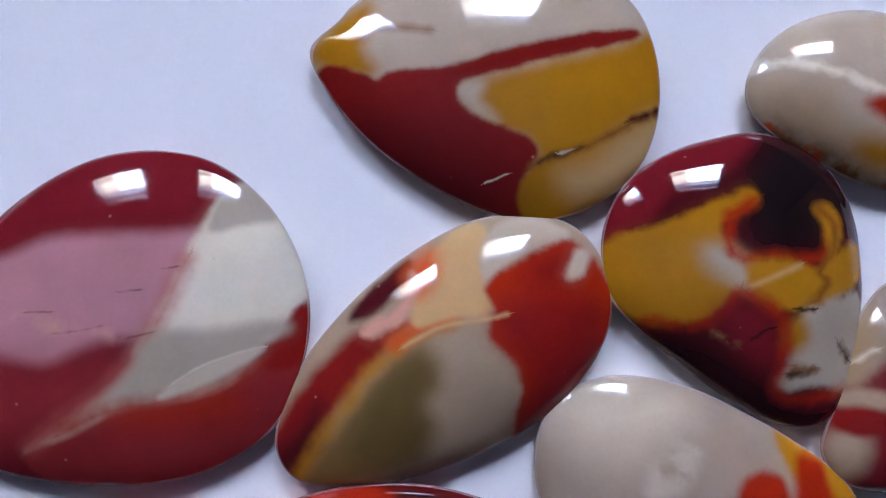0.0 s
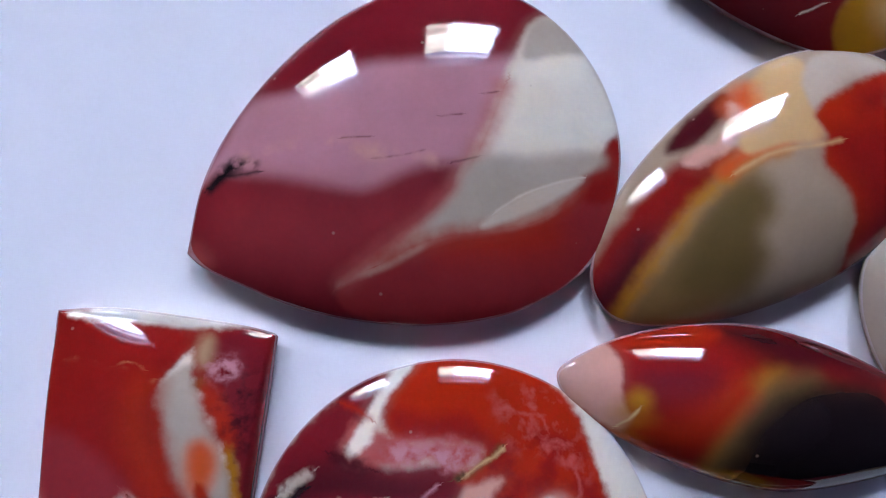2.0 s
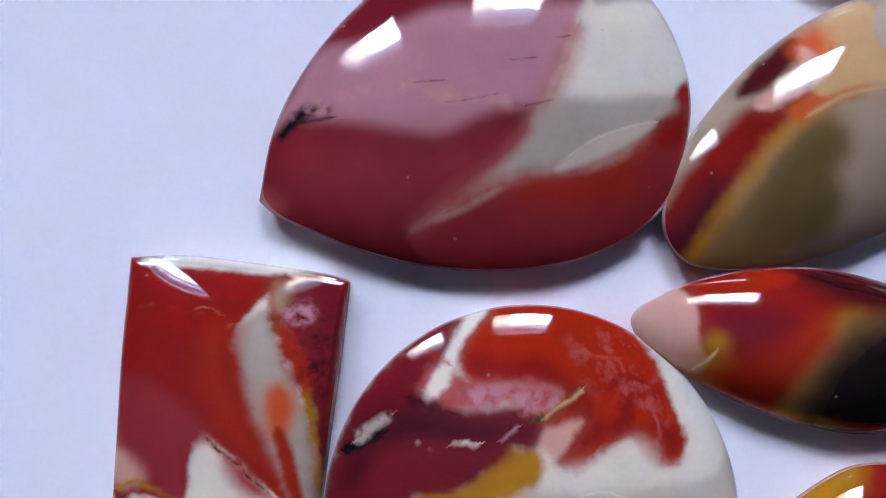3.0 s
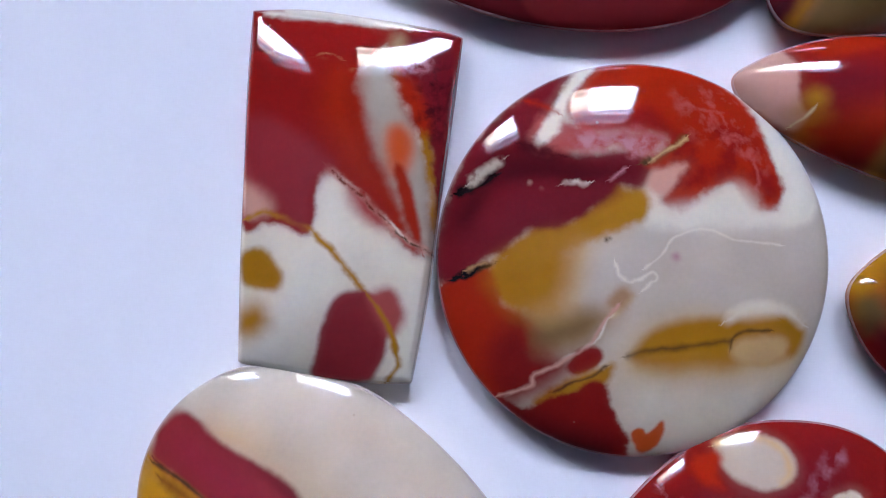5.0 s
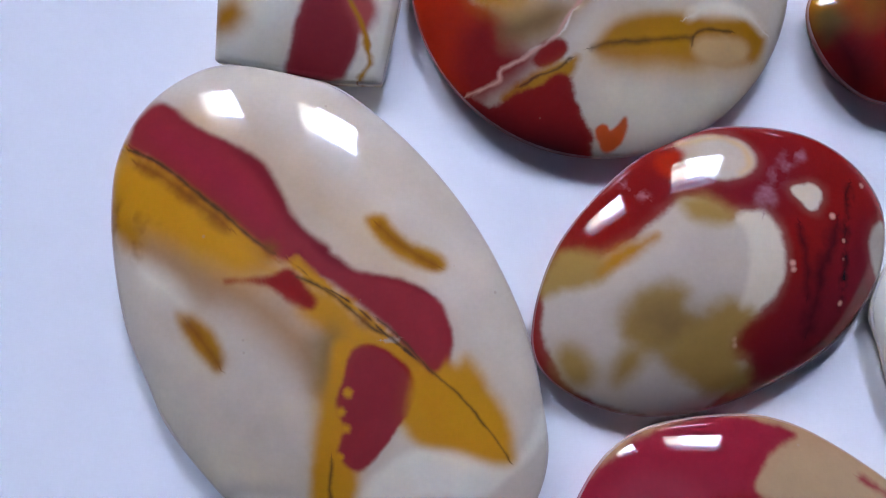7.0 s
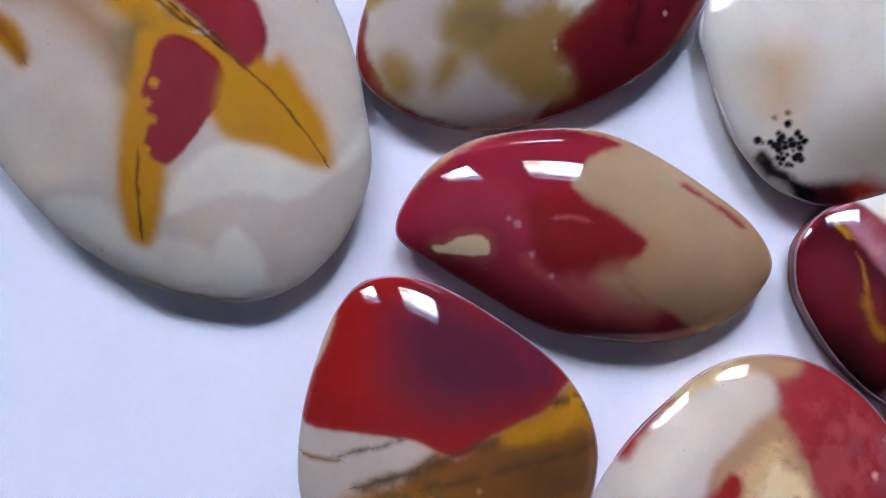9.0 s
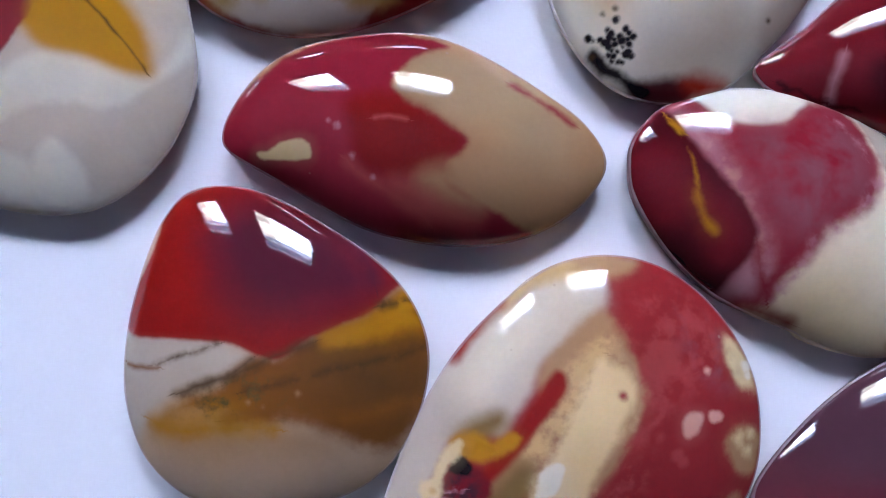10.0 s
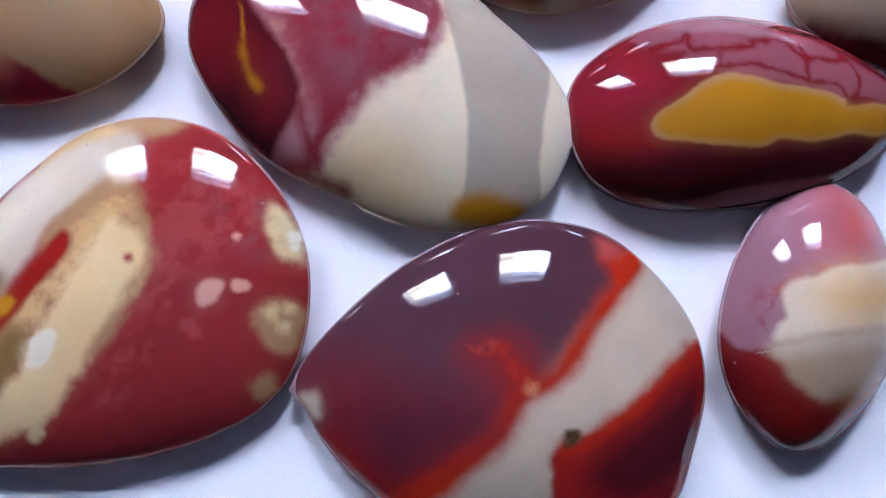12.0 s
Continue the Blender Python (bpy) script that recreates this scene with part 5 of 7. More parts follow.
stone.vein("brown", [(5.0, 8.2), (6.8, 6.6), (9.7, 5.1)], width=.5, soft=.4)
stone.vein("brown", [(-11.0, -0.4), (-9.7, -1.8), (-8.3, -3.6)], width=.6, soft=.5)
stone.patch("gold", [(-19.4, 8.2), (-18.1, 11.6), (-15.8, 7.5), (-15.9, 5.0), (-17.8, 6.6)], soft=.6)
stone.patch("white", [(-16.7, 5.1), (-13.4, 3.6), (-11.4, 1.2), (-13.3, 1.6), (-15.8, 3.3)], soft=.8)
stone.vein("olive", [(17.2, -11.3), (18.6, -10.6), (20.1, -9.3)], width=.25, warp=.4)
stone.patch("shell", [(-7.2, -14.3), (3.9, -12.7), (7.5, -10.4), (15.3, -11.2), (20.1, -6.2), (20.2, -11.1), (16.1, -19.5), (8.3, -22.0), (-0.2, -20.2), (-7.5, -17.0)], soft=.6)
stone.patch("white", [(4.0, -16.0), (4.5, -13.6), (7.5, -10.8), (11.4, -10.5), (15.3, -11.7), (17.9, -10.7), (19.4, -7.4), (19.7, -9.4), (17.1, -12.2), (13.8, -14.5), (10.9, -14.2), (7.9, -14.4)], soft=.3)
stone.patch("white", [(-7.0, -15.8), (-5.9, -14.9), (-1.9, -15.2), (0.3, -17.6), (1.6, -18.5), (3.8, -18.1), (7.0, -19.1), (6.9, -21.7), (2.3, -20.7), (-3.0, -18.3)], soft=.35)
stone.patch("white", [(7.3, -21.7), (7.4, -19.4), (9.1, -17.2), (10.8, -18.9), (11.5, -20.6), (10.9, -21.9)], soft=.25)
stone.patch("amber", [(-18.9, 13.5), (-14.4, 12.5), (-10.1, 9.7), (-5.5, 6.0), (-6.1, 4.0), (-9.3, 5.0), (-14.6, 7.9), (-18.8, 9.5)], soft=.7, warp=.3)
stone.patch("brown", [(-18.8, 9.5), (-16.3, 9.1), (-14.6, 7.2), (-16.1, 5.5), (-18.2, 6.1)], soft=.9, warp=.5, mottle=.6, fleck=250)
stone.vein("brown", [(-16.6, 13.5), (-13.8, 12.1), (-11.1, 10.2), (-8.0, 7.9)], width=.9, soft=.5, warp=.3)
stone.patch("garnet", [(-18.0, 15.3), (-17.3, 17.7), (-16.0, 19.2), (-14.2, 18.6), (-11.6, 16.5), (-8.4, 14.8), (-5.9, 12.6), (-3.8, 9.8), (-2.5, 8.0), (-1.1, 6.5), (-2.7, 5.3), (-3.8, 5.7), (-6.1, 7.7), (-10.1, 10.8), (-14.5, 13.6)], soft=.35, warp=.2)
stone.patch("ruby", [(-15.4, 17.0), (-11.5, 15.3), (-7.8, 13.1), (-5.3, 10.5), (-3.9, 7.9), (-6.1, 9.1), (-9.7, 11.6), (-14.0, 14.8)], soft=.8, warp=.3)
stone.patch("garnet", [(-1.1, 6.5), (1.1, 4.8), (4.4, 3.8), (7.7, 3.1), (10.1, 1.4), (11.1, -1.4), (10.9, -4.1), (9.6, -3.5), (7.3, -1.2), (5.4, 0.3), (3.0, 2.1), (0.7, 3.8), (-1.2, 5.1)], soft=.25, warp=.2)
stone.vein("umber", [(-17.8, 14.9), (-14.4, 13.4), (-10.1, 10.3), (-6.0, 7.2), (-3.8, 5.7)], width=.26, soft=.14, warp=.2)
stone.vein("umber", [(-1.7, 3.8), (1.2, 2.4), (4.5, -0.3), (6.4, -1.2), (10.0, -4.3)], width=.24, soft=.14, warp=.2)
stone.spots("brown", [(-11.3, 10.3, 0.4), (-4.1, 6.1, 0.4), (3.9, 0.2, 0.4)], soft=.4, warp=.6)
stone.patch("amber", [(1.6, -1.8), (3.9, -2.4), (3.6, -6.8), (3.4, -11.3), (3.6, -13.9), (2.5, -18.0), (1.5, -18.6), (0.3, -17.6), (-0.2, -14.2), (0.2, -11.3), (1.1, -5.9)], soft=.35, warp=.25)
stone.vein("umber", [(1.5, -11.3), (1.4, -14.0), (1.5, -17.8)], width=.22, soft=.15, warp=.3)
stone.vein("umber", [(9.7, -4.1), (12.4, -6.2), (14.7, -9.0), (16.4, -11.4)], width=.16, soft=.12, warp=.2)
stone.patch("garnet", [(3.4, -2.2), (5.7, -2.5), (7.7, -4.7), (7.8, -7.0), (5.9, -9.9), (3.8, -12.2), (2.2, -10.9), (2.6, -8.6), (2.0, -6.8), (2.6, -4.1)], soft=.15, warp=.3)
stone.spots("amber", [(2.2, -11.1, 0.35), (2.6, -8.7, 0.35), (2.2, -7.3, 0.35), (2.8, -5.7, 0.35)], soft=.15, warp=.5)
stone.patch("amber", [(9.2, -2.7), (11.6, -3.6), (13.9, -5.8), (15.6, -8.5), (16.9, -11.4), (15.2, -11.7), (12.1, -10.5), (8.3, -9.5), (8.0, -6.1)], soft=.4, warp=.2)
stone.patch("garnet", [(5.4, 1.8), (9.8, 2.1), (10.9, -0.5), (10.8, -2.7), (9.7, -3.9), (7.8, -1.5)], soft=.2, warp=.2)
stone.vein("umber", [(5.1, 0.3), (7.3, -1.4), (9.7, -4.0), (12.4, -6.3), (14.7, -9.0), (16.4, -11.4)], width=.14, soft=.12, warp=.2)
stone.build(flare=-0.5)

# deep red oval cabochon with beige and ochre centre
stone = Cabochon("oval_cabochon", -10.3, -71.5, 6.1, "blood", "deep red oval cabochon with beige and ochre centre",
    [(-15.9, -6.0), (-15.3, -2.4), (-13.6, 1.9), (-10.2, 6.4), (-6.1, 10.1), (-1.4, 12.5), (3.9, 13.1), (9.1, 12.3), (13.2, 9.8), (15.5, 6.4), (15.8, 2.8), (14.9, -0.9), (12.2, -5.0), (8.6, -8.1), (3.4, -10.9), (-1.7, -12.6), (-6.7, -13.0), (-11.2, -11.9), (-14.3, -10.0), (-15.7, -8.0)], ())
stone.patch("maroon", [(-4.8, 7.0), (0.9, 8.5), (6.6, 10.9), (6.6, 7.1), (2.7, 4.4), (-0.0, 5.4)], soft=1.5)
stone.patch("maroon", [(5.3, -4.0), (9.4, -0.1), (13.5, 5.0), (15.9, 0.2), (11.1, -6.0), (3.6, -11.1), (1.4, -10.5)], soft=1.2)
stone.patch("pearl", [(-15.0, -3.5), (-14.0, -0.5), (-13.4, -1.2), (-10.7, -0.0), (-8.4, 1.5), (-6.5, 3.2), (-4.1, 5.3), (-2.7, 6.0), (-0.5, 5.1), (0.3, 3.9), (1.8, 4.4), (3.9, 4.2), (4.8, 1.6), (4.3, -1.5), (2.6, -3.4), (1.2, -4.1), (0.4, -6.0), (0.2, -7.9), (1.9, -8.2), (1.7, -9.4), (0.5, -11.0), (-1.1, -12.4), (-5.5, -13.0), (-10.1, -12.0), (-13.2, -9.8), (-14.8, -6.9)], soft=.2, warp=.5)
stone.patch("ochre", [(-15.3, -2.5), (-14.4, 0.1), (-13.2, 1.3), (-11.3, 1.1), (-9.6, -0.0), (-10.7, -1.4), (-13.4, -2.1)], soft=.4, warp=.5)
stone.patch("gold", [(-10.3, -0.6), (-8.9, 1.4), (-5.7, 2.7), (-7.1, 1.2), (-9.1, -0.0)], soft=.35, warp=.5)
stone.patch("ochre", [(-3.4, 5.8), (-1.3, 6.1), (0.9, 4.5), (-0.6, 3.8), (-2.7, 4.3)], soft=.45)
stone.patch("ochre", [(-8.6, -5.5), (-7.7, -2.9), (-6.1, -1.8), (-3.5, -1.9), (-3.6, -3.8), (-1.7, -4.3), (0.1, -2.7), (1.9, -3.7), (0.4, -5.5), (0.1, -8.2), (1.6, -9.2), (1.0, -10.7), (-1.1, -10.6), (-2.2, -8.1), (-4.2, -7.1), (-6.6, -7.0), (-8.2, -6.3)], soft=.55, warp=.6)
stone.patch("khaki", [(-7.6, -4.3), (-5.4, -2.8), (-3.1, -4.2), (-0.7, -5.1), (-1.8, -7.5), (-5.2, -6.6)], soft=1.4)
stone.patch("ochre", [(-14.0, -8.6), (-13.4, -7.0), (-11.9, -7.4), (-10.9, -8.8), (-11.2, -10.3), (-12.7, -10.4)], soft=.6)
stone.patch("ochre", [(-9.2, -9.2), (-8.5, -7.2), (-6.9, -7.0), (-7.0, -8.7), (-8.6, -10.2)], soft=.6)
stone.patch("cream", [(1.3, 4.3), (2.5, 4.8), (3.8, 4.7), (4.8, 2.5), (4.8, 0.1), (4.2, -2.3), (2.7, -3.5), (1.3, -3.5), (1.9, -1.3), (2.3, 1.5), (1.9, 3.4)], soft=.22, warp=.5)
stone.patch("beige", [(-2.9, 11.2), (-0.1, 12.0), (2.3, 11.5), (3.2, 9.9), (2.7, 8.5), (0.8, 7.9), (-0.9, 8.2), (-2.3, 9.0)], soft=.2)
stone.vein("sand", [(-2.9, 11.2), (0.3, 11.9), (2.3, 11.1), (2.8, 9.4), (1.9, 8.4)], width=.35, soft=.3)
stone.patch("brick", [(-5.1, 9.5), (-3.0, 10.6), (-3.5, 9.1), (-3.0, 7.9), (-4.4, 8.3)], soft=.3, warp=.6)
stone.patch("cream", [(6.3, 7.0), (7.2, 7.4), (8.8, 7.2), (9.0, 6.3), (8.0, 5.2), (7.1, 5.9)], soft=.12, warp=.5)
stone.vein("mauve", [(3.7, 5.6), (4.3, 7.5), (5.3, 8.6), (7.3, 10.7)], width=1.3, soft=.5, warp=.7, mottle=.8, fleck=400)
stone.vein("lilac", [(-7.7, 7.1), (-6.5, 6.2)], width=.6, soft=.4, warp=.7, mottle=.7)
stone.vein("black", [(12.1, 7.5), (11.2, 3.8), (10.9, 0.4), (11.0, -3.0)], width=.5, soft=.3, warp=.8, mottle=1.0)
stone.vein("dark_maroon", [(7.8, -5.0), (8.8, -0.1), (10.1, 3.8)], width=1.2, soft=.6, warp=.8)
stone.vein("dark_maroon", [(7.3, -2.1), (7.2, 0.8), (6.7, 3.6)], width=.5, soft=.3, warp=.6)
stone.spots("pink", [(9.9, 4.8, 0.24), (5.9, 0.5, 0.19), (6.0, -0.0, 0.19), (0.9, -6.1, 0.19), (1.0, -6.6, 0.19), (10.9, 2.6, 0.15), (10.9, 1.0, 0.15), (10.8, -2.8, 0.15), (13.5, 7.8, 0.20)], soft=.1, warp=.3)
stone.patch("grey", [(13.9, 2.6), (15.4, 4.5), (16.4, 2.3), (15.9, -0.8), (15.1, -0.8)], soft=.2)
stone.patch("ochre", [(-2.6, -5.0), (2.2, -3.5), (0.7, -6.5), (2.7, -10.0), (-2.1, -10.0), (-4.8, -7.8)], soft=.5, warp=.6)
stone.build()

# white oval cabochon with black dendrite spots and red tip
stone = Cabochon("oval_cabochon", 17.6, -75.9, 6.1, "white", "white oval cabochon with black dendrite spots and red tip",
    [(-13.3, 1.2), (-12.6, -2.4), (-11.7, -6.0), (-10.1, -9.5), (-7.7, -12.5), (-4.8, -14.2), (-0.8, -14.7), (2.7, -13.7), (5.8, -11.1), (9.0, -7.8), (11.7, -3.7), (13.1, 1.5), (12.3, 6.8), (9.5, 11.1), (4.4, 13.7), (-1.8, 13.6), (-7.0, 10.8), (-11.2, 5.9)], ())
stone.patch("sand", [(-8.5, -2.3), (-6.2, -2.7), (-6.5, -5.8), (-7.3, -7.3), (-8.4, -5.6)], soft=1.6)
stone.patch("beige", [(6.3, -11.4), (6.0, -7.3), (9.7, -4.8), (13.2, -4.7), (8.9, -9.8)], soft=.5)
stone.patch("beige", [(-3.1, -9.1), (2.4, -6.4), (5.4, -9.5), (1.7, -13.2), (-2.6, -12.5)], soft=1.6)
stone.patch("red", [(3.5, -3.5), (6.5, -2.8), (9.6, -2.9), (8.4, -4.7), (7.1, -5.7), (5.3, -5.0)], soft=.3)
stone.patch("dark_maroon", [(-5.2, -13.3), (-2.9, -13.0), (-0.8, -12.9), (0.4, -13.8), (-0.8, -15.0), (-4.3, -14.7)], soft=.35)
stone.patch("brick", [(-1.0, -13.1), (1.3, -12.7), (3.2, -13.3), (0.7, -14.4)], soft=.5)
stone.patch("black", [(-8.8, -10.8), (-8.4, -10.2), (-7.6, -10.9), (-7.1, -11.7), (-6.1, -12.2), (-4.8, -13.3), (-3.9, -13.9), (-4.6, -14.1), (-6.7, -12.7), (-8.0, -12.0)], soft=.22, warp=.5)
stone.spots("black", [(-6.8, -8.0, 0.38), (-8.8, -9.3, 0.39), (-8.5, -9.5, 0.27), (-7.4, -8.8, 0.39), (-7.1, -9.1, 0.39), (-7.2, -9.4, 0.33), (-7.9, -9.5, 0.33), (-7.5, -9.8, 0.39), (-7.3, -10.2, 0.33), (-5.9, -8.9, 0.27), (-5.6, -9.2, 0.27), (-5.3, -9.5, 0.33), (-6.4, -9.4, 0.27), (-6.2, -9.8, 0.33), (-6.7, -10.0, 0.27), (-7.0, -10.5, 0.27), (-7.2, -10.8, 0.33), (-6.8, -10.9, 0.39), (-6.5, -10.6, 0.27), (-6.4, -11.4, 0.33), (-6.1, -11.5, 0.27), (-5.9, -10.9, 0.33), (-5.7, -10.7, 0.27), (-5.6, -10.1, 0.27), (-5.7, -9.7, 0.21), (-6.9, -11.3, 0.27), (-6.1, -10.3, 0.21), (-5.4, -11.1, 0.21), (-6.8, -9.6, 0.21)], soft=.1, warp=.5)
stone.spots("umber", [(-6.8, -7.2, 0.19), (-7.8, -7.5, 0.19), (-7.7, -7.6, 0.14), (6.6, -7.9, 0.19), (-8.5, -10.8, 0.24)], soft=.15, warp=.3)
stone.build(420, 130)

# crimson leaf shaped cabochon with tan end and pale spot
stone = Cabochon("leaf_cabochon", -6.0, -93.6, 6.1, "tan", "crimson leaf shaped cabochon with tan end and pale spot",
    [(-16.4, 0.1), (-15.8, 2.3), (-13.6, 5.5), (-10.5, 7.7), (-6.3, 8.8), (-1.0, 9.2), (3.0, 8.4), (6.9, 6.5), (10.9, 3.9), (14.3, 1.2), (16.1, -2.0), (14.9, -4.7), (12.2, -7.1), (8.7, -8.6), (4.8, -9.2), (-0.1, -8.8), (-5.0, -7.4), (-9.8, -4.6), (-13.8, -2.3), (-15.7, -1.1)], ())
stone.patch("fawn", [(-0.7, 6.0), (1.8, 7.2), (6.3, 5.7), (10.7, 3.3), (8.6, 1.5), (4.7, 0.3), (2.8, 0.3), (0.5, 1.6), (-1.9, 3.4)], soft=.9)
stone.patch("fawn", [(6.9, 1.5), (11.0, 2.0), (13.0, 0.4), (11.5, -3.0), (7.7, -2.2)], soft=1.2)
stone.patch("crimson", [(-17.0, 1.4), (-13.4, 5.1), (-10.0, 7.5), (-5.0, 9.1), (-0.7, 8.8), (2.7, 7.9), (0.3, 6.7), (-1.0, 5.4), (-2.0, 4.0), (-1.6, 2.8), (0.5, 1.4), (2.8, 0.1), (4.2, -1.0), (3.6, -1.7), (2.4, -2.5), (2.2, -3.5), (2.8, -4.6), (4.7, -5.9), (7.5, -7.3), (9.7, -8.5), (6.7, -10.3), (0.9, -10.1), (-4.5, -8.8), (-10.3, -5.7), (-15.7, -2.5)], soft=.2, warp=.45)
stone.patch("ruby", [(-13.9, 1.8), (-10.2, 4.5), (-6.4, 3.2), (-5.1, 0.2), (-4.4, -2.5), (-2.0, -4.2), (1.0, -6.2), (-1.3, -7.9), (-6.1, -6.1), (-10.4, -3.4), (-12.9, -1.1)], soft=.7)
stone.patch("blood", [(-5.5, 2.4), (-2.1, 2.9), (1.4, 0.9), (3.8, -1.0), (2.4, -2.5), (2.2, -3.8), (-1.6, -3.9), (-4.4, -2.6), (-5.2, 0.2)], soft=.45)
stone.patch("rose", [(-2.0, -4.2), (-0.4, -4.0), (1.6, -4.4), (2.5, -5.5), (5.0, -7.3), (2.3, -7.9), (-0.8, -6.1)], soft=.7, warp=.6)
stone.vein("rose", [(-5.6, -2.5), (-3.8, -4.0), (-0.8, -6.0), (0.8, -7.4)], width=.4, soft=.5, warp=.5)
stone.patch("tan", [(0.4, -4.0), (2.4, -3.3), (3.1, -4.8), (5.2, -6.2), (3.7, -6.0), (1.7, -5.1)], soft=.7)
stone.patch("dark_maroon", [(-13.3, -2.4), (-8.8, -5.2), (-3.2, -7.8), (2.6, -8.8), (0.9, -9.9), (-4.9, -8.8), (-10.8, -5.7)], soft=1)
stone.patch("pale_yellow", [(-13.2, -1.4), (-12.3, -1.4), (-11.0, -0.8), (-9.9, -0.6), (-9.0, -0.9), (-8.7, -1.7), (-9.2, -2.1), (-11.8, -1.9), (-12.9, -1.8)], soft=.1, warp=.35)
stone.vein("crimson", [(8.1, 4.2), (11.2, 2.4), (13.3, 1.0)], width=.5, soft=.3, warp=.5)
stone.vein("rose", [(-3.3, 0.9), (-2.2, 1.0), (-0.8, 0.7)], width=.2, soft=.2)
stone.spots("lilac", [(-6.4, 0.5, 0.14), (-5.2, -2.1, 0.14), (-7.2, 0.9, 0.09), (-3.5, -3.9, 0.09)], soft=.15, warp=.6)
stone.build(flare=-0.7)

# shield shaped cabochon, red above and brown below
stone = Cabochon("shield_cabochon", -18.3, -111.6, 6.1, "peach", "shield shaped cabochon, red above and brown below",
    [(-6.7, 13.5), (-3.2, 13.9), (0.5, 12.8), (4.4, 10.6), (8.2, 8.0), (11.0, 5.2), (12.7, 1.9), (13.1, -1.3), (12.3, -5.0), (10.3, -8.6), (7.1, -11.1), (2.6, -12.5), (-1.9, -12.7), (-6.4, -11.4), (-9.7, -8.5), (-11.3, -4.9), (-11.8, -1.3), (-11.4, 3.3), (-10.2, 8.0), (-8.8, 11.3)], ())
stone.patch("tan", [(-8.2, -5.7), (-2.6, -4.7), (2.5, -5.3), (5.1, -7.3), (0.7, -8.5), (-5.9, -8.2)], soft=1.5)
stone.patch("pearl", [(-12.6, 2.5), (-7.2, 1.6), (-3.5, 1.1), (-1.5, 0.5), (-0.6, -0.2), (-2.1, -1.0), (-4.3, -1.8), (-6.6, -2.8), (-8.1, -4.3), (-9.8, -5.9), (-11.8, -7.5), (-12.6, -3.0)], soft=.45)
stone.patch("brown", [(-0.6, -0.1), (1.7, 0.2), (5.1, 1.9), (7.7, 2.7), (11.0, 4.3), (13.1, 3.8), (13.8, 0.1), (13.6, -3.1), (12.1, -5.9), (9.5, -7.8), (6.4, -6.5), (2.5, -4.6), (0.8, -5.4), (-0.9, -4.9), (-3.5, -4.3), (-5.7, -4.2), (-8.2, -5.3), (-6.2, -3.7), (-3.9, -2.8), (-2.4, -1.8)], soft=.45, warp=.7)
stone.patch("umber", [(5.9, -0.7), (10.4, -0.5), (11.8, -3.4), (8.6, -4.4)], soft=3)
stone.patch("gold", [(-8.5, -5.8), (-6.7, -4.4), (-2.6, -4.0), (-0.9, -5.1), (-4.4, -5.6)], soft=1)
stone.patch("gold", [(4.6, 1.8), (7.7, 2.7), (9.3, 3.6), (11.3, 5.2), (13.3, 4.3), (13.3, 2.2), (9.5, 1.6), (6.8, 1.2), (5.3, 1.0)], soft=.5, warp=.5)
stone.patch("mustard", [(5.4, 1.9), (7.2, 2.5), (8.0, 1.9), (6.2, 1.1)], soft=.4, warp=.5)
stone.vein("umber", [(8.8, 3.9), (11.0, 4.2), (12.7, 4.9)], width=.35, soft=.3, warp=.6)
stone.vein("umber", [(9.0, 2.4), (11.2, 3.5), (13.0, 2.4)], width=.3, soft=.3, warp=.6)
stone.patch("olive", [(-6.7, -4.5), (-4.3, -2.9), (-2.1, -1.7), (0.4, -1.0), (0.9, -2.7), (2.5, -4.0), (0.8, -5.4), (-2.6, -4.5)], soft=.5, warp=.8, mottle=.45, fleck=900)
stone.spots("tan", [(0.3, -4.0, 0.13), (3.0, -3.0, 0.13), (-0.8, -3.6, 0.08)], soft=.2, warp=.4)
stone.patch("red", [(-11.8, 2.4), (-9.2, 9.3), (-8.0, 14.9), (-2.8, 14.9), (4.8, 11.6), (9.1, 8.5), (11.0, 6.2), (9.9, 4.9), (8.3, 3.2), (6.0, 2.3), (3.6, 1.2), (1.6, -0.2), (0.4, -0.1), (-2.7, 1.1), (-6.0, 1.4)], soft=.13, warp=.2)
stone.patch("plum", [(-4.5, 10.4), (-1.0, 12.6), (3.9, 11.1), (5.8, 10.6), (8.2, 8.0), (9.8, 5.6), (7.5, 3.6), (3.5, 3.1), (-0.7, 3.6), (-3.7, 6.2)], soft=1.4)
stone.vein("plum", [(6.0, 10.0), (7.9, 7.8), (8.7, 5.7)], soft=.5, width=1.1)
stone.vein("umber", [(-6.2, -2.8), (-4.3, -2.2), (-2.1, -1.3), (-0.6, -0.3)], width=.35, soft=.25, warp=.3)
stone.vein("umber", [(-3.3, 0.9), (-4.8, 0.4), (-6.7, -0.1), (-8.6, -0.7)], width=.3, soft=.25, warp=.3, mottle=1.3)
stone.vein("brown", [(-11.3, -0.7), (-10.0, -1.0), (-8.4, -1.0)], width=.3, soft=.2, warp=.3)
stone.vein("umber", [(-6.6, -2.9), (-2.0, -1.5), (1.1, -0.2), (4.0, 0.9)], width=.5, soft=.4, warp=.3)
stone.vein("umber", [(-1.1, -2.8), (4.5, -1.5), (8.8, -0.7), (13.1, 0.5)], width=.35, soft=.4, warp=.4, mottle=1.2)
stone.vein("brown", [(-2.5, -5.0), (1.9, -4.6), (7.0, -5.1), (11.8, -4.0)], width=.8, soft=.6, warp=.4)
stone.vein("gold", [(-8.8, -5.2), (-6.3, -6.0), (-2.9, -5.5), (1.0, -5.8)], width=.9, soft=.5, warp=.4)
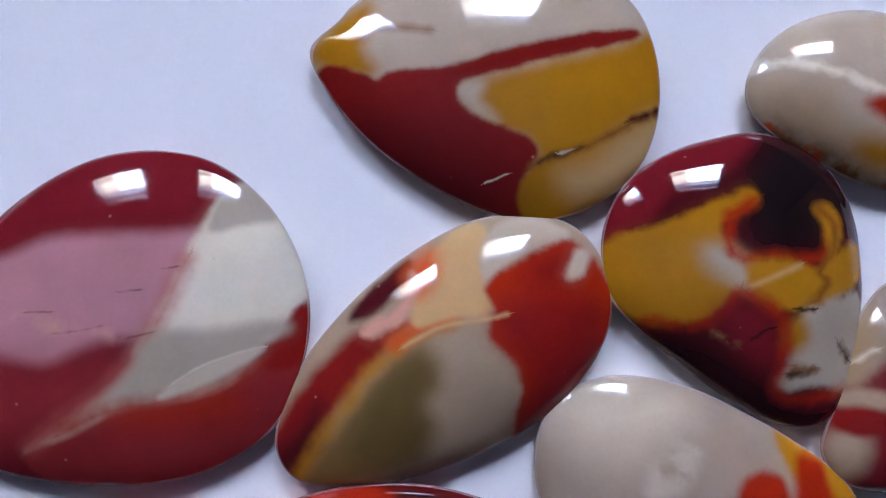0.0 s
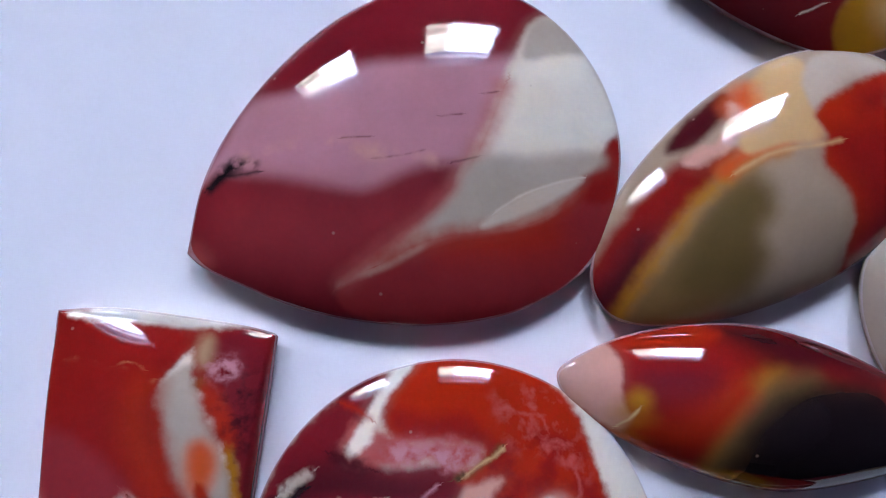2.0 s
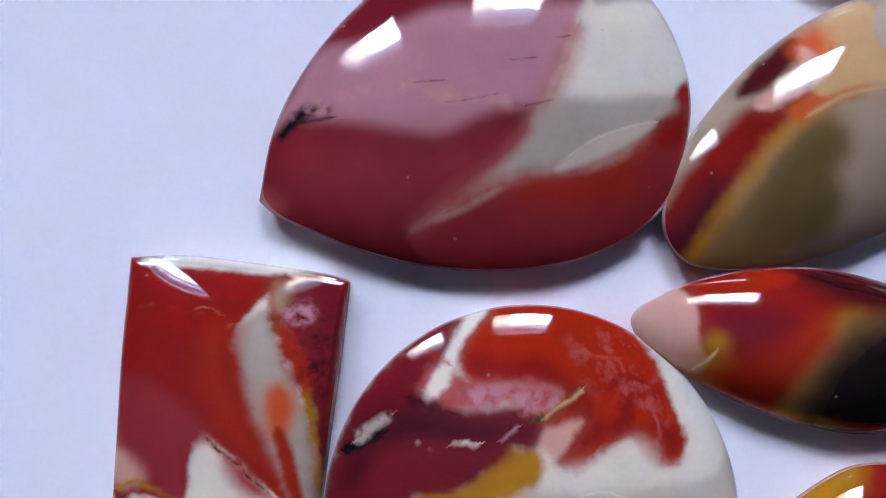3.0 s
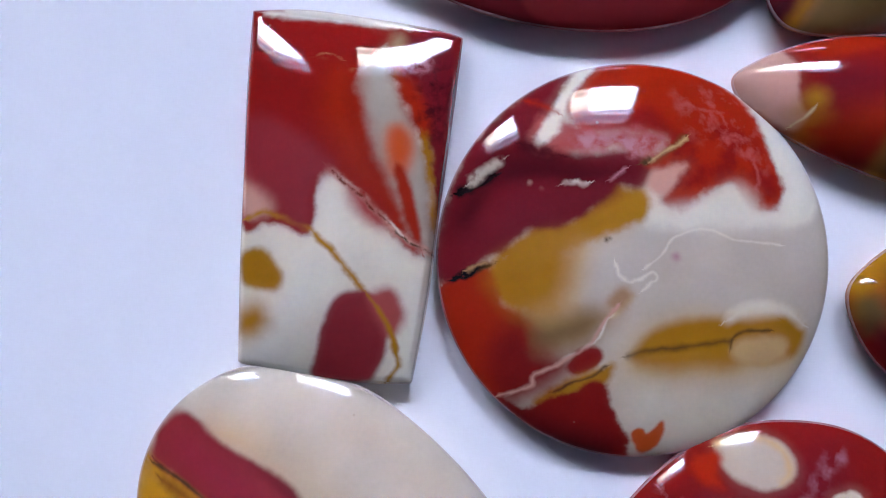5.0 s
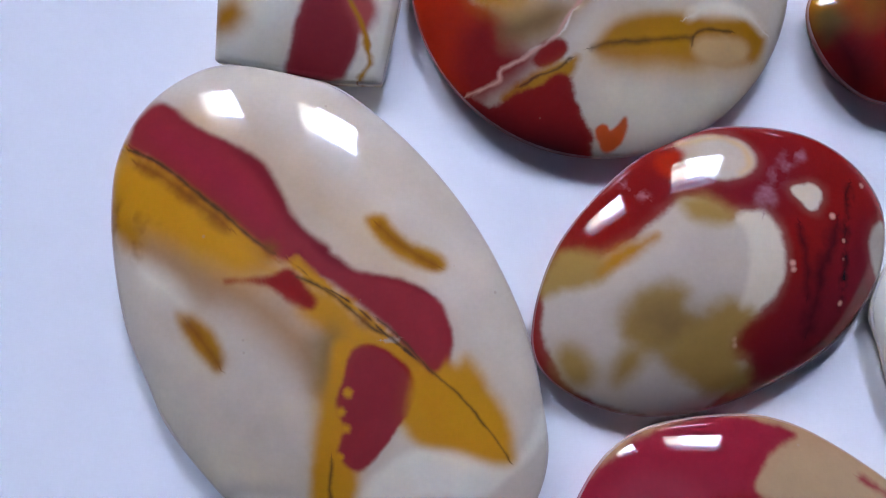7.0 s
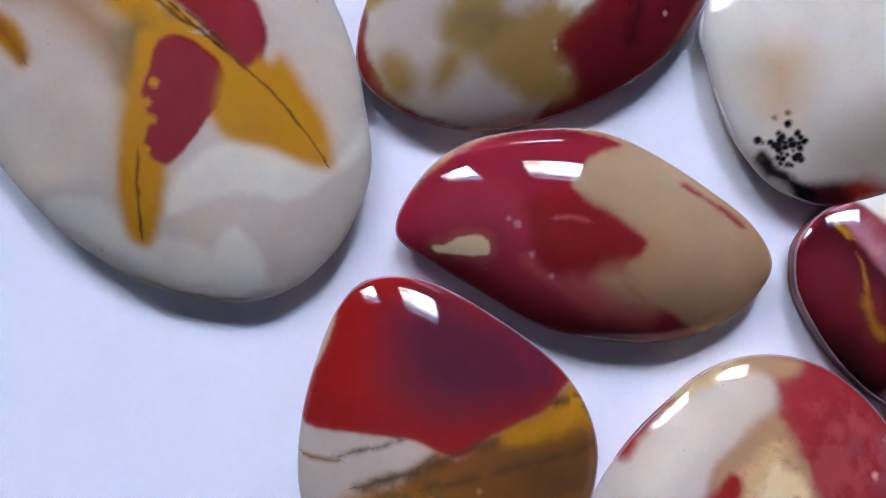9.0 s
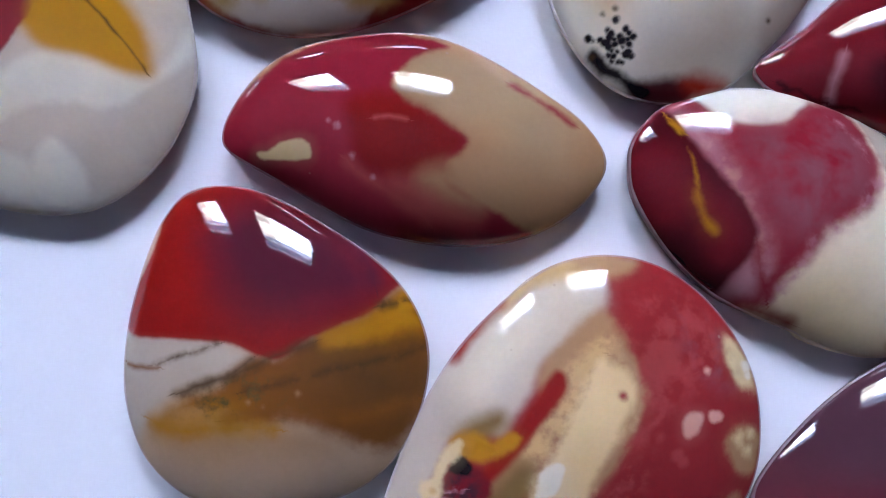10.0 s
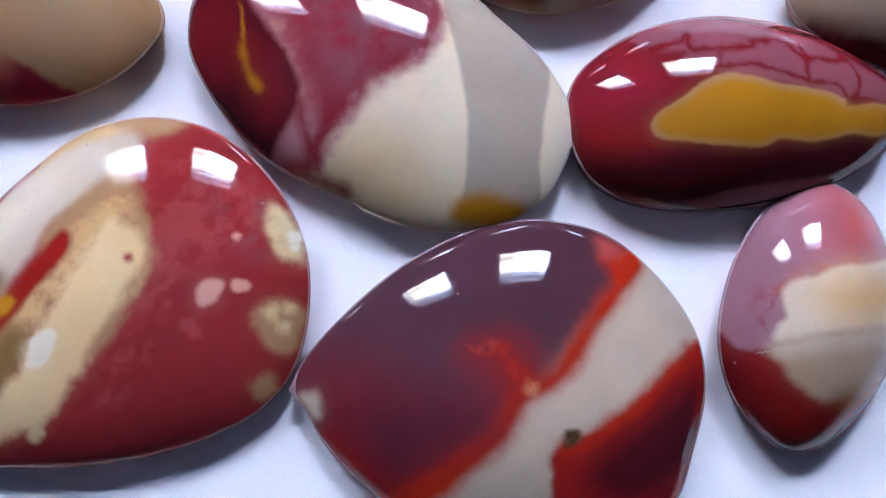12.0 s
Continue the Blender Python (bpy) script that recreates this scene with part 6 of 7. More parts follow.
stone.patch("gold", [(5.3, 1.2), (7.8, 2.4), (11.3, 4.4), (12.5, 4.3), (11.3, 2.9), (7.9, 1.3)], soft=.5)
stone.vein("umber", [(9.5, 3.8), (11.7, 4.3), (13.2, 3.3)], width=.5, soft=.35, warp=.6, mottle=1.1)
stone.build(flare=-0.6)

# red teardrop cabochon with white and cream stripes
stone = Cabochon("teardrop_cabochon", 7.3, -118.2, 6.1, "russet", "red teardrop cabochon with white and cream stripes",
    [(-16.6, -9.5), (-16.5, -7.1), (-15.1, -2.8), (-12.9, 2.1), (-10.0, 6.6), (-6.5, 10.2), (-3.0, 13.0), (1.0, 14.3), (5.1, 14.1), (8.7, 12.5), (11.9, 9.5), (14.2, 5.5), (15.0, 1.5), (14.6, -3.0), (12.9, -6.5), (9.8, -8.9), (5.4, -10.7), (0.2, -11.8), (-5.9, -12.1), (-11.1, -11.7), (-15.0, -10.5)], (0,))
stone.patch("brick_rose", [(3.4, 8.7), (6.4, 11.5), (10.0, 9.8), (11.8, 6.7), (10.3, 4.1), (8.2, 3.2), (5.7, 1.6), (4.0, -0.9), (3.6, 1.6), (4.0, 4.0), (3.1, 6.1)], soft=.9, warp=1, mottle=.6, fleck=550)
stone.spots("brick_rose", [(5.4, 6.6, 0.38), (5.9, 6.9, 0.34), (6.5, 7.1, 0.38), (4.8, 6.1, 0.29), (7.3, 6.6, 0.26), (5.6, 5.7, 0.29), (6.3, 4.7, 0.29), (5.8, 3.8, 0.33), (6.7, 3.4, 0.29), (7.1, 8.3, 0.60), (9.5, 8.4, 0.53), (8.2, 7.5, 0.43), (8.7, 9.1, 0.39), (10.4, 7.1, 0.31)], soft=.25, warp=.8)
stone.patch("brick_rose", [(1.6, -6.8), (1.6, -3.8), (3.2, -2.1), (4.9, -2.6), (3.2, -5.1), (2.0, -7.7)], soft=.5, warp=.9, mottle=.6)
stone.patch("pearl", [(-16.4, -9.7), (-16.8, -7.5), (-15.6, -3.2), (-13.6, 1.7), (-10.6, 6.2), (-7.6, 9.6), (-4.5, 12.3), (-0.9, 13.9), (1.5, 13.5), (2.2, 11.9), (1.3, 9.5), (-0.8, 7.7), (-3.2, 5.9), (-3.9, 4.7), (-4.8, 3.0), (-5.9, 1.5), (-6.8, 0.3), (-8.2, 0.9), (-9.5, 0.3), (-10.9, -0.8), (-11.6, -2.0), (-12.3, -3.7), (-12.7, -5.4), (-13.5, -7.2), (-14.5, -8.7), (-15.7, -10.8)], soft=.35)
stone.patch("cream", [(-7.7, 7.9), (-4.2, 11.1), (-0.7, 12.4), (0.8, 10.9), (-2.1, 7.8), (-5.0, 5.6), (-7.0, 3.1), (-9.2, 2.2), (-10.0, 3.9)], soft=1)
stone.patch("sand", [(-6.7, 10.4), (-4.5, 12.5), (-0.9, 14.1), (1.8, 14.4), (1.0, 13.4), (-2.5, 12.4), (-5.2, 10.6)], soft=.4, warp=.6)
stone.patch("tan", [(-0.4, 14.1), (2.3, 14.5), (5.1, 13.9), (3.7, 12.7), (2.0, 12.9)], soft=.4, warp=.5)
stone.patch("red", [(-10.6, 6.2), (-8.9, 8.9), (-6.7, 10.8), (-6.3, 10.3), (-8.3, 8.2), (-9.9, 6.0)], soft=.3)
stone.patch("tan", [(-3.6, 5.1), (-1.1, 7.7), (1.4, 9.8), (2.7, 7.8), (3.5, 5.7), (1.5, 4.4), (0.1, 3.8), (-1.5, 1.3), (-2.8, -0.6), (-4.1, -1.8), (-4.9, -3.5), (-6.6, -6.8), (-8.4, -7.4), (-8.9, -5.4), (-7.5, -3.6), (-6.3, -2.2), (-4.2, 0.2), (-3.1, 2.2)], soft=.35, warp=.6)
stone.patch("sand", [(-1.9, 4.8), (1.4, 7.8), (2.3, 5.7), (-0.1, 3.6), (-2.1, 0.7), (-4.1, -1.8), (-5.0, -1.0), (-3.4, 1.9)], soft=.3, warp=.9, mottle=.9)
stone.patch("khaki", [(-9.0, -5.0), (-7.5, -4.0), (-5.8, -2.2), (-4.5, -2.2), (-4.0, -3.5), (-5.0, -5.2), (-6.7, -6.8), (-8.4, -7.4), (-9.0, -6.3)], soft=.6)
stone.patch("straw", [(1.1, 5.9), (3.5, 5.4), (4.1, 3.2), (3.3, 1.1), (2.1, -1.0), (0.5, -3.4), (-1.6, -6.4), (-3.4, -8.6), (-5.1, -9.1), (-7.4, -10.3), (-7.5, -8.4), (-5.9, -6.5), (-4.6, -5.1), (-4.0, -3.5), (-2.8, -1.8), (-1.6, 0.6), (-0.5, 3.1)], soft=.3, warp=.7)
stone.vein("tan", [(2.3, 6.1), (3.7, 5.3), (4.2, 3.2), (3.4, 0.8), (2.0, -1.3), (0.5, -3.7)], width=.8, soft=.4, warp=.8)
stone.patch("white", [(-4.0, -3.9), (-3.6, -2.8), (-2.5, -2.1), (-2.1, -2.5), (-2.4, -3.8), (-3.3, -4.6), (-4.0, -4.6)], soft=.12)
stone.patch("red", [(-2.5, 4.9), (-1.7, 4.6), (-2.1, 3.1), (-4.1, 0.6), (-6.2, -1.9), (-7.9, -3.6), (-8.8, -4.7), (-9.3, -5.3), (-9.1, -3.6), (-7.9, -2.3), (-6.6, -0.9), (-5.0, 1.5), (-3.8, 3.1)], soft=.22, warp=.3)
stone.patch("khaki", [(-10.0, 0.2), (-8.7, 1.2), (-6.9, 1.9), (-6.4, 1.0), (-7.7, 0.1), (-9.0, -0.1)], soft=.5)
stone.patch("mustard", [(-10.9, -0.5), (-10.0, 0.3), (-8.6, 0.0), (-7.6, -0.5), (-6.8, -0.2), (-6.1, 0.3), (-5.2, -0.1), (-6.7, -1.3), (-8.5, -1.8), (-9.7, -1.6), (-10.3, -1.1)], soft=.2, warp=.5)
stone.vein("gold", [(-9.8, -0.9), (-9.2, -1.1), (-8.5, -0.6), (-7.6, -1.0)], width=.4, warp=.4)
stone.patch("maroon", [(-11.0, -2.1), (-9.3, -2.3), (-7.9, -3.6), (-8.3, -5.2), (-9.7, -6.6), (-10.6, -7.1), (-11.6, -8.5), (-13.4, -11.0), (-16.1, -11.4), (-14.8, -9.1), (-12.4, -7.6), (-11.8, -6.3), (-11.6, -4.2)], soft=.25, warp=.6)
stone.patch("purple", [(-11.2, -3.4), (-9.4, -3.1), (-8.9, -4.9), (-10.6, -5.7), (-11.3, -5.0)], soft=.4, warp=.8, mottle=1.1)
stone.patch("black", [(-11.0, -2.5), (-10.1, -1.7), (-9.3, -2.3), (-9.8, -2.8), (-10.7, -2.9)], soft=.12, warp=.6)
stone.patch("black", [(-14.9, -9.2), (-13.5, -8.6), (-13.9, -10.0), (-15.2, -11.0), (-15.7, -10.6)], soft=.15, warp=.6)
stone.vein("lilac", [(-11.2, -4.3), (-9.8, -4.1)], width=.2, soft=.1, warp=.6, mottle=1.2)
stone.vein("lilac", [(-11.3, -4.9), (-9.6, -5.0)], width=.2, soft=.1, warp=.6, mottle=1.2)
stone.patch("pale_yellow", [(-12.9, -5.9), (-13.2, -4.0), (-12.1, -3.2), (-11.7, -2.0), (-10.9, -0.8), (-9.9, -0.3), (-10.1, -1.3), (-10.9, -2.4), (-11.5, -3.8), (-11.8, -5.9), (-12.2, -7.2), (-13.9, -8.6), (-15.1, -9.0), (-13.6, -7.4)], soft=.15, warp=.5)
stone.spots("sand", [(-9.3, -6.8, 0.50), (-8.8, -7.2, 0.41), (-8.0, -7.2, 0.37), (-7.3, -7.2, 0.37), (-10.9, -7.9, 0.50), (-10.3, -8.2, 0.38), (-11.4, -10.0, 0.47), (-12.0, -10.4, 0.34), (-12.2, -4.3, 0.29), (-12.4, -5.6, 0.29), (-12.8, -6.7, 0.29)], soft=.15, warp=.5)
stone.spots("orange", [(-9.1, -7.2, 0.29), (-10.6, -8.1, 0.21)], soft=.4, warp=.5)
stone.spots("pale_yellow", [(-3.8, -9.2, 0.42), (-4.1, -9.6, 0.34)], soft=.2, warp=.5)
stone.patch("pale_yellow", [(12.2, 7.4), (13.5, 6.4), (14.6, 4.1), (14.4, 3.2), (12.9, 3.6), (12.4, 5.0), (12.0, 5.8)], soft=.3, warp=.6)
stone.spots("white", [(13.9, 5.0, 0.41), (14.0, 4.3, 0.36)], soft=.15, warp=.5)
stone.patch("tan", [(11.6, -0.4), (13.5, 0.4), (15.0, -0.9), (14.2, -3.2), (12.7, -3.2), (11.9, -2.0)], soft=.3, warp=.7)
stone.spots("pale_yellow", [(12.6, -0.5, 0.44), (13.8, -0.3, 0.35), (13.7, -1.7, 0.35)], soft=.3, warp=.9)
stone.patch("tan", [(11.2, -6.0), (12.3, -5.2), (13.1, -6.3), (12.0, -6.8)], soft=.3, warp=.7)
stone.patch("pink", [(7.6, 0.6), (8.2, 1.5), (9.2, 1.4), (8.9, 0.3), (8.0, -0.2)], soft=.15)
stone.spots("pink", [(10.3, 1.2, 0.38), (10.7, 1.2, 0.30), (10.1, 4.9, 0.22)], soft=.15, warp=.5)
stone.spots("brick_rose", [(7.1, -1.6, 0.42), (7.5, -2.1, 0.38), (5.7, -0.1, 0.25), (2.8, 3.2, 0.29)], soft=.2, warp=.5)
stone.patch("brick_rose", [(4.5, 5.8), (5.3, 7.0), (6.8, 7.5), (8.0, 6.8), (7.6, 5.3), (6.7, 3.9), (5.7, 3.0), (4.6, 3.0)], soft=.3, warp=.9, mottle=1.1, fleck=420)
stone.vein("brick_rose", [(3.0, -0.9), (4.8, 1.1), (6.5, 3.0), (8.2, 5.1), (10.1, 6.4)], width=.5, soft=.25, warp=.9, mottle=1.1, fleck=420)
stone.vein("brick_rose", [(5.3, 1.3), (7.0, 3.0), (8.7, 4.5)], width=.4, soft=.25, warp=.9, mottle=1.1, fleck=420)
stone.vein("brick_rose", [(0.7, -7.2), (1.9, -5.8), (3.0, -3.6)], width=.45, soft=.25, warp=.9, mottle=1.1, fleck=420)
stone.patch("dusty_rose", [(8.5, 9.3), (10.5, 8.2), (12.3, 5.6), (12.2, 3.5), (10.3, 4.6), (8.5, 6.9)], soft=.9, warp=.6, mottle=.7, fleck=300)
stone.build(420, 130, flare=-0.3)

# cream oval cabochon with crimson end and grey stripe
stone = Cabochon("oval_cabochon", 27.4, -100.8, 5.8, "ivory", "cream oval cabochon with crimson end and grey stripe",
    [(-15.1, 5.0), (-14.6, 7.2), (-12.5, 9.5), (-9.3, 10.9), (-5.1, 11.4), (-0.5, 10.8), (4.1, 9.0), (8.1, 6.4), (8.8, 5.7), (12.1, 2.6), (14.3, -0.7), (15.1, -3.2), (14.4, -6.2), (12.3, -9.5), (8.6, -11.3), (4.0, -11.6), (-0.5, -10.4), (-1.7, -9.5), (-5.0, -8.1), (-8.3, -6.4), (-11.3, -3.6), (-13.6, -0.3), (-14.9, 2.4)], ())
stone.patch("pale_yellow", [(-3.8, -8.0), (-1.2, -5.6), (1.8, -6.5), (5.4, -10.6), (6.3, -11.8), (-0.5, -11.0)], soft=2.2)
stone.patch("grey", [(4.9, 9.1), (9.1, 6.1), (13.0, 2.1), (12.6, -3.0), (12.2, -6.5), (12.1, -9.9), (8.1, -11.8), (6.5, -11.8), (6.9, -7.2), (6.9, -3.0), (6.1, 1.3), (5.2, 5.2)], soft=.13, warp=.1)
stone.patch("mustard", [(6.1, -11.0), (6.5, -9.5), (8.6, -9.2), (11.0, -9.9), (10.7, -11.4)], soft=.35)
stone.patch("crimson", [(-14.7, 10.8), (-9.6, 12.1), (-8.4, 9.0), (-5.8, 7.9), (-2.7, 8.1), (-1.0, 9.7), (2.2, 9.9), (3.8, 8.5), (4.7, 6.0), (4.8, 3.4), (3.7, 1.2), (1.2, -0.6), (-0.5, -1.3), (-1.5, -3.1), (-3.3, -5.1), (-4.2, -6.6), (-5.3, -7.4), (-7.2, -7.2), (-8.6, -6.5), (-13.7, -3.8), (-17.0, 4.1)], soft=.36, warp=.6)
stone.patch("white", [(-9.8, 11.3), (-6.3, 11.9), (-2.5, 11.7), (-0.0, 10.5), (-1.6, 8.9), (-3.1, 8.1), (-5.4, 8.0), (-7.5, 8.8)], soft=.2)
stone.patch("lilac", [(-11.3, 9.3), (-8.9, 6.8), (-7.5, 4.0), (-6.2, 1.3), (-5.1, -1.7), (-5.2, -4.2), (-6.3, -4.4), (-6.2, -1.3), (-7.5, 1.8), (-9.4, 4.9)], soft=.8, warp=1)
stone.patch("pink", [(-8.9, 6.0), (-7.5, 3.6), (-6.0, 0.6), (-5.3, -2.5), (-5.9, -2.9), (-6.6, 0.0), (-8.1, 3.2)], soft=.5, warp=1, mottle=.7)
stone.vein("lilac", [(4.4, 2.6), (3.4, 1.0), (1.2, -0.7), (-0.7, -1.6), (-1.7, -3.4), (-3.3, -5.3), (-4.4, -6.7)], width=.7, soft=.5, warp=.9, mottle=.9)
stone.patch("ruby", [(-6.4, 4.9), (-2.5, 5.4), (-1.8, 2.5), (-3.9, -0.5), (-5.6, 1.3)], soft=2)
stone.vein("lilac", [(1.8, 8.2), (3.3, 6.9), (3.9, 4.8)], width=.4, soft=.3, warp=1, mottle=.9)
stone.patch("dusty_rose", [(-5.5, 6.5), (-2.0, 7.0), (1.0, 8.5), (3.6, 6.0), (3.6, 2.8), (1.0, 0.5), (-2.0, -1.5), (-4.0, 0.5), (-5.6, 3.5)], soft=1.2, warp=.8, mottle=1.0, fleck=240)
stone.patch("lilac", [(-8.4, -6.3), (-6.9, -4.3), (-5.7, -4.0), (-5.3, -5.1), (-5.9, -6.4), (-7.3, -6.9)], soft=.6, warp=.7)
stone.vein("crimson", [(-5.7, -2.5), (-5.2, -4.6), (-4.6, -6.6)], width=.7, soft=.4, warp=.6)
stone.vein("red", [(-7.0, -7.2), (-5.1, -7.7), (-2.4, -8.8)], width=.7, soft=.5)
stone.patch("dark_maroon", [(-15.8, 4.1), (-14.0, 7.3), (-12.3, 9.4), (-10.6, 6.6), (-8.5, 3.5), (-6.8, 1.2), (-5.9, -0.9), (-6.1, -2.6), (-7.2, -4.2), (-8.6, -6.0), (-10.9, -5.1), (-13.7, -1.4)], soft=.2)
stone.patch("maroon", [(-11.1, 2.5), (-9.0, 2.3), (-6.8, -0.4), (-6.6, -2.5), (-8.4, -4.0), (-9.7, -1.9)], soft=.9)
stone.patch("maroon", [(-14.7, 5.4), (-12.0, 5.9), (-10.7, 3.8), (-10.7, 0.7), (-12.8, -0.3), (-14.9, 2.7)], soft=.9)
stone.vein("gold", [(-12.1, 8.9), (-11.3, 7.6), (-10.5, 4.7), (-10.2, 2.4)], width=.16, soft=.14, warp=.5, mottle=1.1)
stone.patch("gold", [(-10.3, 2.2), (-10.1, 1.9), (-9.7, 0.3), (-8.8, -1.0), (-9.0, -1.3), (-9.8, -0.3), (-10.1, 0.9)], soft=.25, warp=.4)
stone.vein("mustard", [(-11.6, 8.3), (-11.0, 7.4)], width=.3, soft=.3)
stone.patch("black", [(-13.2, -1.9), (-10.1, -4.3), (-7.7, -6.5), (-8.6, -7.2), (-11.8, -5.1)], soft=1)
stone.build(flare=-0.1)

# large plum purple freeform cabochon with beige band
stone = Cabochon("freeform_cabochon", 37.9, -124.2, 6.6, "smoky_plum", "large plum purple freeform cabochon with beige band",
    [(-16.7, -0.3), (-15.5, 2.1), (-12.8, 5.2), (-9.2, 8.4), (-5.1, 10.9), (-1.0, 12.3), (2.7, 12.5), (6.8, 11.5), (9.9, 9.2), (12.6, 5.9), (13.9, 2.8), (14.0, -0.8), (13.0, -4.5), (11.9, -7.7), (9.8, -10.2), (5.2, -12.0), (-0.5, -12.2), (-6.2, -10.5), (-10.4, -7.6), (-13.8, -4.4), (-15.6, -1.5)], (0,))
stone.patch("maroon", [(-15.4, -0.2), (-11.0, 0.4), (-5.5, -0.9), (-2.1, -0.9), (-2.8, -3.1), (-6.2, -5.6), (-10.4, -8.0), (-13.7, -3.9)], soft=2.2)
stone.patch("red", [(-13.7, -3.7), (-11.1, -4.6), (-7.8, -6.6), (-4.7, -5.1), (-7.0, -7.8), (-10.8, -8.8)], soft=.9)
stone.patch("grey", [(8.4, 10.0), (9.6, 9.1), (7.3, 6.7), (5.4, 4.1), (4.1, 2.2), (2.3, 0.4), (0.4, -0.6), (-0.9, -2.9), (-3.5, -5.3), (-6.6, -7.7), (-10.3, -11.9), (2.8, -12.6), (2.6, -6.9), (2.3, -5.7), (2.5, -4.6), (2.9, -3.8), (3.2, -3.0), (4.8, -2.9), (6.8, -1.8), (8.9, -0.3), (10.8, 1.5), (13.9, 3.7), (14.0, 5.4), (12.4, 8.1), (10.9, 10.1)], soft=.2)
stone.patch("beige", [(7.1, 5.3), (10.8, 5.3), (10.4, 2.1), (6.0, -0.8), (2.1, -3.4), (-0.9, -6.2), (-2.8, -6.2), (1.3, -1.2)], soft=1)
stone.patch("red", [(14.4, 3.7), (10.8, 1.3), (8.9, -0.4), (6.8, -1.9), (4.8, -3.0), (4.2, -3.5), (3.0, -3.8), (2.1, -4.6), (2.5, -5.7), (2.4, -6.9), (3.3, -10.4), (9.8, -11.0), (13.6, -6.6), (14.6, -0.4)], soft=.22, warp=.5)
stone.patch("dark_maroon", [(13.5, 0.4), (10.3, -1.0), (6.4, -3.5), (4.9, -6.2), (7.9, -8.0), (13.2, -5.4)], soft=.9)
stone.vein("brick", [(12.8, 3.0), (10.3, 0.9), (8.5, -0.8), (6.4, -2.2), (4.8, -3.1), (3.2, -3.8)], width=.8, soft=.5)
stone.patch("brick", [(-10.0, -8.5), (-5.2, -4.8), (-2.4, -2.4), (-0.5, 0.2), (1.8, 1.1), (3.4, 3.1), (5.1, 5.6), (6.9, 7.7), (6.8, 9.0), (6.5, 9.8), (8.9, 10.5), (9.5, 9.1), (7.4, 6.5), (5.4, 4.1), (4.2, 2.2), (2.6, 0.4), (0.5, -0.7), (-0.7, -3.0), (-3.3, -5.5), (-6.0, -8.1)], soft=.4, warp=.5)
stone.patch("red", [(-3.6, 2.7), (-1.7, 3.6), (0.2, 2.9), (1.3, 1.0), (0.2, -0.1), (-0.9, -0.1), (-2.1, 1.4)], soft=1.1, warp=.6)
stone.spots("sand", [(0.8, 0.2, 0.23)], soft=.35, warp=.8)
stone.vein("rose", [(-3.2, 3.0), (-2.4, 2.8), (-1.9, 3.1)], width=.25, soft=.3, warp=.5, mottle=1.2)
stone.patch("beige", [(-15.8, -0.8), (-14.7, -0.6), (-14.3, -1.1), (-14.5, -2.2), (-15.3, -1.6)], soft=.3, warp=.4)
stone.patch("rose", [(6.1, 11.2), (7.4, 10.8), (7.8, 10.0), (6.5, 9.9)], soft=.4)
stone.spots("umber", [(3.4, -3.0, 0.26), (3.8, -2.9, 0.30), (3.6, -3.3, 0.23)], soft=.2, warp=.8)
stone.patch("plum", [(-11.1, -1.9), (-7.5, -0.6), (-2.7, -1.0), (-2.0, -2.6), (-5.4, -4.2), (-8.7, -6.0), (-10.7, -4.5)], soft=1.3)
stone.vein("brick", [(-2.9, 3.1), (-1.2, 2.8), (-0.2, 1.5), (0.9, 0.2)], width=.6, soft=.5, mottle=1.2)
stone.build(flare=-0.5)

# red oval cabochon with mustard patch and pink veined top
stone = Cabochon("oval_cabochon", 54.5, -103.0, 6.6, "maroon", "red oval cabochon with mustard patch and pink veined top",
    [(-12.4, -0.1), (-11.7, 2.6), (-9.4, 4.9), (-5.8, 6.8), (-1.4, 7.7), (3.1, 7.4), (7.5, 6.1), (11.3, 3.9), (13.6, 1.2), (12.2, -2.4), (9.1, -4.9), (4.6, -6.7), (-0.6, -7.6), (-4.9, -7.6), (-8.8, -6.6), (-11.4, -4.2)], ())
stone.patch("crimson", [(-11.7, 2.6), (-8.8, 3.3), (-5.7, 1.2), (-6.9, -1.4), (-6.1, -3.2), (-10.4, -3.5), (-12.3, -0.8)], soft=.9)
stone.patch("dusty_rose", [(-7.3, 6.1), (-3.6, 7.5), (0.8, 6.5), (4.8, 5.4), (8.2, 4.0), (11.6, 2.2), (13.8, 1.2), (8.3, 0.2), (5.6, 0.7), (2.5, 1.1), (-0.4, 1.5), (-2.6, 2.2), (-4.7, 2.1), (-4.0, 3.8), (-6.4, 4.2)], soft=.22, warp=.5)
stone.vein("maroon", [(-6.4, 4.1), (-4.2, 4.8), (-3.7, 5.4), (-3.6, 3.8), (-1.5, 4.0), (0.6, 4.0), (1.2, 4.8), (3.4, 4.6), (4.7, 3.3), (8.0, 3.6)], width=.6, soft=.18, warp=.5)
stone.vein("maroon", [(-2.9, 2.0), (-0.2, 2.6), (2.6, 2.0), (4.5, 1.3), (7.1, 1.3), (8.1, 0.3), (10.4, 0.6)], width=.4, soft=.15, warp=.5)
stone.vein("maroon", [(4.7, 4.2), (4.8, 3.1), (4.7, 1.5)], width=.4, soft=.15, warp=.5)
stone.vein("maroon", [(8.2, 4.0), (9.1, 2.1), (8.5, 0.5)], width=.5, soft=.15, warp=.5)
stone.vein("maroon", [(-1.5, 4.0), (-1.9, 2.6)], width=.3, soft=.25, warp=.5)
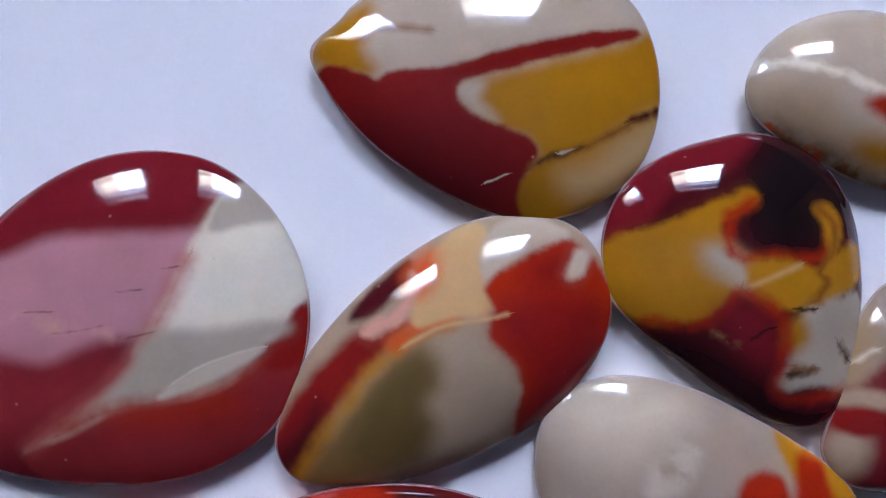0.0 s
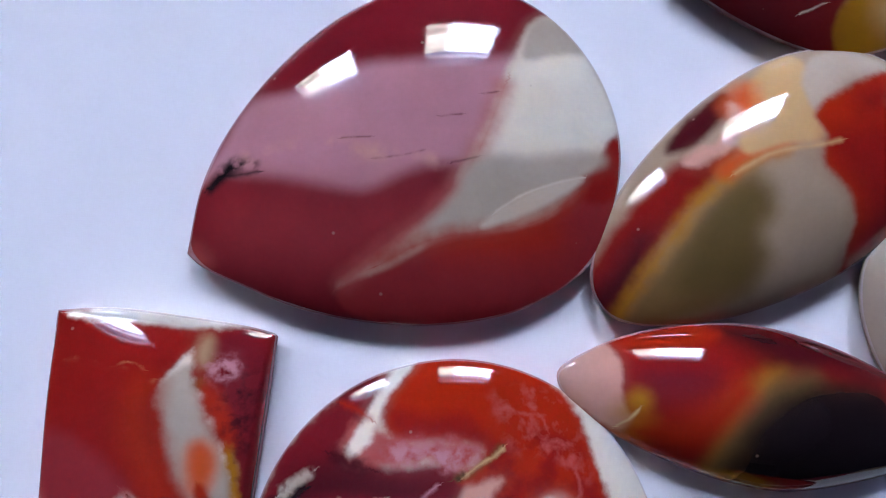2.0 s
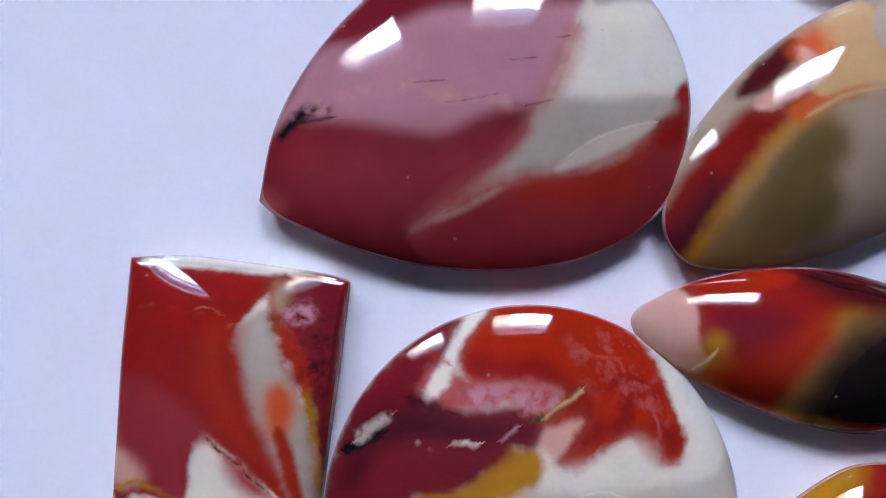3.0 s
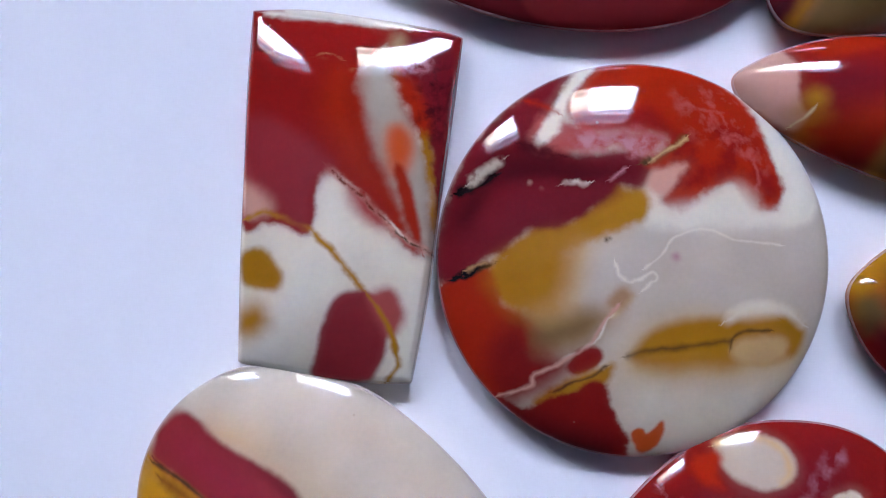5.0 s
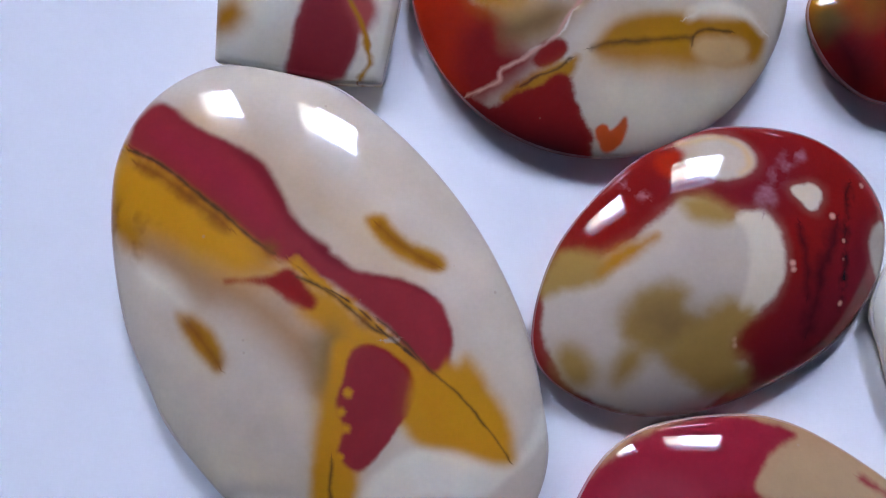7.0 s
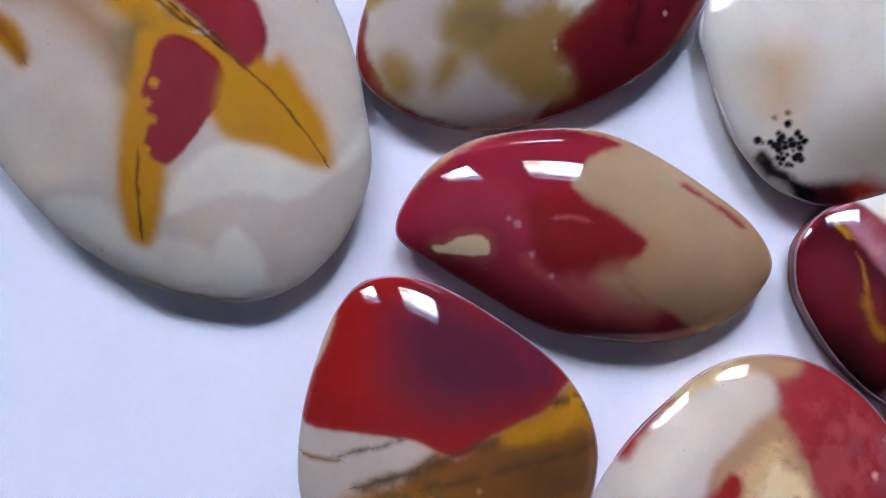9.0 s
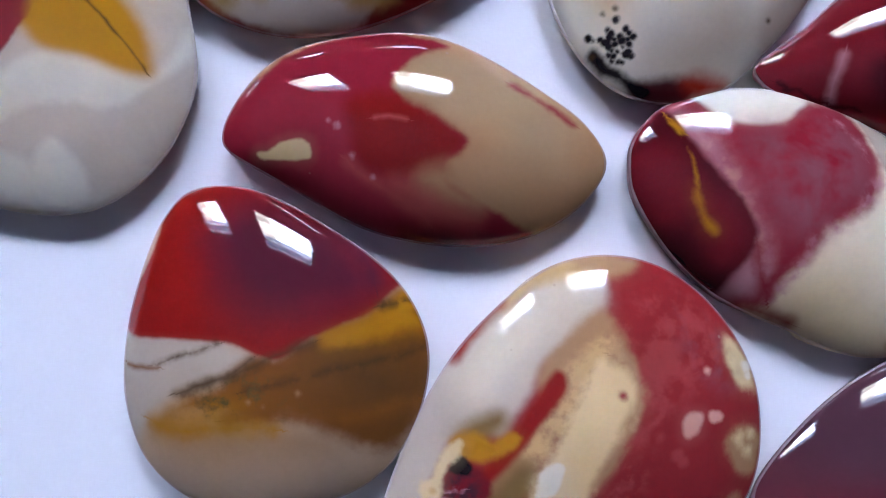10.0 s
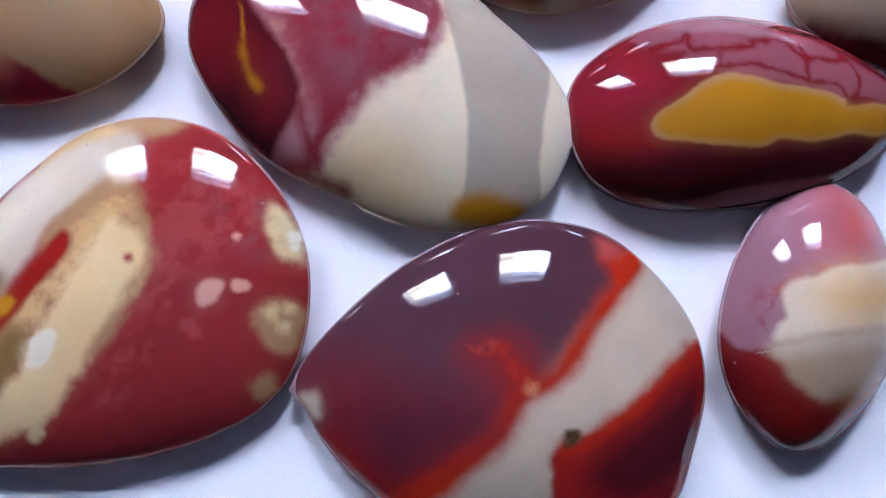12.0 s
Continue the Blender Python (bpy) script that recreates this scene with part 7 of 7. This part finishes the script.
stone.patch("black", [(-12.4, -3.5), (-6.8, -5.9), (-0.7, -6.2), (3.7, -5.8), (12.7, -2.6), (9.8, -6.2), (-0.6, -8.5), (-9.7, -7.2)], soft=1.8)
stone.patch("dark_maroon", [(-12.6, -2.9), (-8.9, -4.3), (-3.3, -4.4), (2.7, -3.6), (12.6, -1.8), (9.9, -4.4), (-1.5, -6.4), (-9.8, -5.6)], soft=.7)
stone.patch("red", [(-11.2, -1.7), (-8.3, -1.5), (-6.5, -2.7), (-6.8, -3.6), (-10.4, -3.4)], soft=.9)
stone.patch("tan", [(-6.7, -1.8), (-6.1, -1.0), (-4.5, -0.1), (-3.3, 0.9), (-1.8, 1.6), (0.3, 1.4), (2.6, 0.9), (5.8, 0.6), (7.5, 0.1), (7.8, -0.4), (10.8, 0.1), (14.2, -0.0), (11.2, -1.9), (8.2, -2.1), (5.3, -2.8), (2.6, -2.9), (1.2, -3.4), (-1.9, -3.3), (-5.0, -3.0), (-6.3, -2.7)], soft=.1, warp=.2)
stone.patch("mustard", [(-6.5, -1.8), (-5.9, -1.1), (-4.3, -0.3), (-3.1, 0.6), (-1.6, 1.1), (0.4, 1.0), (2.8, 0.5), (6.0, 0.2), (7.7, -0.4), (10.8, -0.1), (14.1, -0.1), (11.2, -1.8), (8.2, -2.0), (5.3, -2.7), (2.6, -2.8), (0.9, -3.3), (-1.9, -3.1), (-5.0, -2.9), (-6.1, -2.5)], soft=.25, warp=.2)
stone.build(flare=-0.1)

# pink and cream teardrop cabochon with deep red base
stone = Cabochon("teardrop_cabochon", 60.1, -118.6, 6.6, "blood", "pink and cream teardrop cabochon with deep red base",
    [(-6.7, -0.6), (-5.5, 3.7), (-3.2, 7.6), (-0.1, 9.7), (2.1, 10.0), (4.6, 8.3), (6.1, 5.0), (6.5, 0.8), (5.8, -3.4), (3.7, -6.8), (1.1, -9.2), (-1.1, -10.0), (-3.1, -9.5), (-5.5, -6.9), (-6.6, -4.0)], ())
stone.patch("dark_maroon", [(-7.2, -1.9), (-6.3, -3.5), (-4.8, -7.6), (-1.9, -10.1), (-4.7, -8.5), (-6.7, -5.2)], soft=1)
stone.patch("mauve", [(-7.8, -0.2), (-6.6, 3.2), (-4.1, 7.4), (-0.9, 10.1), (2.4, 10.5), (5.5, 8.5), (7.4, 5.5), (7.7, 3.3), (3.0, 3.5), (1.0, 3.3), (-0.2, 3.0), (-1.7, 2.6), (-2.5, 2.2), (-3.2, 1.3), (-3.3, -0.1), (-3.7, -0.9), (-3.9, -2.0), (-5.0, -2.5), (-6.1, -2.3), (-6.5, -1.5)], soft=.16, warp=.25)
stone.patch("rose", [(1.6, 9.3), (4.3, 8.4), (3.6, 5.0), (1.1, 3.8), (0.6, 6.2)], soft=1.6)
stone.patch("crimson", [(-4.5, 0.3), (-3.8, 1.1), (-3.3, 0.9), (-3.6, -0.6), (-4.3, -0.6)], soft=.6, warp=.8, mottle=.6)
stone.patch("rose", [(-3.2, 1.9), (-1.9, 2.9), (1.1, 3.8), (5.0, 4.3), (4.4, 3.5), (0.1, 3.1), (-2.5, 2.2)], soft=.4, warp=.8, mottle=.9)
stone.patch("cream", [(-3.9, -2.0), (-3.7, -0.9), (-3.2, -0.2), (-3.2, 1.3), (-2.5, 2.2), (-1.4, 2.5), (0.1, 3.0), (1.9, 3.3), (8.2, 3.9), (7.9, -1.0), (-0.3, -1.3), (-2.4, -1.8)], soft=.16, warp=.3)
stone.patch("sand", [(-0.8, 1.9), (2.8, 2.8), (8.1, 2.5), (7.5, -0.1), (0.9, -0.5), (-0.9, 0.5)], soft=1.2)
stone.patch("taupe", [(-3.9, -2.3), (-2.4, -1.9), (-0.3, -1.4), (7.9, -0.7), (7.7, -3.4), (5.3, -5.3), (1.3, -5.9), (-0.9, -5.9), (-2.5, -5.0), (-3.4, -3.7)], soft=.25)
stone.vein("beige", [(-3.8, -2.6), (-2.4, -2.3), (-0.3, -1.9), (7.0, -1.3)], width=1, soft=.5)
stone.patch("brown", [(0.4, -6.2), (2.3, -5.5), (6.4, -3.9), (6.8, -4.7), (4.6, -6.4)], soft=.6)
stone.build()

# dark red oval cabochon with beige edge
stone = Cabochon("oval_cabochon", 38.9, -86.6, 6.1, "maroon", "dark red oval cabochon with beige edge",
    [(-15.5, -1.4), (-13.3, 0.8), (-10.8, 2.6), (-6.7, 6.0), (-1.6, 8.1), (4.4, 8.2), (9.3, 6.2), (12.1, 2.1), (11.7, -2.5), (8.5, -6.5), (4.4, -8.1), (0.9, -8.3), (-2.4, -7.6), (-7.2, -5.6), (-12.5, -3.7)], ())
stone.patch("beige", [(1.3, -8.1), (3.4, -6.8), (8.4, -5.5), (14.8, -4.7), (15.2, -7.6), (11.4, -8.8), (6.7, -9.5), (2.9, -9.0)], soft=.4)
stone.patch("fawn", [(-3.1, -8.1), (1.1, -8.3), (2.9, -9.0), (1.5, -9.7), (-2.7, -9.1)], soft=.5)
stone.vein("lilac", [(-8.7, -0.4), (-9.5, -3.0), (-9.4, -4.7)], width=.4, soft=.35)
stone.patch("dark_maroon", [(-6.5, -1.5), (-4.6, -0.9), (-1.8, -1.5), (-0.8, -4.4), (-3.8, -5.2), (-6.2, -3.6)], soft=.6)
stone.vein("dark_maroon", [(-13.7, -2.4), (-10.5, -3.9), (-6.9, -5.0)], width=.3, warp=.6)
stone.build()

# tan oval cabochon with dark red edge
stone = Cabochon("oval_cabochon", 68.2, -93.3, 6.1, "taupe", "tan oval cabochon with dark red edge",
    [(-8.5, 0.0), (-7.5, -2.3), (-4.9, -4.4), (-1.1, -6.0), (2.9, -6.4), (6.6, -4.1), (7.8, -0.4), (6.3, 3.9), (2.0, 6.3), (-3.5, 5.8), (-7.2, 3.3)], ())
stone.patch("dark_maroon", [(-7.2, -2.6), (-4.8, -3.8), (-0.4, -5.4), (0.6, -7.6), (-4.2, -6.2), (-6.3, -4.9)], soft=.3, warp=.5)
stone.build()
